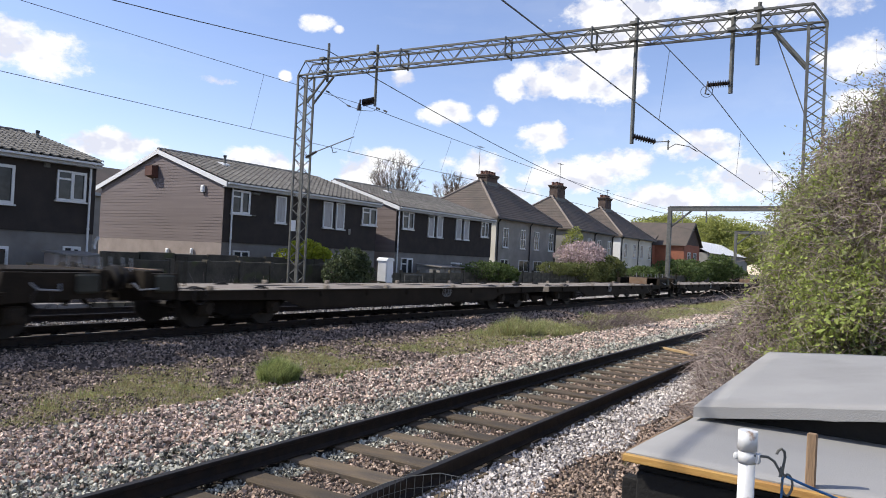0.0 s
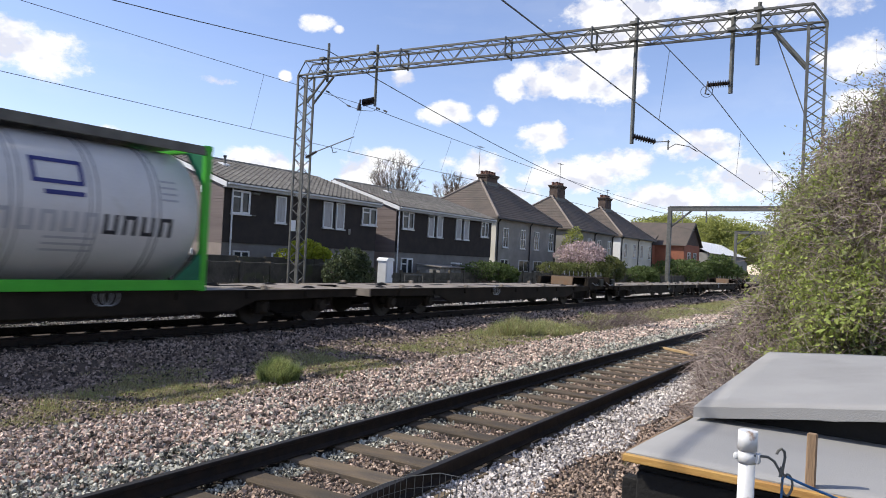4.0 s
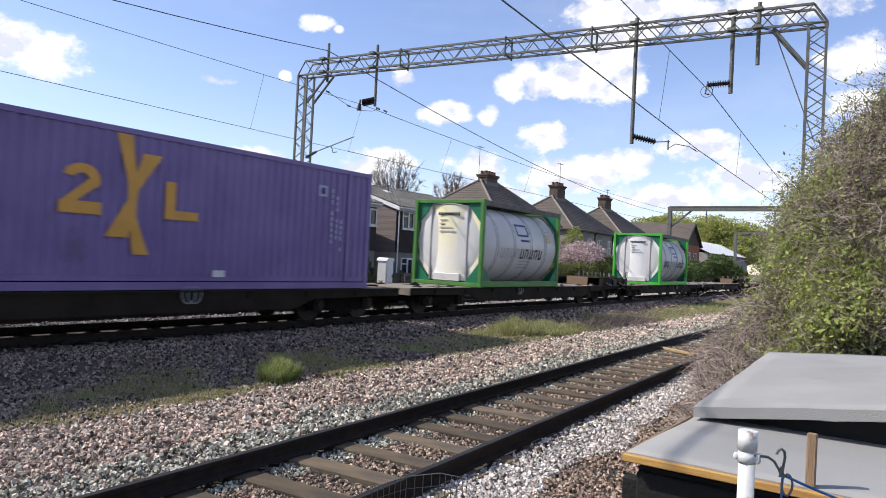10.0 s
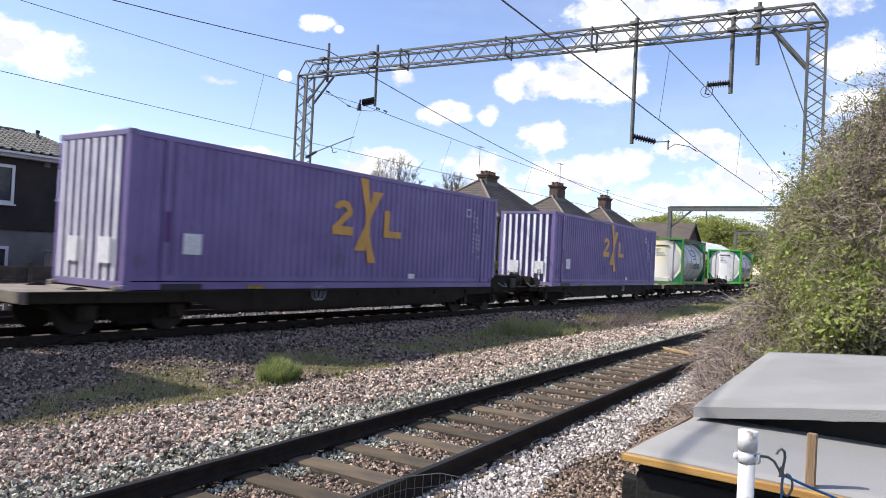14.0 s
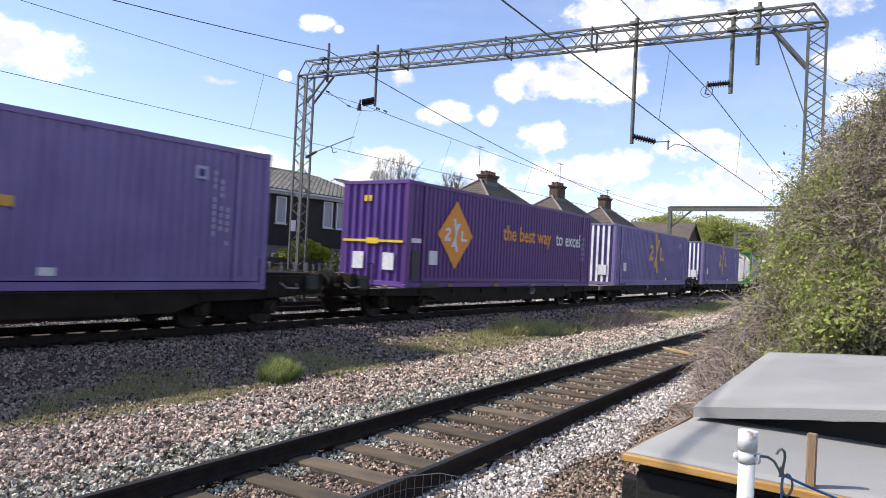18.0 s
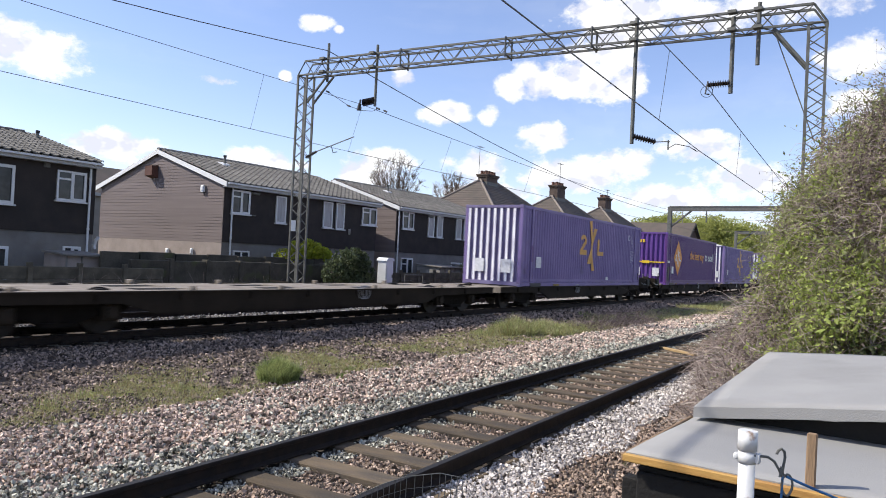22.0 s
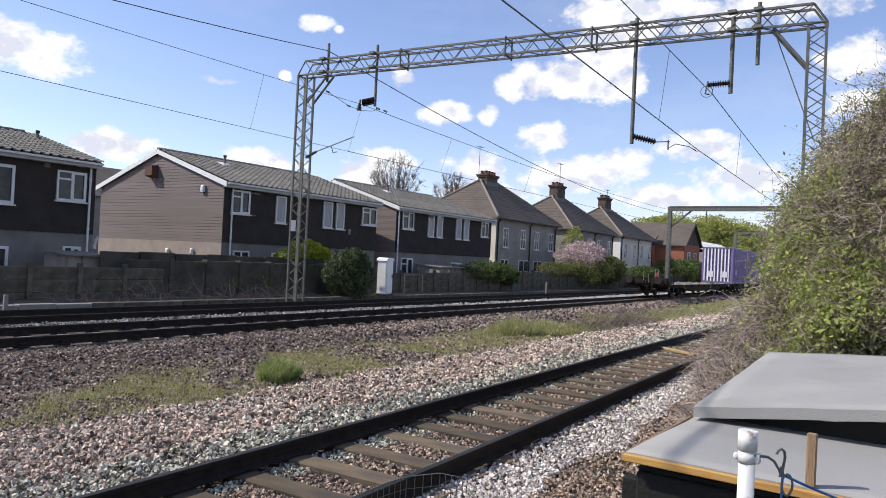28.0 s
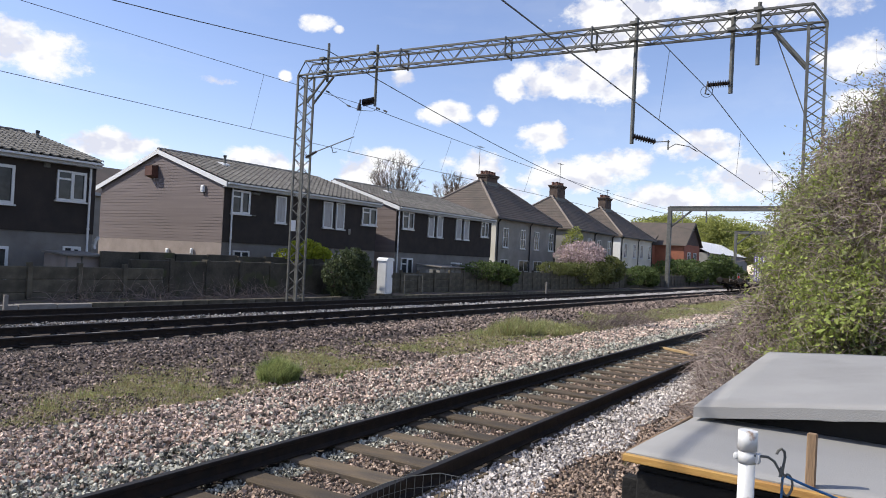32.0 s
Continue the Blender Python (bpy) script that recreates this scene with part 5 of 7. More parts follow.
for i, (x, y, h, r) in enumerate([(150, 43, 13, 8), (168, 40, 14.5, 9), (185, 44, 15, 9), (172, 54, 16, 8), (150, 34, 10, 5), (196, 34, 14, 8), (205, 52, 16, 9), (158, 50, 13, 8)]):
    willow(x, y, h, r, 40 + i)


def warehouse():
    w = thing("warehouse", "long low white-roofed building down the line", "building")
    part("wall", box_bm(120, 150, 30.5, 40, -0.8, 4.9), M_PEBBLE, w)
    part("roof", prism2([(30.0, 4.8), (35, 7.2), (40.5, 4.8), (35, 7.0)], 119.5, 150.5), M_WHITE, w, "white sheet roof")
    for i in range(20):
        part("roof_rib", prism2([(30.0, 4.82), (35, 7.25), (35, 7.2), (30.0, 4.8)], 120 + i * 1.5, 120.12 + i * 1.5), M_WHITE, w)
    return w


warehouse()


def street_lamp(x, y, h):
    t = thing("street_lamp", "slim grey street lamp beyond the gardens", "street lamp", pose(x, y, -0.5), "street lamps")
    part("pole", rod(bmesh.new(), (0, 0, 0), (0, 0, h), 0.11, 8, 0.07), M_PEBBLE, t)
    part("arm", rod(bmesh.new(), (0, 0, h), (0.7, -0.7, h + 0.15), 0.05, 6), M_PEBBLE, t)
    part("lantern", box_bm(0.5, 1.1, -0.85, -0.55, h + 0.08, h + 0.22, bevel=0.03), M_PEBBLE, t)


street_lamp(104, 30.2, 11.4)


# ---- the hedge beside the near line ----
HEDGE_R = [-0.3, 0.0, 0.05, 0.09, 0.125, 0.15, 0.165, 0.185, 0.205, 0.225, 0.24]
HEDGE_Z = [5.0, 4.7, 4.4, 3.9, 3.35, 2.9, 2.2, 1.35, 0.75, 0.15, -0.45]


def hedge_top(x, y):
    """The hedge's upper surface: low brambles by the rail, tall growth behind."""
    a = 0.30 * noise.noise((x * 0.8, y * 0.8, 7.0)) + 0.18 * noise.noise((x * 2.5, y * 2.5, 9.0))
    if y > near_y(x) - 1.25:
        return -1.0
    z = float(np.interp(y / x + 0.016 * noise.noise((x * 0.9, 3.0, 0.0)) + 0.01 * noise.noise((x * 2.6, y * 2.6, 4.0)), HEDGE_R, HEDGE_Z))
    z = -0.45 + (z + 0.45) * (0.22 + 0.78 * smooth(6.4, 10.0, x))
    return z + a * min(z + 0.45, 1.6) * 0.6


HEDGE_GRID = [[hedge_top(5.8 + i * 0.1, (5.8 + i * 0.1) * (-0.15 + j * 0.005)) for j in range(81)] for i in range(136)]


def hedge_at(x, y):
    """The same surface, looked up."""
    i, j = round((x - 5.8) * 10), round((y / x + 0.15) * 200)
    return HEDGE_GRID[min(max(i, 0), 135)][j] if 0 <= j <= 80 else -1.0


# dark tone that stands for shade in the hedge's gaps
M_GAP_SHADE = mat("hedge_gap_shade", (0.06, 0.048, 0.036), 1.0, 0, 6, 0.5, 1.0, 40, tint=(0.035, 0.035, 0.02))


def hedge_front(r, z):
    """How far out the face of the hedge stands on a bearing r at height z, or None above it."""
    for i in range(2, 125):
        x = 5.8 + i * 0.1
        if hedge_at(x, x * r) >= z + 0.22 + 0.1 * max(z, 0.0):
            return x
    return None


def arching(rng, p, d, steps_, length, droop, wild):
    """Points along a shoot that starts along d, wanders and bends over."""
    pts = [p]
    d = d / np.linalg.norm(d)
    for _ in range(steps_):
        d = d + rng.normal(0, wild, 3) - np.array((0, 0, droop))
        d = d / np.linalg.norm(d)
        p = p + d * length / steps_
        pts.append(p)
    return pts


def hedge():
    t = thing("hedge", "tangled hedge of green climbers and dead brambles", "hedge")
    rng = np.random.default_rng(77)
    bright, olive, dark, sear = [], [], [], []
    green_lines, grey_lines, pale_lines = [], [], []

    def near(v, c, w):
        return math.exp(-((v - c) / w) ** 2)

    made = 0
    while made < 2600:
        r = rng.uniform(-0.03, 0.235)
        z = rng.uniform(-0.3, 4.8)
        x = hedge_front(r, z)
        if x is None:
            continue
        made += 1
        y = x * r
        x += abs(rng.normal(0, 0.18)) - 0.55 * noise.noise((y * 2.2, z * 1.7, 11.0)) - 0.2 * noise.noise((y * 5.0, z * 4.0, 2.0))
        c = np.array((x, y, z))
        n = noise.noise((y * 2.0, z * 1.5, 4.0)) + 0.6 * noise.noise((y * 4.5, z * 3.8, 8.0))
        # what grows where: leafy climbers in the middle, dark leaves low down behind, bare twigs high up and at the open side
        leafy = 1.25 * near(r, 0.115, 0.06) * near(z, 1.8, 1.1) + 1.1 * near(r, 0.15, 0.03) * near(z, 2.5, 0.8) + 0.4 * near(z, 3.9, 0.7) * smooth(0.02, 0.09, r)
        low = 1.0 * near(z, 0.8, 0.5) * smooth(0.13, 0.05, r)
        bare = 0.95 * smooth(1.6, 2.3, z) * smooth(0.12, 0.04, r) + 1.3 * smooth(0.13, 0.17, r) * smooth(1.7, 1.0, z) + 0.42
        a, b, e = leafy + 1.0 * n, low + 0.5 * n, bare - 0.7 * n - 0.22 + rng.normal(0, 0.2)
        if e > a and e > b:
            for _ in range(8):
                d = rng.normal(size=3) * np.array((0.8, 1, 0.7)) + np.array((-0.35, 0.15, 0.45))
                pts = arching(rng, c + rng.normal(0, 0.12, 3), d, 6, rng.uniform(0.3, 0.8), 0.16, 0.33)
                (pale_lines if rng.random() < 0.3 else grey_lines).append((pts, rng.uniform(0.0025, 0.006)))
                if rng.random() < 0.5:
                    sear += [q + rng.normal(0, 0.02, 3) for q in pts[2:]]
                if rng.random() < 0.18 + 0.3 * smooth(2.2, 3.2, z):
                    olive += [q + rng.normal(0, 0.03, 3) for q in pts[2:]]
            continue
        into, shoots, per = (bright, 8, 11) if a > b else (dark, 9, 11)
        mixed = a > b and n < 0.0
        for _ in range(3):
            d = rng.normal(size=3) * np.array((0.8, 1, 0.7)) + np.array((-0.35, 0.15, 0.45))
            pts = arching(rng, c + rng.normal(0, 0.12, 3), d, 6, rng.uniform(0.3, 0.7), 0.16, 0.33)
            (pale_lines if rng.random() < 0.3 else grey_lines).append((pts, rng.uniform(0.002, 0.005)))
        for _ in range(shoots):
            d = rng.normal(size=3) * np.array((0.7, 0.9, 0.6)) + np.array((-0.45, 0.1, 0.5))
            pts = arching(rng, c + rng.normal(0, 0.07, 3), d, 6, rng.uniform(0.18, 0.5), 0.2, 0.25)
            green_lines.append((pts, rng.uniform(0.002, 0.004)))
            for _ in range(per):
                k = rng.integers(1, 6)
                q = pts[k] + (pts[k + 1] - pts[k]) * rng.random() + rng.normal(0, 0.028, 3)
                (olive if mixed and rng.random() < 0.75 or rng.random() < 0.2 else into).append(q)
    # leaves on the top and the far side, and the odd ones inside
    inner = []
    while len(inner) < 16000:
        x = rng.uniform(6.3, 16.5)
        y = x * rng.uniform(-0.03, 0.24)
        top = hedge_at(x, y)
        if top < -0.3 or y < x * 0.03 - 0.9:
            continue
        z = top - 0.25 - 0.08 * max(top, 0.0) - abs(rng.normal(0, 0.35))
        if z > -0.4 and not (z < 1.2 and y / x > 0.13):
            inner.append((x, y, z))
    leaves("green_foliage", bright, 0.030, M_LEAF_A, t, 1)
    leaves("olive_foliage", olive + inner[::2], 0.025, M_LEAF_G, t, 2)
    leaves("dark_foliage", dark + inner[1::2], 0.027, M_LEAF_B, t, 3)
    leaves("dead_foliage", sear, 0.016, M_TWIG_DEAD, t, 4)
    twigs("green_growth", green_lines, M_TWIG, t)
    twigs("grey_growth", grey_lines, M_TWIG_DEAD, t)
    twigs("pale_growth", pale_lines, M_TWIG_PALE, t, "bleached bare bramble canes")
    # added dark sheet inside: blocks the sky, stands for shade between the leaves
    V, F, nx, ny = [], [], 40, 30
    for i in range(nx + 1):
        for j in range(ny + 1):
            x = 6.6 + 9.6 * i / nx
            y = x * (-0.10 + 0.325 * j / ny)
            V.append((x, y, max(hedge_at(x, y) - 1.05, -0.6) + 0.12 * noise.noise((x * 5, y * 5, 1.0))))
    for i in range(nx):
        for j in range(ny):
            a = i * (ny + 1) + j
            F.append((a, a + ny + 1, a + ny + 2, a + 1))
    data_part("thicket", V, F, M_GAP_SHADE, t, "dark sheet added inside the hedge for the shade in its gaps")
    dead_lines = []
    while len(dead_lines) < 11000:
        x = rng.uniform(6.5, 19.0)
        y = min(near_y(x) - 1.2, 0.245 * x) - abs(rng.normal(0, 0.045)) * x
        z = -0.42 + abs(rng.normal(0, 0.5))
        if z > max(hedge_at(x, y), -0.3) + 0.5:
            continue
        d = rng.normal(size=3) * np.array((1, 1, 0.7)) + np.array((0, 0.3, 0.35))
        pts = arching(rng, np.array((x, y, z)), d, 5, rng.uniform(0.3, 0.75), 0.14, 0.3)
        for q in pts:
            q[2] = max(q[2], -0.42)
        dead_lines.append((pts, rng.uniform(0.003, 0.008)))
    twigs("dead_bramble", dead_lines[::3] + dead_lines[1::3], M_TWIG_DEAD, t)
    twigs("dead_bramble", dead_lines[2::3], M_TWIG_PALE, t)
    return t


hedge()


# ---- grass ----
M_TUFT = mat("lush_grass_blade", (0.19, 0.245, 0.075), 0.7, 0, 3, 0.25, 0.0, 12, tint=(0.42, 0.45, 0.19), island=0.45)
thin_leaf(M_TUFT, 0.4)


def blades(name, label, spots, material, seed):
    """Grass blades: spots are (x, y, z, height, lean)."""
    rng = np.random.default_rng(seed)
    s = np.asarray(spots, float)
    n = len(s)
    a = rng.uniform(0, 6.283, n)
    w = 0.002 + 0.00035 * s[:, 0]
    side = np.stack([np.cos(a), np.sin(a), 0 * a], 1) * w[:, None]
    b = rng.uniform(0, 6.283, n)
    lean = np.stack([np.cos(b), np.sin(b), 0 * b], 1) * (s[:, 4] * s[:, 3])[:, None]
    base = s[:, :3]
    mid = base + lean * 0.35 + np.array((0, 0, 1.0)) * (s[:, 3] * 0.6)[:, None]
    tip = base + lean + np.array((0, 0, 1.0)) * s[:, 3][:, None]
    v = np.stack([base - side, base + side, mid + side * 0.8, mid - side * 0.8, tip], 1).reshape(-1, 3)
    k = (np.arange(n) * 5)[:, None]
    f = np.concatenate([k + np.array([[0, 1, 2]]), k + np.array([[0, 2, 3]]), k + np.array([[3, 2, 4]])])
    ob = mesh_part(name, array_mesh(name, v, f), material)
    return tagged(ob, label, "grass", kind="stuff")


def grass():
    rng = np.random.default_rng(9)
    g, dry = [], []
    while len(g) < 95000:
        x = 3.0 + 60 * rng.random() ** 1.9
        lo, hi = near_y(x) + 3.5 + edge(x, 1.0), main_y(x) - 2.6
        y = rng.uniform(lo, hi)
        p = noise.noise((x * 0.55, y * 0.8, 1.0)) + 0.5 * noise.noise((x * 1.9, y * 1.9, 2.0)) + 0.02 * (x - 9)
        mid = 1 - abs((y - lo) / (hi - lo) - 0.5) * 0.9
        if 1.9 * p + 0.62 * mid < rng.uniform(0.05, 1.0):
            continue
        h = rng.uniform(0.018, 0.055) * (1 + 0.03 * x) * (1 + 0.5 * max(p, 0))
        (g if rng.random() < 0.62 else dry).append((x, y, ground_z(x, y) - 0.005, h, rng.uniform(0.2, 1.3)))
    # tussocks: x, y, radius, height, blades
    for cx, cy, r, h, c in ((8.05, 8.75, 0.36, 0.25, 300), (7.3, 8.9, 0.08, 0.25, 40), (13.0, 9.7, 0.4, 0.2, 350),
                            (18.2, 10.0, 0.7, 0.66, 3600), (19.4, 9.6, 0.9, 0.54, 3600), (20.8, 9.3, 0.8, 0.42, 2200), (17.2, 10.3, 0.5, 0.35, 600), (22.5, 9.2, 0.8, 0.35, 900),
                            (30, 9.4, 1.5, 0.35, 1600), (35, 9.6, 2.0, 0.35, 2000), (41, 9.8, 2.2, 0.4, 2000), (27, 10.6, 1.2, 0.3, 1100), (5.2, 9.4, 0.35, 0.13, 400), (4.6, 9.1, 0.3, 0.12, 300), (6.4, 9.0, 0.4, 0.12, 500), (7.1, 9.7, 0.3, 0.12, 300)):
        for _ in range(c):
            q, a = r * rng.random() ** 0.6, rng.uniform(0, 6.283)
            x, y = cx + q * math.cos(a), cy + q * math.sin(a)
            hh = h * rng.uniform(0.5, 1.1) * (1 - 0.5 * q / r)
            (g if rng.random() < 0.85 else dry).append((x, y, ground_z(x, y) - 0.005, hh * rng.uniform(0.55, 1.15), rng.uniform(0.05, 0.5) + 0.25 * q / r))
    tuft = []
    for cx, cy, r, h, c in ((8.05, 8.75, 0.32, 0.46, 3600), (8.9, 8.1, 0.12, 0.15, 260), (9.6, 8.6, 0.1, 0.12, 120)):
        for _ in range(c):
            q, a = r * rng.random() ** 0.6, rng.uniform(0, 6.283)
            x, y = cx + q * math.cos(a), cy + q * math.sin(a)
            tuft.append((x, y, ground_z(x, y) - 0.005, h * rng.uniform(0.55, 1.1) * (1 - 0.45 * q / r), rng.uniform(0.05, 0.4) + 0.4 * q / r))
    blades("grass_tuft", "lush green grass tuft on the gravel", tuft, M_TUFT, 3)
    blades("grass", "patchy green grass between the tracks", g, M_GRASS, 1)
    blades("dry_grass", "straw-coloured dry grass between the tracks", dry, M_GRASS_DRY, 2)


grass()


def dead_patch(label, x0, x1, y0, y1, h, count, seed):
    t = thing("bramble_patch", label, "brambles")
    rng = np.random.default_rng(seed)
    lines = []
    for _ in range(count):
        x, y = rng.uniform(x0, x1), rng.uniform(y0, y1)
        p = np.array((x, y, ground_z(x, y)))
        d = rng.normal(size=3) * np.array((1, 1, 0.4)) + np.array((0, 0, 0.9))
        d /= np.linalg.norm(d)
        pts = [p]
        for _ in range(4):
            d = d + rng.normal(0, 0.3, 3) - np.array((0, 0, 0.2))
            d /= np.linalg.norm(d)
            p = p + d * rng.uniform(0.3, 0.5) * h
            pts.append(p)
        lines.append((pts, rng.uniform(0.005, 0.011)))
    twigs("stalk", lines, M_TWIG_DEAD, t)


dead_patch("dead brown bramble stalks beside the near track", 20.5, 27.5, 8.4, 9.6, 0.55, 900, 4)
dead_patch("dead grey weed stalks by the fence", 10.5, 20.5, 20.5, 21.4, 0.6, 420, 5)
dead_patch("tall bare weed stalks by the running line", 30, 36, 9.8, 11.0, 1.5, 30, 6)

# a loose plank across the near line
pk = thing("timber_plank", "sunlit tan timber plank lying across the near rails' sleepers", "plank", pose(17.5, 5.05, -0.285, 0, 0, 54))
part("board", box_bm(-0.66, 0.66, -0.07, 0.07, 0.0, 0.055, bevel=0.008), mat("bare_plank_wood", (0.46, 0.32, 0.16), 0.8, 0, 4, 0.3, 0.3, 40, stretch=(0.8, 6, 6)), pk)

# ---- the low felt-roofed shed and the post in front of the camera ----
M_FELT = mat("grey_roofing_felt", (0.325, 0.318, 0.305), 0.85, 0, 1.6, 0.10, 0.2, 160, tint=(0.28, 0.275, 0.265), stain=((0.25, 0.245, 0.235), 1.1, 0.6))
M_PINE = mat("yellow_pine_batten", (0.50, 0.30, 0.09), 0.6, 0, 5, 0.3, 0.15, 60, tint=(0.38, 0.20, 0.06), stretch=(8, 0.8, 8))
M_BLACKWOOD = mat("tarred_timber_and_gap", (0.016, 0.015, 0.014), 0.8, 0, 4, 0.3, 0.3, 40)
M_OLDWOOD = mat("old_upright_wood", (0.30, 0.20, 0.12), 0.85, 0, 6, 0.35, 0.3, 50, stretch=(4, 4, 0.6))
M_POST = mat("chipped_white_post_paint", (0.66, 0.66, 0.65), 0.4, 0, 6, 0.08, 0.1, 60, stain=((0.23, 0.12, 0.05), 28.0, 0.6))
M_ROPE = mat("blue_polypropylene_rope", (0.05, 0.17, 0.38), 0.6, 0, 40, 0.3, 0.3, 120)


def felt_sheet(name, corners, thick, parent, hang, label, nx=22, ny=16, wav=0.004):
    """A felted roof deck: corners front-left, front-right, back-right, back-left of its upper side."""
    a, b, c, d = [Vector(q) for q in corners]
    V, F = [], []
    for i in range(nx + 1):
        for j in range(ny + 1):
            s, t = i / nx, j / ny
            p = (a.lerp(b, s)).lerp(d.lerp(c, s), t)
            e = min(s, 1 - s) * nx, min(t, 1 - t) * ny
            p.z += wav * noise.noise((p.x * 3, p.y * 5, 1.0)) + 0.4 * wav * noise.noise((p.x * 14, p.y * 14, 1.0))
            if min(e) < 0.5:
                p.z -= 0.006
            V.append(p)
    top = len(V)
    idx = lambda i, j: i * (ny + 1) + j
    for i in range(nx):
        for j in range(ny):
            F.append((idx(i, j), idx(i + 1, j), idx(i + 1, j + 1), idx(i, j + 1)))
    ring = [idx(i, 0) for i in range(nx + 1)] + [idx(nx, j) for j in range(1, ny + 1)] + [idx(i, ny) for i in range(nx - 1, -1, -1)] + [idx(0, j) for j in range(ny - 1, 0, -1)]
    for k in ring:
        p = V[k]
        V.append(Vector((p.x, p.y, p.z - thick + 0.004 * noise.noise((p.x * 9, p.y * 9, 0)))))
    n = len(ring)
    for k in range(n):
        F.append((ring[k], top + k, top + (k + 1) % n, ring[(k + 1) % n]))
    F.append(tuple(top + k for k in range(n)))
    bm = bmesh.new()
    vs = [bm.verts.new(v) for v in V]
    for f in F:
        bm.faces.new([vs[i] for i in f])
    ob = part(name, bm, M_FELT, parent, label, smooth=True)
    ob.data.polygons.foreach_set("use_smooth", [len(p.vertices) == 4 and abs(p.normal.z) > 0.5 for p in ob.data.polygons])
    return ob


def hutch():
    s = thing("low_shed", "low dark timber shed with grey felt roofs", "shed")
    felt_sheet("lower_roof", [(2.44, 0.868, 1.062), (2.44, -1.6, 1.062), (3.6, -1.6, 1.045), (3.6, 0.868, 1.045)], 0.03, s, 0, "flat grey felted lower roof")
    up_ = felt_sheet("upper_roof", [(3.22, 0.85, 1.112), (3.22, -1.6, 1.455), (5.06, -1.6, 1.39), (5.06, 0.87, 1.205)], 0.048, s, 0, "raised grey felted upper roof lid")
    part("edge_batten", box_bm(2.418, 2.44, -1.6, 0.873, 1.026, 1.052, bevel=0.003), M_PINE, s, "yellow pine edge batten with knots")
    part("side_batten", box_bm(2.44, 3.3, 0.871, 0.888, 1.018, 1.048, bevel=0.004), M_OLDWOOD, s)
    part("wall", box_bm(2.5, 5.0, -1.6, 0.84, -0.6, 1.0), M_BLACKWOOD, s, "black tarred wall")
    for i in range(6):
        z = -0.5 + i * 0.25
        part("wall_board", box_bm(2.475, 2.5, -1.6, 0.84, z, z + 0.235, bevel=0.006), M_BLACKWOOD, s)
    # added black block under the upper roof stands for the shade in the gap
    bm = bmesh.new()
    v = [(3.34, 0.80, 1.02), (3.34, -1.6, 1.02), (3.34, -1.6, 1.38), (3.34, 0.80, 1.062), (4.95, 0.80, 1.02), (4.95, -1.6, 1.02), (4.95, -1.6, 1.33), (4.95, 0.80, 1.145)]
    vs = [bm.verts.new(q) for q in v]
    for f in ((0, 1, 2, 3), (4, 7, 6, 5), (0, 3, 7, 4), (1, 5, 6, 2), (3, 2, 6, 7), (0, 4, 5, 1)):
        bm.faces.new([vs[i] for i in f])
    part("riser", bm, M_BLACKWOOD, s)
    up2 = part("upright", box_bm(-0.012, 0.012, -0.014, 0.014, 0.0, 0.195, bevel=0.003), M_OLDWOOD, s, "short wooden upright nailed to the roof edge")
    up2.matrix_world = pose(2.452, 0.29, 1.026, 0, 3, 0)
    part("corner_post", box_bm(2.5, 2.56, 0.84, 0.9, -0.6, 0.95, bevel=0.005), M_BLACKWOOD, s)
    return s


hutch()


def white_post():
    p = thing("metal_post", "chipped white metal post with cap and rusty stains", "post", pose(1.994, 0.385, 0))
    part("tube", rod(bmesh.new(), (0, 0, -0.5), (0, 0, 1.245), 0.0208, 20), M_POST, p, smooth=False)
    bm = rod(bmesh.new(), (0, 0, 1.241), (0, 0, 1.292), 0.0242, 24)
    part("cap", bm, M_POST, p, "white cap with a rusty chip")
    bm = rod(bmesh.new(), (0, 0, 1.208), (0, 0, 1.238), 0.0225, 20)
    box(bm, -0.01, 0.012, -0.032, -0.02, 1.211, 1.236, bevel=0.002)
    box(bm, -0.012, 0.008, 0.02, 0.032, 1.214, 1.23, bevel=0.002)
    part("clip", bm, M_POST, p, "bent steel fixing clip")
    for o in p.children:
        smooth_sides(o)
    return p


white_post()


def hook():
    h = thing("wire_hook", "bent wire hooks and shackle with blue rope", "hook")
    st = bmesh.new()
    A = Vector((1.985, 0.366, 1.232))
    right = Vector((0.571, -0.821, 0.0))
    upv = Vector((0, 0, 1))
    P = lambda r, u: A + right * r + upv * u
    pipe(st, [P(0.0, 0.0), P(0.035, -0.002), P(0.052, -0.012), P(0.066, -0.034), P(0.074, -0.05)], 0.0035, 8)
    pipe(st, [P(0.074, -0.042), P(0.080, 0.0), P(0.078, 0.014), P(0.070, 0.021), P(0.062, 0.016), P(0.058, 0.006)], 0.0035, 8)
    pipe(st, [P(0.072, -0.025), P(0.078, -0.048), P(0.068, -0.052), P(0.072, -0.025)], 0.003, 8)
    pts = [P(0.088 + 0.014 * math.cos(t) * (1 if math.sin(t) > -0.5 else 0.9), -0.072 + 0.028 * math.sin(t)) for t in np.linspace(1.9, 8.1, 16)]
    pipe(st, pts, 0.003, 6)
    part("hook", st, M_STEEL, h)
    part("rope", pipe(bmesh.new(), [P(0.085, -0.05), P(0.125, -0.066), P(0.17, -0.083), P(0.26, -0.115), P(0.5, -0.20)], 0.0035, 8), M_ROPE, h, "thin blue rope")
    part("rope_tail", pipe(bmesh.new(), [P(0.076, -0.05), P(0.074, -0.11), P(0.068, -0.3)], 0.003, 8), M_ROPE, h, "hanging end of blue rope")
    return h


hook()


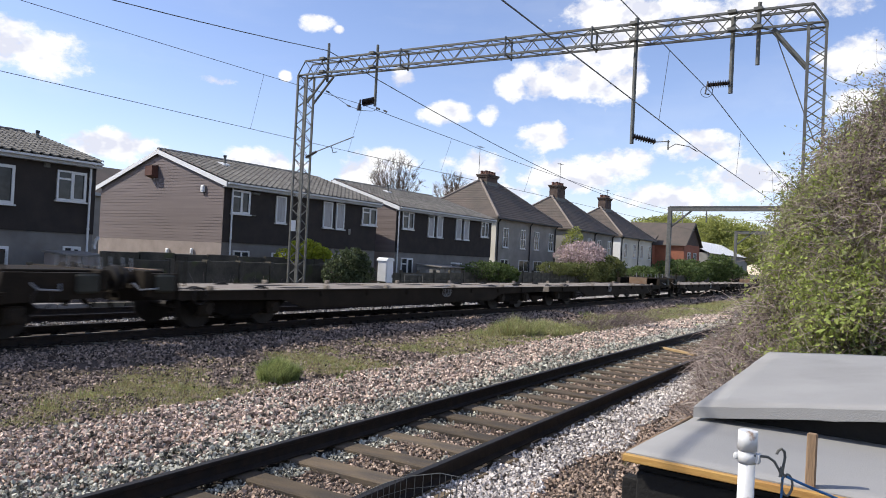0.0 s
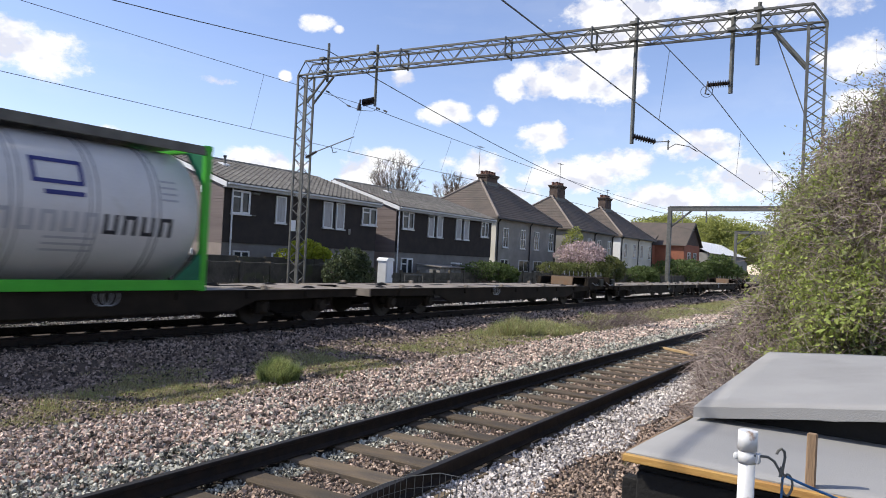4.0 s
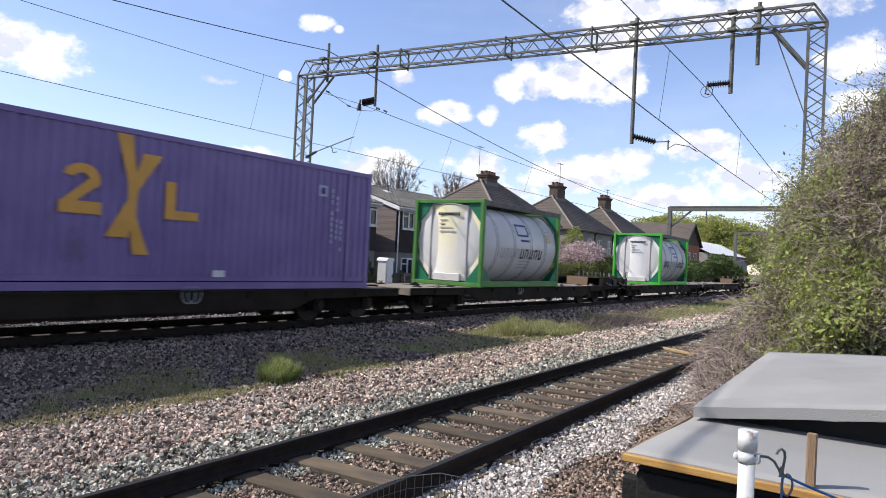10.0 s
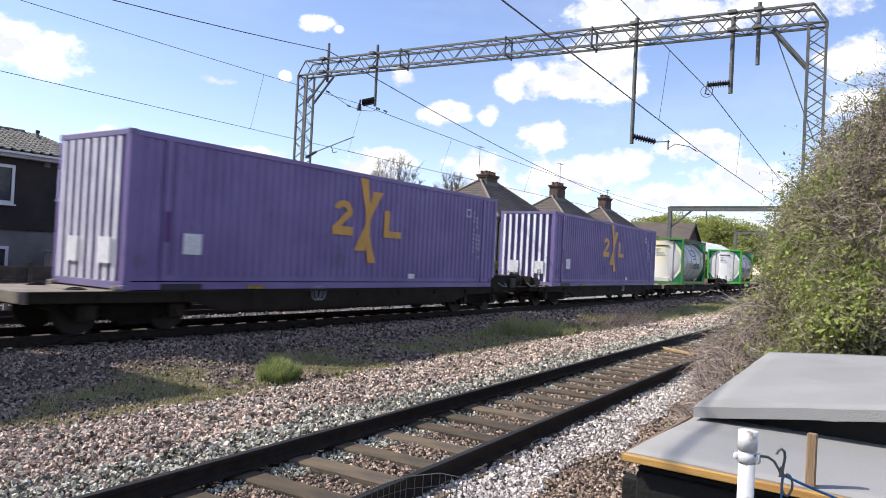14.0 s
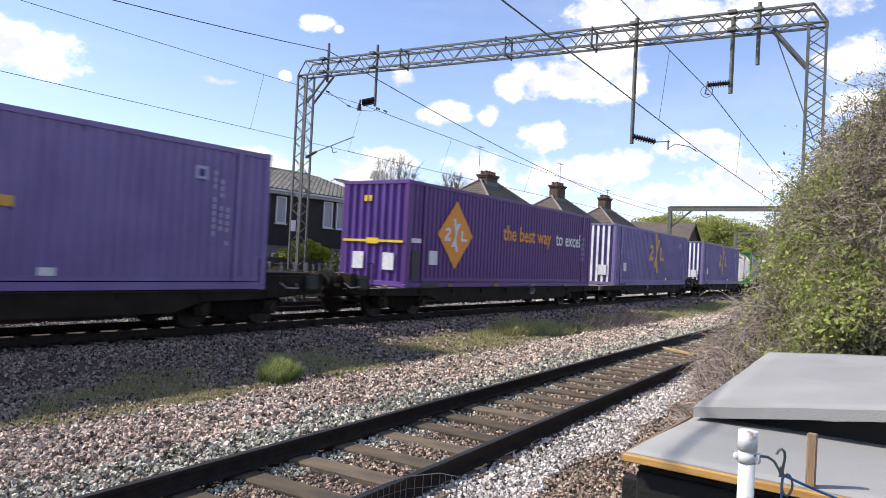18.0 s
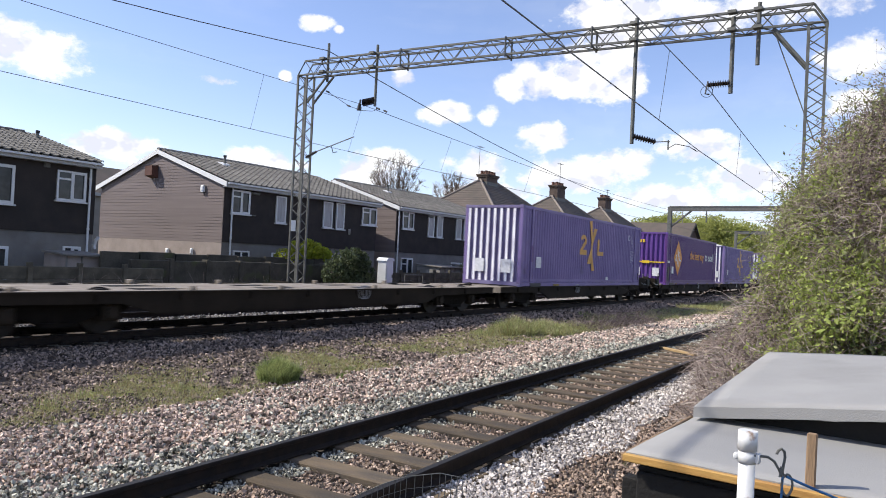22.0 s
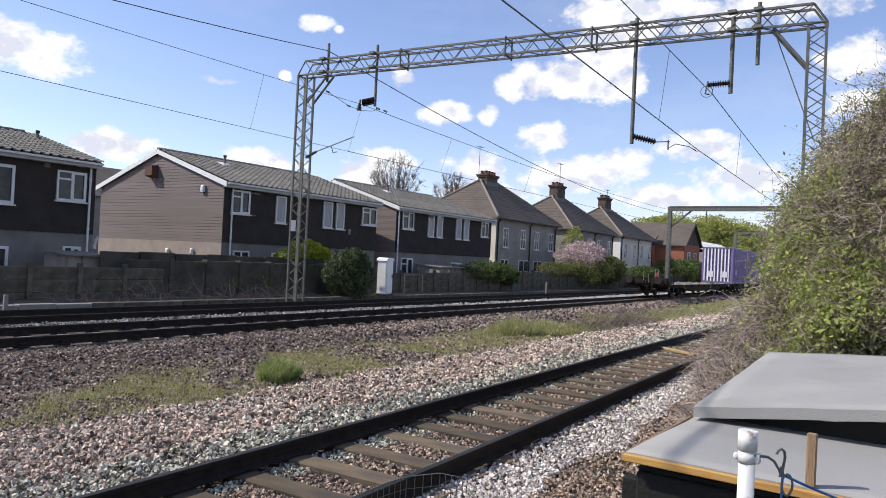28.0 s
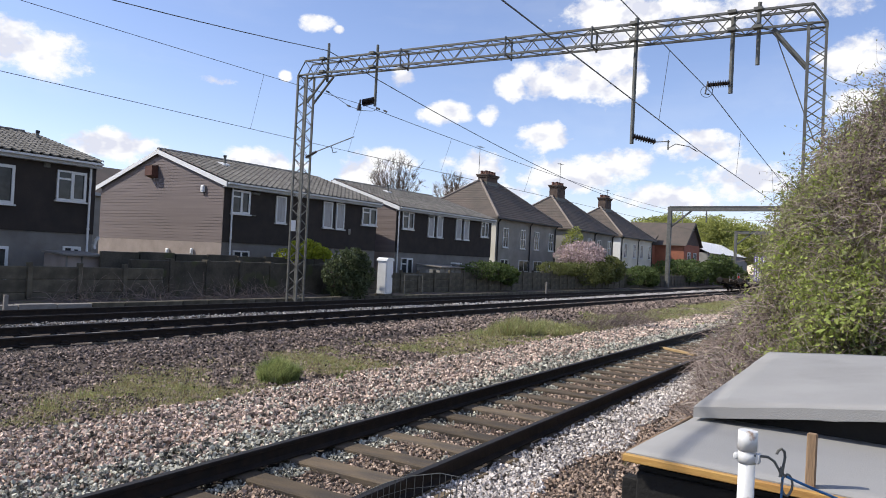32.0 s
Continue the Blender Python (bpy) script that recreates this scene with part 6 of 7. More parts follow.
def mesh_fence():
    """A sagging length of wire netting beside the near rail, hung on a thin stake."""
    f = thing("wire_netting", "sagging length of thin wire netting on a stake", "netting")
    knots = [Vector(q) for q in ((1.537, 1.31, 1.026), (1.574, 1.256, 1.058), (1.61, 1.204, 1.081), (1.663, 1.127, 1.095), (1.701, 1.073, 1.085))]
    top = []
    for a, b in zip(knots[:-1], knots[1:]):
        top += [a.lerp(b, i / 4) for i in range(4)]
    top.append(knots[-1])
    part("top_wire", pipe(bmesh.new(), top, 0.0014, 5), M_STEEL, f)
    for drop in (0.035, 0.075, 0.12, 0.18, 0.26):
        part("line_wire", pipe(bmesh.new(), [q - Vector((0, 0, drop)) for q in top], 0.0009, 4), M_STEEL, f)
    for i, q in enumerate(top):
        foot = Vector((q.x - 0.012, q.y + 0.016, -0.42))
        part("stay_wire", rod(bmesh.new(), q, q.lerp(foot, 0.5), 0.0010, 4), M_STEEL, f)
    e = knots[-1]
    part("stake", rod(bmesh.new(), (e.x + 0.02, e.y - 0.03, -0.6), (e.x + 0.02, e.y - 0.03, 0.95), 0.006, 6), M_STEEL, f)
    return f


mesh_fence()


# ---- the freight train ----
M_DECK = mat("worn_grey_deck", (0.28, 0.245, 0.205), 0.75, 0.0, 2.5, 0.3, 0.2, 30, tint=(0.19, 0.16, 0.13))
M_SOLE = mat("grimy_wagon_frame", (0.020, 0.016, 0.012), 0.85, 0.0, 2.5, 0.35, 0.2, 30, tint=(0.028, 0.022, 0.016), spec=0.12)
M_BOGIE = mat("bogie_grime", (0.012, 0.010, 0.008), 0.9, 0.0, 5, 0.3, 0.2, 30, spec=0.1)
M_AXLEBOX = mat("rusty_axlebox", (0.026, 0.019, 0.012), 0.8, 0, 8, 0.3, 0.2, 40)
M_WHEEL = mat("wheel_steel", (0.03, 0.026, 0.023), 0.6, 0.2, 6, 0.3, 0.1, 40)
M_HUMP = mat("rusty_ochre_end", (0.19, 0.14, 0.095), 0.8, 0, 4, 0.3, 0.3, 30, tint=(0.20, 0.12, 0.07))
M_PURPLE = mat("faded_violet_paint", (0.205, 0.155, 0.335), 0.5, 0, 0.9, 0.16, 0.05, 25, tint=(0.165, 0.122, 0.28), stain=((0.12, 0.10, 0.17), 1.3, 0.64))
M_PURPLE_D = mat("deep_purple_paint", (0.10, 0.038, 0.165), 0.45, 0, 0.9, 0.16, 0.05, 25, tint=(0.095, 0.036, 0.17))
# end lilac, darkened to stand for shade in the grooves
M_LILAC = mat("shaded_lilac_paint", (0.19, 0.165, 0.29), 0.6, 0, 1.5, 0.2, 0.05, 25, tint=(0.15, 0.125, 0.24))
# pale lilac that paints the sun on the end ribs
M_LILAC_LIT = mat("sunlit_lilac_paint", (0.86, 0.85, 0.88), 0.45, 0, 1.5, 0.12, 0.05, 25, tint=(0.74, 0.71, 0.80))
# lighter copy of the deep purple, with the end's sunlight in its colour
M_PURPLE_E = mat("sunlit_purple_paint", (0.13, 0.06, 0.27), 0.45, 0, 0.9, 0.16, 0.05, 25)
M_ORANGE = mat("ochre_orange_paint", (0.62, 0.33, 0.07), 0.5, 0, 3, 0.1, 0.02, 30)
M_ORANGE2 = mat("orange_paint", (0.75, 0.28, 0.03), 0.5, 0, 3, 0.1, 0.02, 30)
M_BOXGREY = mat("dull_grey_green_box", (0.055, 0.055, 0.045), 0.7, 0, 3, 0.3, 0.1, 30, spec=0.15)
M_PATCH = mat("grimy_yellow_patch", (0.32, 0.23, 0.05), 0.7, 0, 9, 0.3, 0.1, 30)
M_TEAL = mat("dark_teal_paint", (0.012, 0.15, 0.075), 0.5, 0, 2, 0.2, 0.04, 30)
M_YELLOW = mat("yellow_paint", (0.75, 0.52, 0.04), 0.5, 0, 3, 0.1, 0.02, 30)
M_LIME = mat("lime_green_paint", (0.065, 0.42, 0.035), 0.45, 0, 2, 0.14, 0.04, 30)
M_GREEN = mat("mid_green_paint", (0.075, 0.215, 0.045), 0.5, 0, 2, 0.2, 0.04, 30)
M_TANK = mat("white_tank_cladding", (0.60, 0.585, 0.57), 0.4, 0, 1.2, 0.08, 0.03, 20, stain=((0.47, 0.44, 0.39), 1.4, 0.64))
M_BAND = mat("grey_band", (0.30, 0.30, 0.30), 0.45, 0.2, 4, 0.1, 0.02)
M_TOPRAIL = mat("grimy_grey_rail", (0.15, 0.145, 0.13), 0.7, 0.2, 3, 0.3, 0.1)
M_NAVY = mat("navy_print", (0.035, 0.04, 0.17), 0.5, 0, 4, 0.1, 0)
M_BLACKP = mat("black_print_and_shade", (0.03, 0.03, 0.035), 0.5, 0, 4, 0.1, 0)
M_GREYP = mat("grey_print", (0.40, 0.40, 0.42), 0.5, 0, 4, 0.1, 0)
M_FAINT = mat("faint_print", (0.40, 0.37, 0.52), 0.5, 0, 4, 0.1, 0)
M_LABEL = mat("white_label", (0.72, 0.72, 0.74), 0.5, 0, 12, 0.2, 0, 60)
M_RED = mat("red_tail_lamp", (0.6, 0.03, 0.02), 0.4, 0, 4, 0.1, 0)

V0, ACC = 6.459, 0.0221


def run(t):
    """How far the train has gone at t seconds."""
    return V0 * (t - 19) + ACC * (t - 19) ** 2 / 2


WHEEL_R = 0.42
WHEELSETS, MOVERS = [], []


def wheelset_mesh():
    bm = bmesh.new()
    rod(bm, (0, -0.95, 0), (0, 0.95, 0), 0.07, 8)
    for s in (-1, 1):
        rod(bm, (0, s * 0.685, 0), (0, s * 0.72, 0), WHEEL_R + 0.025, 24)
        rod(bm, (0, s * 0.72, 0), (0, s * 0.82, 0), WHEEL_R, 24)
        rod(bm, (0, s * 0.82, 0), (0, s * 0.84, 0), WHEEL_R * 0.5, 12)
        for k in range(4):
            a = k * math.pi / 2
            rod(bm, (0.25 * math.cos(a), s * 0.82, 0.25 * math.sin(a)), (0.25 * math.cos(a), s * 0.826, 0.25 * math.sin(a)), 0.05, 6)
    me = bpy.data.meshes.new("wheelset")
    bmesh.ops.recalc_face_normals(bm, faces=bm.faces)
    bm.to_mesh(me), bm.free()
    me.materials.append(M_WHEEL)
    return me


def bogie_mesh():
    bm = bmesh.new()
    for s in (-1, 1):
        y0, y1 = (0.93, 1.07) if s > 0 else (-1.07, -0.93)
        prism(bm, [(-1.35, 0.52), (-1.2, 0.62), (-0.5, 0.66), (0.5, 0.66), (1.2, 0.62), (1.35, 0.52), (1.15, 0.36), (0.62, 0.34), (0.4, 0.24), (-0.4, 0.24), (-0.62, 0.34), (-1.15, 0.36)], y0, y1)
        for k in (-0.16, 0.0, 0.16):
            rod(bm, (k, s * 1.02, 0.26), (k, s * 1.02, 0.5), 0.065, 8)
        box(bm, -0.32, 0.32, s * 1.02 - 0.12, s * 1.02 + 0.12, 0.18, 0.26)
        for k in (-1, 1):
            box(bm, k * 0.45 - 0.06, k * 0.45 + 0.06, s * 0.8 - 0.06, s * 0.8 + 0.06, 0.25, 0.6)
    box(bm, -0.28, 0.28, -0.95, 0.95, 0.4, 0.66)
    me = bpy.data.meshes.new("bogie")
    bmesh.ops.recalc_face_normals(bm, faces=bm.faces)
    bm.to_mesh(me), bm.free()
    me.materials.append(M_BOGIE)
    return me


def axlebox_mesh():
    bm = box_bm(-0.17, 0.17, -0.1, 0.1, -0.16, 0.15, bevel=0.03)
    rod(bm, (0, -0.15, 0), (0, 0.15, 0), 0.11, 10)
    me = bpy.data.meshes.new("axlebox")
    bm.to_mesh(me), bm.free()
    me.materials.append(M_AXLEBOX)
    return me


ME_WHEEL, ME_BOGIE, ME_BOX = wheelset_mesh(), bogie_mesh(), axlebox_mesh()
LW = 17.05  # a wagon's frame
DECK = 0.80


def spigots(w, xs):
    for x in xs:
        for y in (-1.12, 1.12):
            bm = box_bm(x - 0.05, x - 0.015, y - 0.06, y + 0.06, DECK, DECK + 0.10, bevel=0.008)
            box(bm, x + 0.015, x + 0.05, y - 0.06, y + 0.06, DECK, DECK + 0.10, bevel=0.008)
            part("spigot", bm, M_DECK, w)


def wagon(label, outer, emblem=True, tail=False):
    """One half of a close-coupled pair. outer: +1 where the buffers are at its leading end, -1 at the trailing one."""
    w = thing("container_wagon", label, "wagon", group="flat wagons of the freight train")
    h, o = LW / 2, outer
    X = lambda a: a * o
    # the last wagon has a longer overhang
    e, q = (h + 1.4, 0.85) if tail else (h, 1.05 if o > 0 else 0.0)
    # solebars with cut-up ends over the bogies
    for s, nm in ((-1, "solebar"), (1, "solebar")):
        y0, y1 = (-1.32, -1.24) if s < 0 else (1.24, 1.32)
        ol = [(X(-h), 0.62), (X(-h), DECK - 0.02), (X(e - q - 0.72), DECK - 0.02), (X(e - q - 0.72), 0.62), (X(h - 3.5), 0.58), (X(h - 4.2), 0.37), (X(-h + 3.9), 0.37), (X(-h + 3.3), 0.58)]
        part("solebar", prism(bmesh.new(), ol, y0, y1), M_SOLE, w)
        bm = bmesh.new()
        prism(bm, [(X(-h), DECK - 0.02), (X(-h), DECK + 0.012), (X(e - q - 0.72), DECK + 0.012), (X(e - q - 0.72), DECK - 0.02)], y0 - 0.03, y1 + 0.03)
        part("deck_rail", bm, M_SOLE, w)
        for k in range(9):
            xx = -h + 1.2 + k * 1.75
            part("stiffener", box_bm(xx, xx + 0.05, y0 - 0.05 if s < 0 else y1, y0 if s < 0 else y1 + 0.05, 0.64, DECK - 0.03), M_SOLE, w)
    # deck plates and the long openings between them
    x = -h + 0.1
    k = 0
    while x < e - q - 1.0:
        ln = 1.9 if k % 2 == 0 else 1.3
        a, b = X(x), X(min(x + ln, e - q - 0.82))
        if k % 2 == 0:
            part("deck_plate", box_bm(min(a, b), max(a, b), -1.24, 1.24, DECK - 0.06, DECK + 0.004, bevel=0.004), M_DECK, w)
        else:
            for y in (-1.24, -0.25, 0.75):
                part("deck_plate", box_bm(min(a, b), max(a, b), y, y + 0.5, DECK - 0.07, DECK - 0.004, bevel=0.004), M_DECK, w)
        x += ln + 0.01
        k += 1
    part("centre_sill", box_bm(-h + 0.1, h - 0.2, -0.28, 0.28, 0.55, DECK - 0.08), M_SOLE, w)
    # plain inner end
    part("end_plate", box_bm(X(-h) - 0.03, X(-h) + 0.03, -1.3, 1.3, 0.60, DECK + 0.01, bevel=0.008), M_DECK, w, "worn grey end plate")
    part("drawbar", box_bm(min(X(-h), X(-h - 0.4)), max(X(-h), X(-h - 0.4)), -0.09, 0.09, 0.68, 0.84), M_SOLE, w)
    # raised outer end with headstock and buffers
    end = thing_part("raised_end", w)
    for y0, y1 in ((-1.25, -1.08), (1.08, 1.25), (-0.3, 0.3)):
        prof = [(X(e - q - 0.80), DECK), (X(e - q - 0.74), 1.14), (X(e - 0.05), 1.14), (X(e - 0.05), 0.70), (X(e - q - 0.80), 0.62)]
        part("end_girder", prism(bmesh.new(), prof, y0, y1), M_SOLE, end)
    part("end_slope", prism(bmesh.new(), [(X(e - q - 0.86), DECK + 0.01), (X(e - q - 0.84), 1.19), (X(e - q - 0.66), 1.19), (X(e - q - 0.66), 1.14), (X(e - q - 0.75), 1.14), (X(e - q - 0.80), DECK)], -0.52, 0.52), M_SOLE if tail else M_HUMP, end, "grimy end plate" if tail else "ochre rusted sloping end plate")
    part("platform", box_bm(min(X(e - q - 0.64), X(e)), max(X(e - q - 0.64), X(e)), -0.95, 0.95, 1.14, 1.18, bevel=0.01), M_SOLE, end)
    part("headstock", box_bm(min(X(e - 0.16), X(e)), max(X(e - 0.16), X(e)), -1.28, 1.28, 0.82, 1.2, bevel=0.02), M_SOLE, end)
    part("side_box", box_bm(min(X(e - 0.62), X(e - 0.2)), max(X(e - 0.62), X(e - 0.2)), -1.36, -1.27, 0.78, 1.13, bevel=0.04), M_BOXGREY, end, "dull grey-green box on the wagon's end")
    for y in (-0.87, 0.87):
        bm = rod(bmesh.new(), (X(e), y, 1.05), (X(e + 0.42), y, 1.05), 0.12, 12, 0.09)
        b = part("buffer", bm, M_SOLE, w)
        part("buffer_head", rod(bmesh.new(), (X(e + 0.40), y, 1.05), (X(e + 0.47), y, 1.05), 0.24, 18, 0.22), M_WHEEL, b)
    part("coupling", pipe(bmesh.new(), [(X(e), 0, 1.0), (X(e + 0.2), 0, 0.92), (X(e + 0.45), 0, 0.98)], 0.05, 8), M_SOLE, w)
    # hand rails, brake wheel and pipes at the end
    for y in (-1.22, 1.22):
        pipe_pts = [(X(e - q - 0.30), y, 0.98), (X(e - q - 0.22), y * 1.12, 0.86), (X(e - q + 0.14), y * 1.12, 0.84), (X(e - q + 0.2), y, 0.96)]
        part("step_rail", pipe(bmesh.new(), pipe_pts, 0.018, 6), M_BAND, w, "pale worn step rail")
        pipe_pts = [(X(e - q - 0.72), y, 0.9), (X(e - q - 0.72), y, 1.48), (X(e - q - 0.92), y, 1.48), (X(e - q - 0.92), y, 0.9)]
        part("hand_rail", pipe(bmesh.new(), pipe_pts, 0.018, 6), M_SOLE, w)
    for y in (-0.45, 0.4, 0.55):
        part("brake_hose", pipe(bmesh.new(), [(X(e), y, 0.95), (X(e + 0.18), y, 0.75), (X(e + 0.2), y, 0.55), (X(e + 0.1), y, 0.42)], 0.028, 6), M_SOLE, w)
    part("brake_wheel", ring(0.16, 0.014, (X(e - 1.2), -1.36, 0.70)), M_WHEEL, w, "dull round hand brake wheel")
    spigots(w, (-6.9, -3.4, -1.0, 2.4, 5.6))
    if emblem:
        for dx in (-0.07, 0.07):
            part("emblem", ring(0.16, 0.014, (X(-1.75) + dx, -1.335, 0.72)), M_BAND, w, "two interlocked pale rings")
    for y in (-0.2, 0.1) if tail else (-0.9, -0.62, -0.2, 0.25, 0.7):
        part("end_lever", rod(bmesh.new(), (X(e + 0.03), y, 0.9), (X(e + 0.05), y + 0.03, 1.42), 0.016, 6), M_BAND, w, "thin pale upright rod on the headstock")
    for xb in (h - 2.45, -h + 2.05):
        b = new("bogie", ME_BOGIE)
        b.parent = w
        b.location = (X(xb), 0, 0)
        for xa in (-0.92, 0.92):
            ws = new("wheelset", ME_WHEEL)
            ws.parent = b
            ws.location = (xa, 0, WHEEL_R)
            WHEELSETS.append((ws, xa))
            for y in (-1.0, 1.0):
                ab = new("axlebox", ME_BOX)
                ab.parent = b
                ab.location = (xa, y * 1.08, WHEEL_R)
                ab["label"] = "rusty brown axlebox"
    if tail:
        part("tail_lamp", box_bm(X(e) - 0.02, X(e) + 0.1, -0.72, -0.58, 1.26, 1.48, bevel=0.03), M_RED, w, "red tail lamp on its bracket")
        part("lamp_bracket", pipe(bmesh.new(), [(X(e), -0.74, 1.2), (X(e), -0.74, 1.7), (X(e), -0.56, 1.7), (X(e), -0.56, 1.2)], 0.02, 6), M_BAND, w)
    return w


def thing_part(name, parent):
    """A part that only holds its pieces together: the plate under the raised end."""
    return part(name, box_bm(-0.02, 0.02, -0.3, 0.3, 0.9, 0.94), M_SOLE, parent)


def ring(r, t, at, axis="y"):
    bm = bmesh.new()
    n = 20
    pts = [Vector((math.cos(a) * r, 0, math.sin(a) * r * 1.05)) + Vector(at) for a in np.linspace(0, 2 * math.pi, n + 1)]
    return pipe(bm, pts, t, 5)


def corrugated(x0, x1, z0, z1, y, pitch, depth, face, flat=0.34):
    """A corrugated sheet in the x-z plane; face -1 looks towards -y."""
    n = max(1, round((x1 - x0) / pitch))
    p = (x1 - x0) / n
    prof = []
    for i in range(n):
        a = x0 + i * p
        prof += [(a, 0), (a + p * flat, 0), (a + p * 0.5, depth), (a + p * (0.5 + flat), depth)]
    prof.append((x1, 0))
    V, F = [], []
    for x, d in prof:
        V += [(x, y - face * d, z0), (x, y - face * d, z1)]
    for i in range(len(prof) - 1):
        q = (2 * i, 2 * i + 2, 2 * i + 3, 2 * i + 1)
        F.append(q if face < 0 else q[::-1])
    return V, F


CL, CW = 13.716, 2.5


def poly_plate(pts, y, t=0.004):
    bm = bmesh.new()
    prism(bm, pts, y - t, y)
    return bm


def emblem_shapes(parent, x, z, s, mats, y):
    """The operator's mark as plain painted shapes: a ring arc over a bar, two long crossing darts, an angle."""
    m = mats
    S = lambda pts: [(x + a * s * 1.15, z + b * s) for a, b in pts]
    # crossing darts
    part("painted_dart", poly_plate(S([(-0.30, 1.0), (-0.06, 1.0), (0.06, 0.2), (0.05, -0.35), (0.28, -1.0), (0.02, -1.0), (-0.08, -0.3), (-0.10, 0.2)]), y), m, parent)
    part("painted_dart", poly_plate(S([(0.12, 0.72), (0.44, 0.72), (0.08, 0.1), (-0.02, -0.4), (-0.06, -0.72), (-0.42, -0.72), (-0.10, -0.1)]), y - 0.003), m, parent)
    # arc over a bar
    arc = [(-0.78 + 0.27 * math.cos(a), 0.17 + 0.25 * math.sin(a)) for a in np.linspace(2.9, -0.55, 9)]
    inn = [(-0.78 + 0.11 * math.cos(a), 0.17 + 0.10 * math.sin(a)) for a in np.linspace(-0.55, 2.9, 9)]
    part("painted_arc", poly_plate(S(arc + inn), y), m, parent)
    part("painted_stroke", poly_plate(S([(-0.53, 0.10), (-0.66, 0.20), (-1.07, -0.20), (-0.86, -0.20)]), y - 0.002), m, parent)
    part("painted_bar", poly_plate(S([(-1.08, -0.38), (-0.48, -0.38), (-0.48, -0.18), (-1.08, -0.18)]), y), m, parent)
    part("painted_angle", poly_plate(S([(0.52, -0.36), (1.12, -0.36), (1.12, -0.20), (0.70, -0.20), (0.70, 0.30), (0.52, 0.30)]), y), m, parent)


def container(label, paint, kind, end_paint=None, CH=3.046):
    c = thing("shipping_container", label, "container", group="purple containers on the train")
    h, w = CL / 2, CW / 2
    ep = end_paint or paint
    V, F = corrugated(-h + 0.16, h - 0.16, 0.30, CH - 0.11, -w + 0.012, 0.226, 0.036, -1)
    side = data_part("side_wall", V, F, paint, c)
    V, F = corrugated(-h + 0.16, h - 0.16, 0.16, CH - 0.11, w - 0.012, 0.226, 0.036, 1)
    data_part("side_wall", V, F, paint, c)
    # ends: deep ribs
    for s in (-1, 1):
        V, F = corrugated(-w + 0.14, w - 0.14, 0.16, CH - 0.12, 0, 0.278, 0.075, -1, 0.30)
        m = Matrix.Rotation(radians(-90 if s < 0 else 90), 4, "Z")
        V = [tuple(m @ Vector(v) + Vector((s * (h - 0.02), 0, 0))) for v in V]
        data_part("end_wall", V, F, ep, c)
        # added pale strips stand for strong sun on the ribs
        if kind == "pale" and s < 0:
            n = round((2 * w - 0.28) / 0.278)
            p = (2 * w - 0.28) / n
            for i in range(n):
                y0 = w - 0.14 - i * p - p * 0.30
                part("rib_face", box_bm(-h + 0.016, -h + 0.022, y0 - p * 0.06, y0 + p * 0.32, 0.17, CH - 0.13), M_LILAC_LIT, c, "pale strip that paints sunlight on a rib")
    part("roof", box_bm(-h + 0.02, h - 0.02, -w + 0.02, w - 0.02, CH - 0.05, CH - 0.01), paint, c)
    part("floor", box_bm(-h + 0.02, h - 0.02, -w + 0.02, w - 0.02, 0.06, 0.16), M_SOLE, c)
    for y in (-1, 1):
        part("bottom_rail", box_bm(-h + 0.16, h - 0.16, y * (w - 0.04) - 0.035, y * (w - 0.04) + 0.035, 0.02, 0.17, bevel=0.006), paint, c)
        part("sill_plate", box_bm(-h + 0.16, h - 0.16, y * (w - 0.06) - 0.03, y * (w - 0.06) + 0.03, 0.19, 0.31, bevel=0.004), paint, c)
        part("top_rail", box_bm(-h + 0.16, h - 0.16, y * (w - 0.03) - 0.03, y * (w - 0.03) + 0.03, CH - 0.12, CH - 0.015, bevel=0.006), paint, c)
        for s in (-1, 1):
            part("corner_post", box_bm(s * (h - 0.09) - 0.08, s * (h - 0.09) + 0.08, y * (w - 0.075) - 0.075, y * (w - 0.075) + 0.075, 0.12, CH - 0.1, bevel=0.012), paint, c)
            for z in (0.0, CH - 0.118):
                bm = box_bm(s * (h - 0.089) - 0.089, s * (h - 0.089) + 0.089, y * (w - 0.081) - 0.081, y * (w - 0.081) + 0.081, z, z + 0.118, bevel=0.012)
                part("corner_casting", bm, ep if s < 0 else paint, c)
    for s in (-1, 1):
        part("end_sill", box_bm(s * (h - 0.05) - 0.045, s * (h - 0.05) + 0.045, -w + 0.15, w - 0.15, 0.03, 0.17, bevel=0.006), ep if s < 0 else paint, c)
        part("end_header", box_bm(s * (h - 0.05) - 0.045, s * (h - 0.05) + 0.045, -w + 0.15, w - 0.15, CH - 0.12, CH - 0.01, bevel=0.006), ep if s < 0 else paint, c)
    # black plate painting the shade of the recess at the 40-foot lifting place
    part("lifting_recess", box_bm(-h + 0.28, -h + 0.62, -w - 0.006, -w + 0.01, 0.25, 1.1), M_BLACKP, c, "flat black plate for the shaded lifting recess") if kind == "dark" else None
    y = -w - 0.002
    # flat posts at the lifting places, where the end bays are joined on
    for xs in (-h + 0.86, h - 0.86):
        part("lifting_post", box_bm(xs - 0.075, xs + 0.075, y - 0.012, y + 0.03, 0.2, CH - 0.05, bevel=0.006), paint, c)
        if kind == "pale" and xs < 0:
            part("grime_plate", box_bm(xs - 0.05, xs + 0.07, y - 0.016, y - 0.011, 0.95, 1.55), M_PURPLE_D, c, "dark grimy plate on the post")
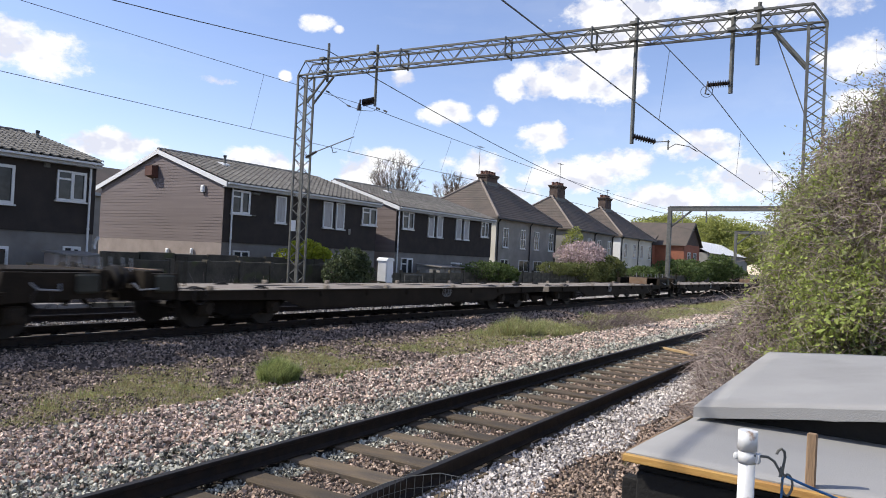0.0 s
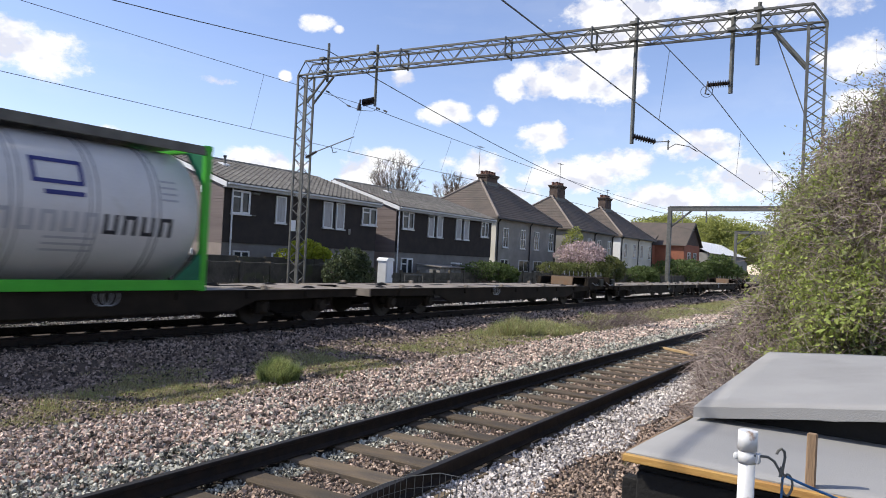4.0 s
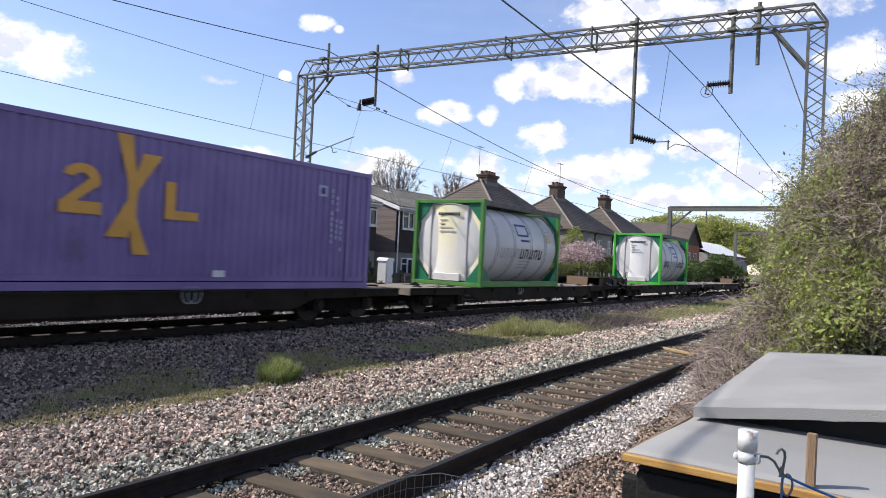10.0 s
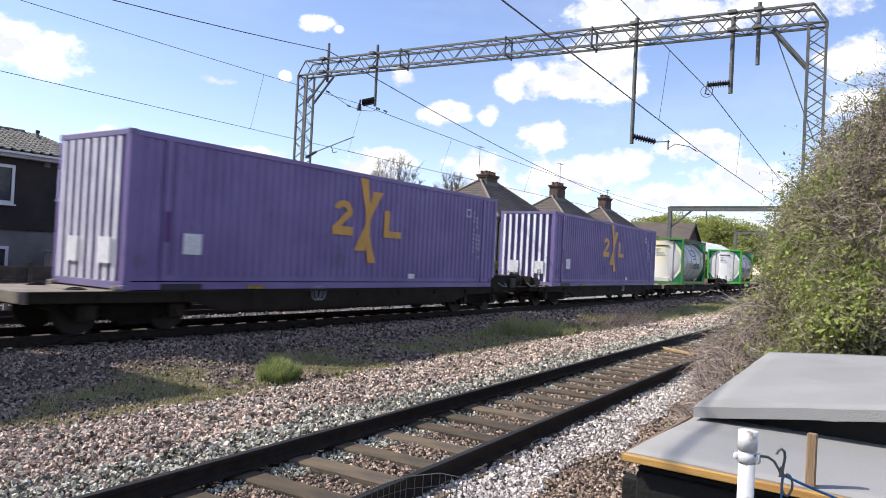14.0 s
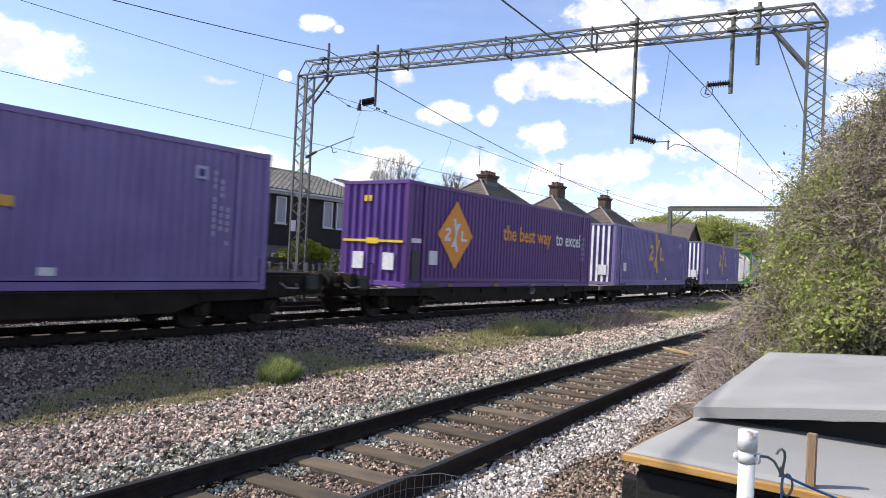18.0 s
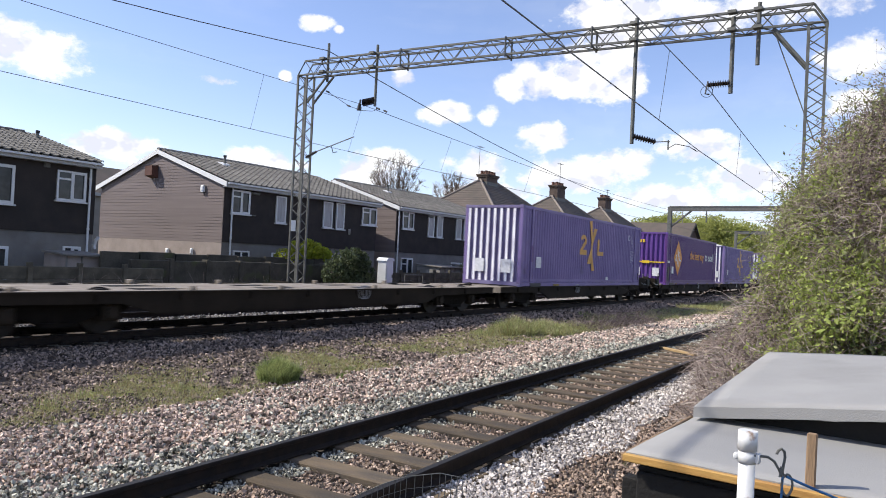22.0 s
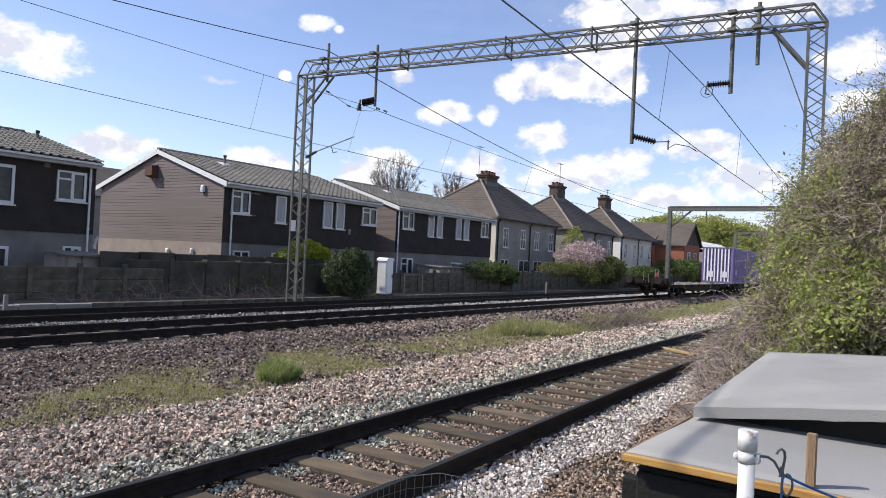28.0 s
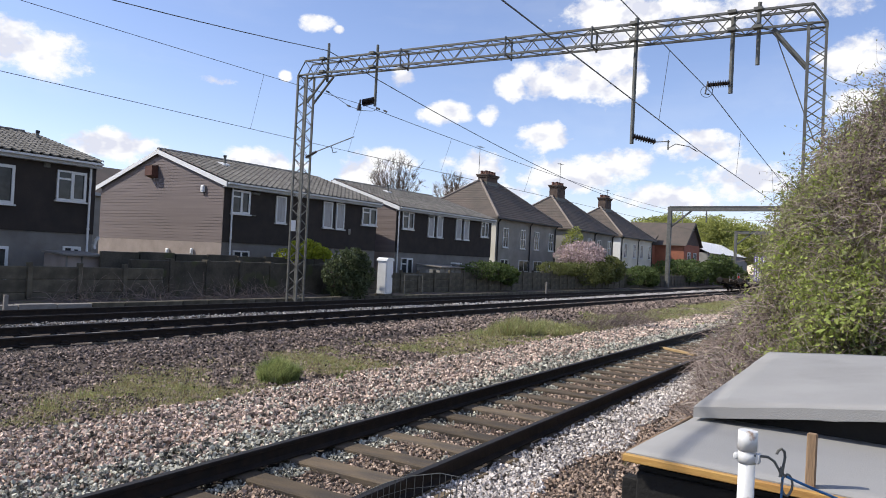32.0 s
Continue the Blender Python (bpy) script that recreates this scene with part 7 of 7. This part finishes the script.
        part("post_seam", box_bm(xs + 0.078, xs + 0.098, y - 0.002, y + 0.03, 0.3, CH - 0.12), M_SOLE, c, "dark grimy seam")
    # the notch is also a flat black plate, its colour standing for shade
    part("notch", box_bm(-h + 0.80, -h + 1.75, y - 0.004, y + 0.03, -0.0, 0.14), M_BLACKP, c)
    if kind == "pale":
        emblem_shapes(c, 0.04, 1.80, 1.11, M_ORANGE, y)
        part("side_label", box_bm(-h + 1.25, -h + 1.69, y - 0.003, y, 0.73, 1.15), M_LABEL, c, "white data label")
        part("side_label", box_bm(h - 1.98, h - 1.68, y - 0.003, y, 2.28, 2.55), M_FAINT, c, "small pale badge")
        part("badge_panel", box_bm(h - 1.90, h - 1.76, y - 0.005, y - 0.003, 2.34, 2.49), M_NAVY, c)
        for k, (z0, nb) in enumerate(((1.0, 11), (1.25, 8), (0.95, 6))):
            for j in range(nb):
                if (j * 5 + k) % 7:
                    part("code_bar", box_bm(h - 1.52 + k * 0.17, h - 1.45 + k * 0.17, y - 0.003, y, z0 + j * 0.14, z0 + 0.10 + j * 0.14), M_FAINT, c)
        part("code_bar", box_bm(1.9, 2.2, y - 0.003, y, 0.28, 0.42), M_LABEL, c)
        part("warning_patch", box_bm(-h + 2.9, -h + 3.4, y - 0.04, y, 0.03, 0.10), M_PATCH, c, "yellow warning patch")
    else:
        xd, zd = -4.29, 1.66
        part("painted_diamond", poly_plate([(xd - 1.02, zd), (xd, zd - 1.08), (xd + 1.02, zd), (xd, zd + 1.08)], y), M_ORANGE2, c, "orange diamond painted on the side")
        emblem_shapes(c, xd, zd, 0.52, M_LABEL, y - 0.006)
        part("side_label", box_bm(-h + 1.15, -h + 1.59, y - 0.003, y, 0.70, 1.12), M_LABEL, c, "white data label")
        part("side_label", box_bm(-h + 0.22, -h + 0.70, y - 0.008, y, 1.32, 1.45), M_LABEL, c)
        for k in range(4):
            part("warning_patch", box_bm(-h + 2.2 + k * 2.9, -h + 2.45 + k * 2.9, y - 0.04, y, 0.04, 0.11), M_PATCH, c, "yellow warning patch")
        slogan(c, y)
        for k in (0.0, 0.2):
            for j in range(5):
                part("code_bar", box_bm(h - 1.0 + k, h - 0.93 + k, y - 0.003, y, 1.1 + j * 0.22, 1.24 + j * 0.22), M_FAINT, c)
        # yellow stripe with a locking bar across the end
        part("end_stripe", box_bm(-h - 0.03, -h + 0.0, -w + 0.12, w - 0.12, 1.30, 1.37), M_YELLOW, c, "yellow stripe across the end wall")
        part("end_stripe_boss", box_bm(-h - 0.04, -h, -0.22, 0.22, 1.25, 1.42), M_YELLOW, c)
        for yy in (0.15, 0.32):
            part("end_mark", box_bm(-h - 0.03, -h, yy - 0.05, yy + 0.05, 2.5, 2.68), M_YELLOW, c)
    for yy in (0.52, -0.62):
        part("end_label", box_bm(-h - 0.032, -h + 0.0, yy - 0.2, yy + 0.2, 0.5, 1.0), M_LABEL, c, "white label on the end wall")
    # door bars at the far end
    for yy in (-0.8, -0.3, 0.3, 0.8):
        part("locking_bar", rod(bmesh.new(), (h + 0.02, yy, 0.1), (h + 0.02, yy, CH - 0.1), 0.02, 6), M_BAND, c)
    return c


def slogan(c, y):
    """The slogan on the dark container's side."""
    for text, x, m, size in (("the best way", -1.2, M_ORANGE2, 0.76), ("to excel", 3.2, M_LABEL, 0.76)):
        cu = bpy.data.curves.new("slogan", "FONT")
        cu.body, cu.size, cu.extrude, cu.offset, cu.resolution_u = text, size, 0.002, 0.012, 2
        ob = bpy.data.objects.new("slogan", cu)
        me = bpy.data.meshes.new_from_object(ob)
        bpy.data.objects.remove(ob)
        me.materials.clear()
        me.materials.append(m)
        o = new("slogan", me)
        o.parent = c
        o.matrix_basis = pose(x, y - 0.004, 1.67, 90, 0, 0)
        o["label"] = "painted slogan lettering"


TL, TW, TH = 6.1, 2.84, 2.95
TZ, TR = 1.48, 1.36  # the barrel's axis height and radius


def tank(label, paint, yellowed):
    c = thing("tank_container", label, "tank container", group="tank containers on the train")
    h, w = TL / 2, TW / 2
    zc, r = TZ, TR
    bm = bmesh.new()
    prof = [(-2.94, 0.0), (-2.935, 0.6), (-2.92, 1.0), (-2.89, 1.2), (-2.85, r - 0.05), (-2.79, r), (2.79, r), (2.85, r - 0.05), (2.89, 1.2), (2.92, 1.0), (2.935, 0.6), (2.94, 0.0)]
    n = 40
    rows = []
    for x, rr in prof:
        rows.append([bm.verts.new((x, rr * math.cos(a), zc + rr * math.sin(a))) for a in np.linspace(0, 2 * math.pi, n, endpoint=False)] if rr else [bm.verts.new((x, 0, zc))])
    for a, b in zip(rows[:-1], rows[1:]):
        for i in range(n):
            j = (i + 1) % n
            if len(a) == 1:
                bm.faces.new((a[0], b[i], b[j]))
            elif len(b) == 1:
                bm.faces.new((a[i], b[0], a[j]))
            else:
                bm.faces.new((a[i], b[i], b[j], a[j]))
    part("barrel", bm, M_TANK, c, "white clad tank barrel", smooth=True)
    for x in (-1.97, -1.83, -0.72, -0.58, 0.60, 0.74, 1.82, 1.96):
        bm = bmesh.new()
        pts = [Vector((x, (r + 0.006) * math.cos(a), zc + (r + 0.006) * math.sin(a))) for a in np.linspace(0, 2 * math.pi, 33)]
        part("band", pipe(bm, pts, 0.012, 4), M_BAND, c)
    for s in (-1, 1):
        for y in (-1, 1):
            part("corner_post", box_bm(s * (h - 0.08) - 0.075, s * (h - 0.08) + 0.075, y * (w - 0.07) - 0.065, y * (w - 0.07) + 0.065, 0.1, TH - 0.1, bevel=0.012), paint, c)
            for z in (0.0, TH - 0.118):
                part("corner_casting", box_bm(s * (h - 0.089) - 0.089, s * (h - 0.089) + 0.089, y * (w - 0.081) - 0.081, y * (w - 0.081) + 0.081, z, z + 0.118, bevel=0.012), paint, c)
            # gusset plates in the end corners
            for z0, sg in ((0.12, 1), (TH - 0.12, -1)):
                bm = prism(bmesh.new(), [(y * (w - 0.13), z0), (y * (w - 0.72), z0), (y * (w - 0.13), z0 + sg * 0.72)], s * (h - 0.12) - 0.02, s * (h - 0.12) + 0.02)
                bmesh.ops.transform(bm, matrix=Matrix(((0, 1, 0, 0), (1, 0, 0, 0), (0, 0, 1, 0), (0, 0, 0, 1))), verts=bm.verts)
                part("gusset", bm, M_TEAL, c)
            # side gussets at the lower corners
            bm = prism(bmesh.new(), [(s * (h - 0.15), 0.12), (s * (h - 0.85), 0.12), (s * (h - 0.15), 0.75)], y * (w - 0.05) - 0.02, y * (w - 0.05) + 0.02)
            part("side_gusset", bm, M_TEAL, c)
        part("end_beam", box_bm(s * (h - 0.08) - 0.06, s * (h - 0.08) + 0.06, -w + 0.13, w - 0.13, 0.01, 0.14, bevel=0.01), paint, c)
        part("end_beam", box_bm(s * (h - 0.08) - 0.06, s * (h - 0.08) + 0.06, -w + 0.13, w - 0.13, TH - 0.13, TH - 0.01, bevel=0.01), paint, c)
    for y in (-1, 1):
        part("side_rail", box_bm(-h + 0.15, h - 0.15, y * (w - 0.05) - 0.045, y * (w - 0.05) + 0.045, 0.02, 0.22, bevel=0.01), paint, c)
        part("top_rail", box_bm(-h + 0.15, h - 0.15, y * (w - 0.05) - 0.03, y * (w - 0.05) + 0.03, TH - 0.20, TH - 0.02, bevel=0.008), M_TOPRAIL, c, "grimy grey top rail")
    part("walkway", box_bm(-h + 0.2, h - 0.2, -0.75, 0.75, TH - 0.06, TH - 0.03), M_BAND, c, "grey top walkway")
    # curved white end shield
    V, F = [], []
    for i in range(9):
        t = -0.72 + 1.44 * i / 8
        V += [(-h + 0.06 + 0.28 * t * t, t, 0.18), (-h + 0.06 + 0.28 * t * t, t, TH - 0.2)]
    for i in range(8):
        F.append((2 * i, 2 * i + 1, 2 * i + 3, 2 * i + 2))
    sh = data_part("end_shield", V, F, yellowed, c, "curved white end shield", True)
    part("shield_edge", box_bm(-h + 0.1, -h + 0.35, -0.76, -0.72, 0.18, TH - 0.2), M_BAND, c)
    part("shield_edge", box_bm(-h + 0.1, -h + 0.35, 0.72, 0.76, 0.18, TH - 0.2), M_BAND, c)
    for s in (-1, 1):
        bm = prism2([(s * 0.80, 0.3), (s * 1.0, 0.55), (s * 1.22, 0.85), (s * 1.22, TH - 0.5), (s * 1.0, TH - 0.3), (s * 0.80, TH - 0.25)], -h + 0.17, -h + 0.19)
        part("side_shield", bm, yellowed, c)
    part("discharge_lip", box_bm(-h + 0.03, -h + 0.12, -0.55, 0.55, 0.16, 0.42, bevel=0.02), M_TANK, c)
    for k in range(9):
        part("print_bar", box_bm(-h + 0.045, -h + 0.06, -0.45 + k * 0.1, -0.38 + k * 0.1, 2.40, 2.50), M_BLACKP, c)
    for k, (a, b) in enumerate(((0.05, 0.35), (0.15, 0.35), (-0.15, 0.35), (-0.25, 0.35))):
        part("print_bar", box_bm(-h + 0.045, -h + 0.07, a, b, 2.22 - k * 0.13, 2.27 - k * 0.13), M_GREYP, c)
    return c


def on_barrel(c, x0, x1, z0, z1, material, name="print_bar", zc=TZ, r=TR):
    """A painted bar that follows the barrel's curve on the side towards the camera."""
    V, F = [], []
    n = 5
    for i in range(n + 1):
        z = z0 + (z1 - z0) * i / n
        yy = -math.sqrt(max((r + 0.008) ** 2 - (z - zc) ** 2, 0))
        V += [(x0, yy, z), (x1, yy, z)]
    for i in range(n):
        F.append((2 * i, 2 * i + 1, 2 * i + 3, 2 * i + 2))
    return data_part(name, V, F, material, c)


def tank_marks(c, pre):
    for a, b, z0, z1 in ((-0.4, 0.5, 2.22, 2.29), (-0.4, 0.5, 1.85, 1.92), (-0.4, -0.32, 1.85, 2.29), (0.42, 0.5, 1.85, 2.29), (-0.2, 0.5, 1.66, 1.74)):
        on_barrel(c, a, b, z0, z1, M_NAVY, "painted_frame")
    # the owner's name as a row of plain upright bars
    x0 = -2.1 if pre else -1.65
    for i in range(12 if pre else 9):
        dark = i >= (8 if pre else 4) or (pre and i < 3)
        m = M_BLACKP if dark else M_GREYP
        q = x0 + i * 0.37
        on_barrel(c, q, q + 0.08, 1.04, 1.40, m)
        on_barrel(c, q + 0.19, q + 0.27, 1.04, 1.40, m)
        on_barrel(c, q + 0.08, q + 0.19, 1.33 if i % 2 else 1.04, 1.40 if i % 2 else 1.11, m)
    for k in range(3):
        on_barrel(c, -0.15, 0.75, 0.92 - k * 0.11, 0.96 - k * 0.11, M_GREYP)
    for k in range(4):
        on_barrel(c, 2.0, 2.35, 2.1 - k * 0.12, 2.14 - k * 0.12, M_GREYP)


M_SHIELD = mat("stained_white_shield", (0.76, 0.755, 0.74), 0.45, 0, 1.0, 0.06, 0.02, 20)
M_SHIELD_Y = mat("yellowed_white_shield", (0.80, 0.72, 0.42), 0.45, 0, 0.8, 0.06, 0.02, 20, tint=(0.78, 0.76, 0.70))

# where everything stands in the train: metres ahead of the reference mark
OUTER = [-16.2, 19.45, 55.15, 90.9, 125.9, 161.6, 197.3, 233.0]
for i in range(len(OUTER) - 1):
    a, b = OUTER[i], OUTER[i + 1]
    mid = (a + b) / 2 + 0.1
    rear = wagon("grimy low flat wagon with worn grey deck" if i else "last flat wagon of the train with a red tail lamp", -1, True, i == 0)
    front = wagon("grimy low flat wagon with worn grey deck", 1)
    MOVERS.append((rear, mid - 0.28 - LW / 2, 0.0))
    MOVERS.append((front, mid + 0.28 + LW / 2, 0.0))

MOVERS.append((container("faded violet container with an orange mark, on a flat wagon", M_PURPLE, "pale", M_LILAC), 3.54 + CL / 2, 0.805))
MOVERS.append((container("deep purple container with an orange diamond and slogan", M_PURPLE_D, "dark", M_PURPLE_E, 3.13), 22.4 + CL / 2, 0.805))
MOVERS.append((container("faded violet container with an orange mark, on a flat wagon", M_PURPLE, "pale", M_LILAC), 39.38 + CL / 2, 0.805))
MOVERS.append((container("faded violet container with an orange mark, on a flat wagon", M_PURPLE, "pale", M_LILAC), 57.85 + CL / 2, 0.805))
t2 = tank("white tank in a mid-green frame with a yellowed end", M_GREEN, M_SHIELD_Y)
tank_marks(t2, False)
on_barrel(t2, 2.05, 2.35, 1.7, 1.98, M_YELLOW, "hazard_sticker")
MOVERS.append((t2, 77.15 + TL / 2, 0.805))
t1 = tank("white tank in a bright lime-green frame", M_LIME, M_SHIELD)
tank_marks(t1, True)
MOVERS.append((t1, 97.4 + TL / 2, 0.805))


def motions():
    for ob, s, z in MOVERS:
        rows = []
        for t in range(0, 33, 2):
            x = s + run(t)
            rows.append((float(t), pose(x, main_y(x), z, 0, 0, math.degrees(main_turn(x)))))
        walk(ob, rows)
    for ws, xa in WHEELSETS:
        rows = []
        for k in range(0, 961, 2):
            t = k / 30
            rows.append((t, pose(xa, 0, WHEEL_R, 0, math.degrees(run(t) / WHEEL_R), 0)))
        walk(ws, rows)


motions()
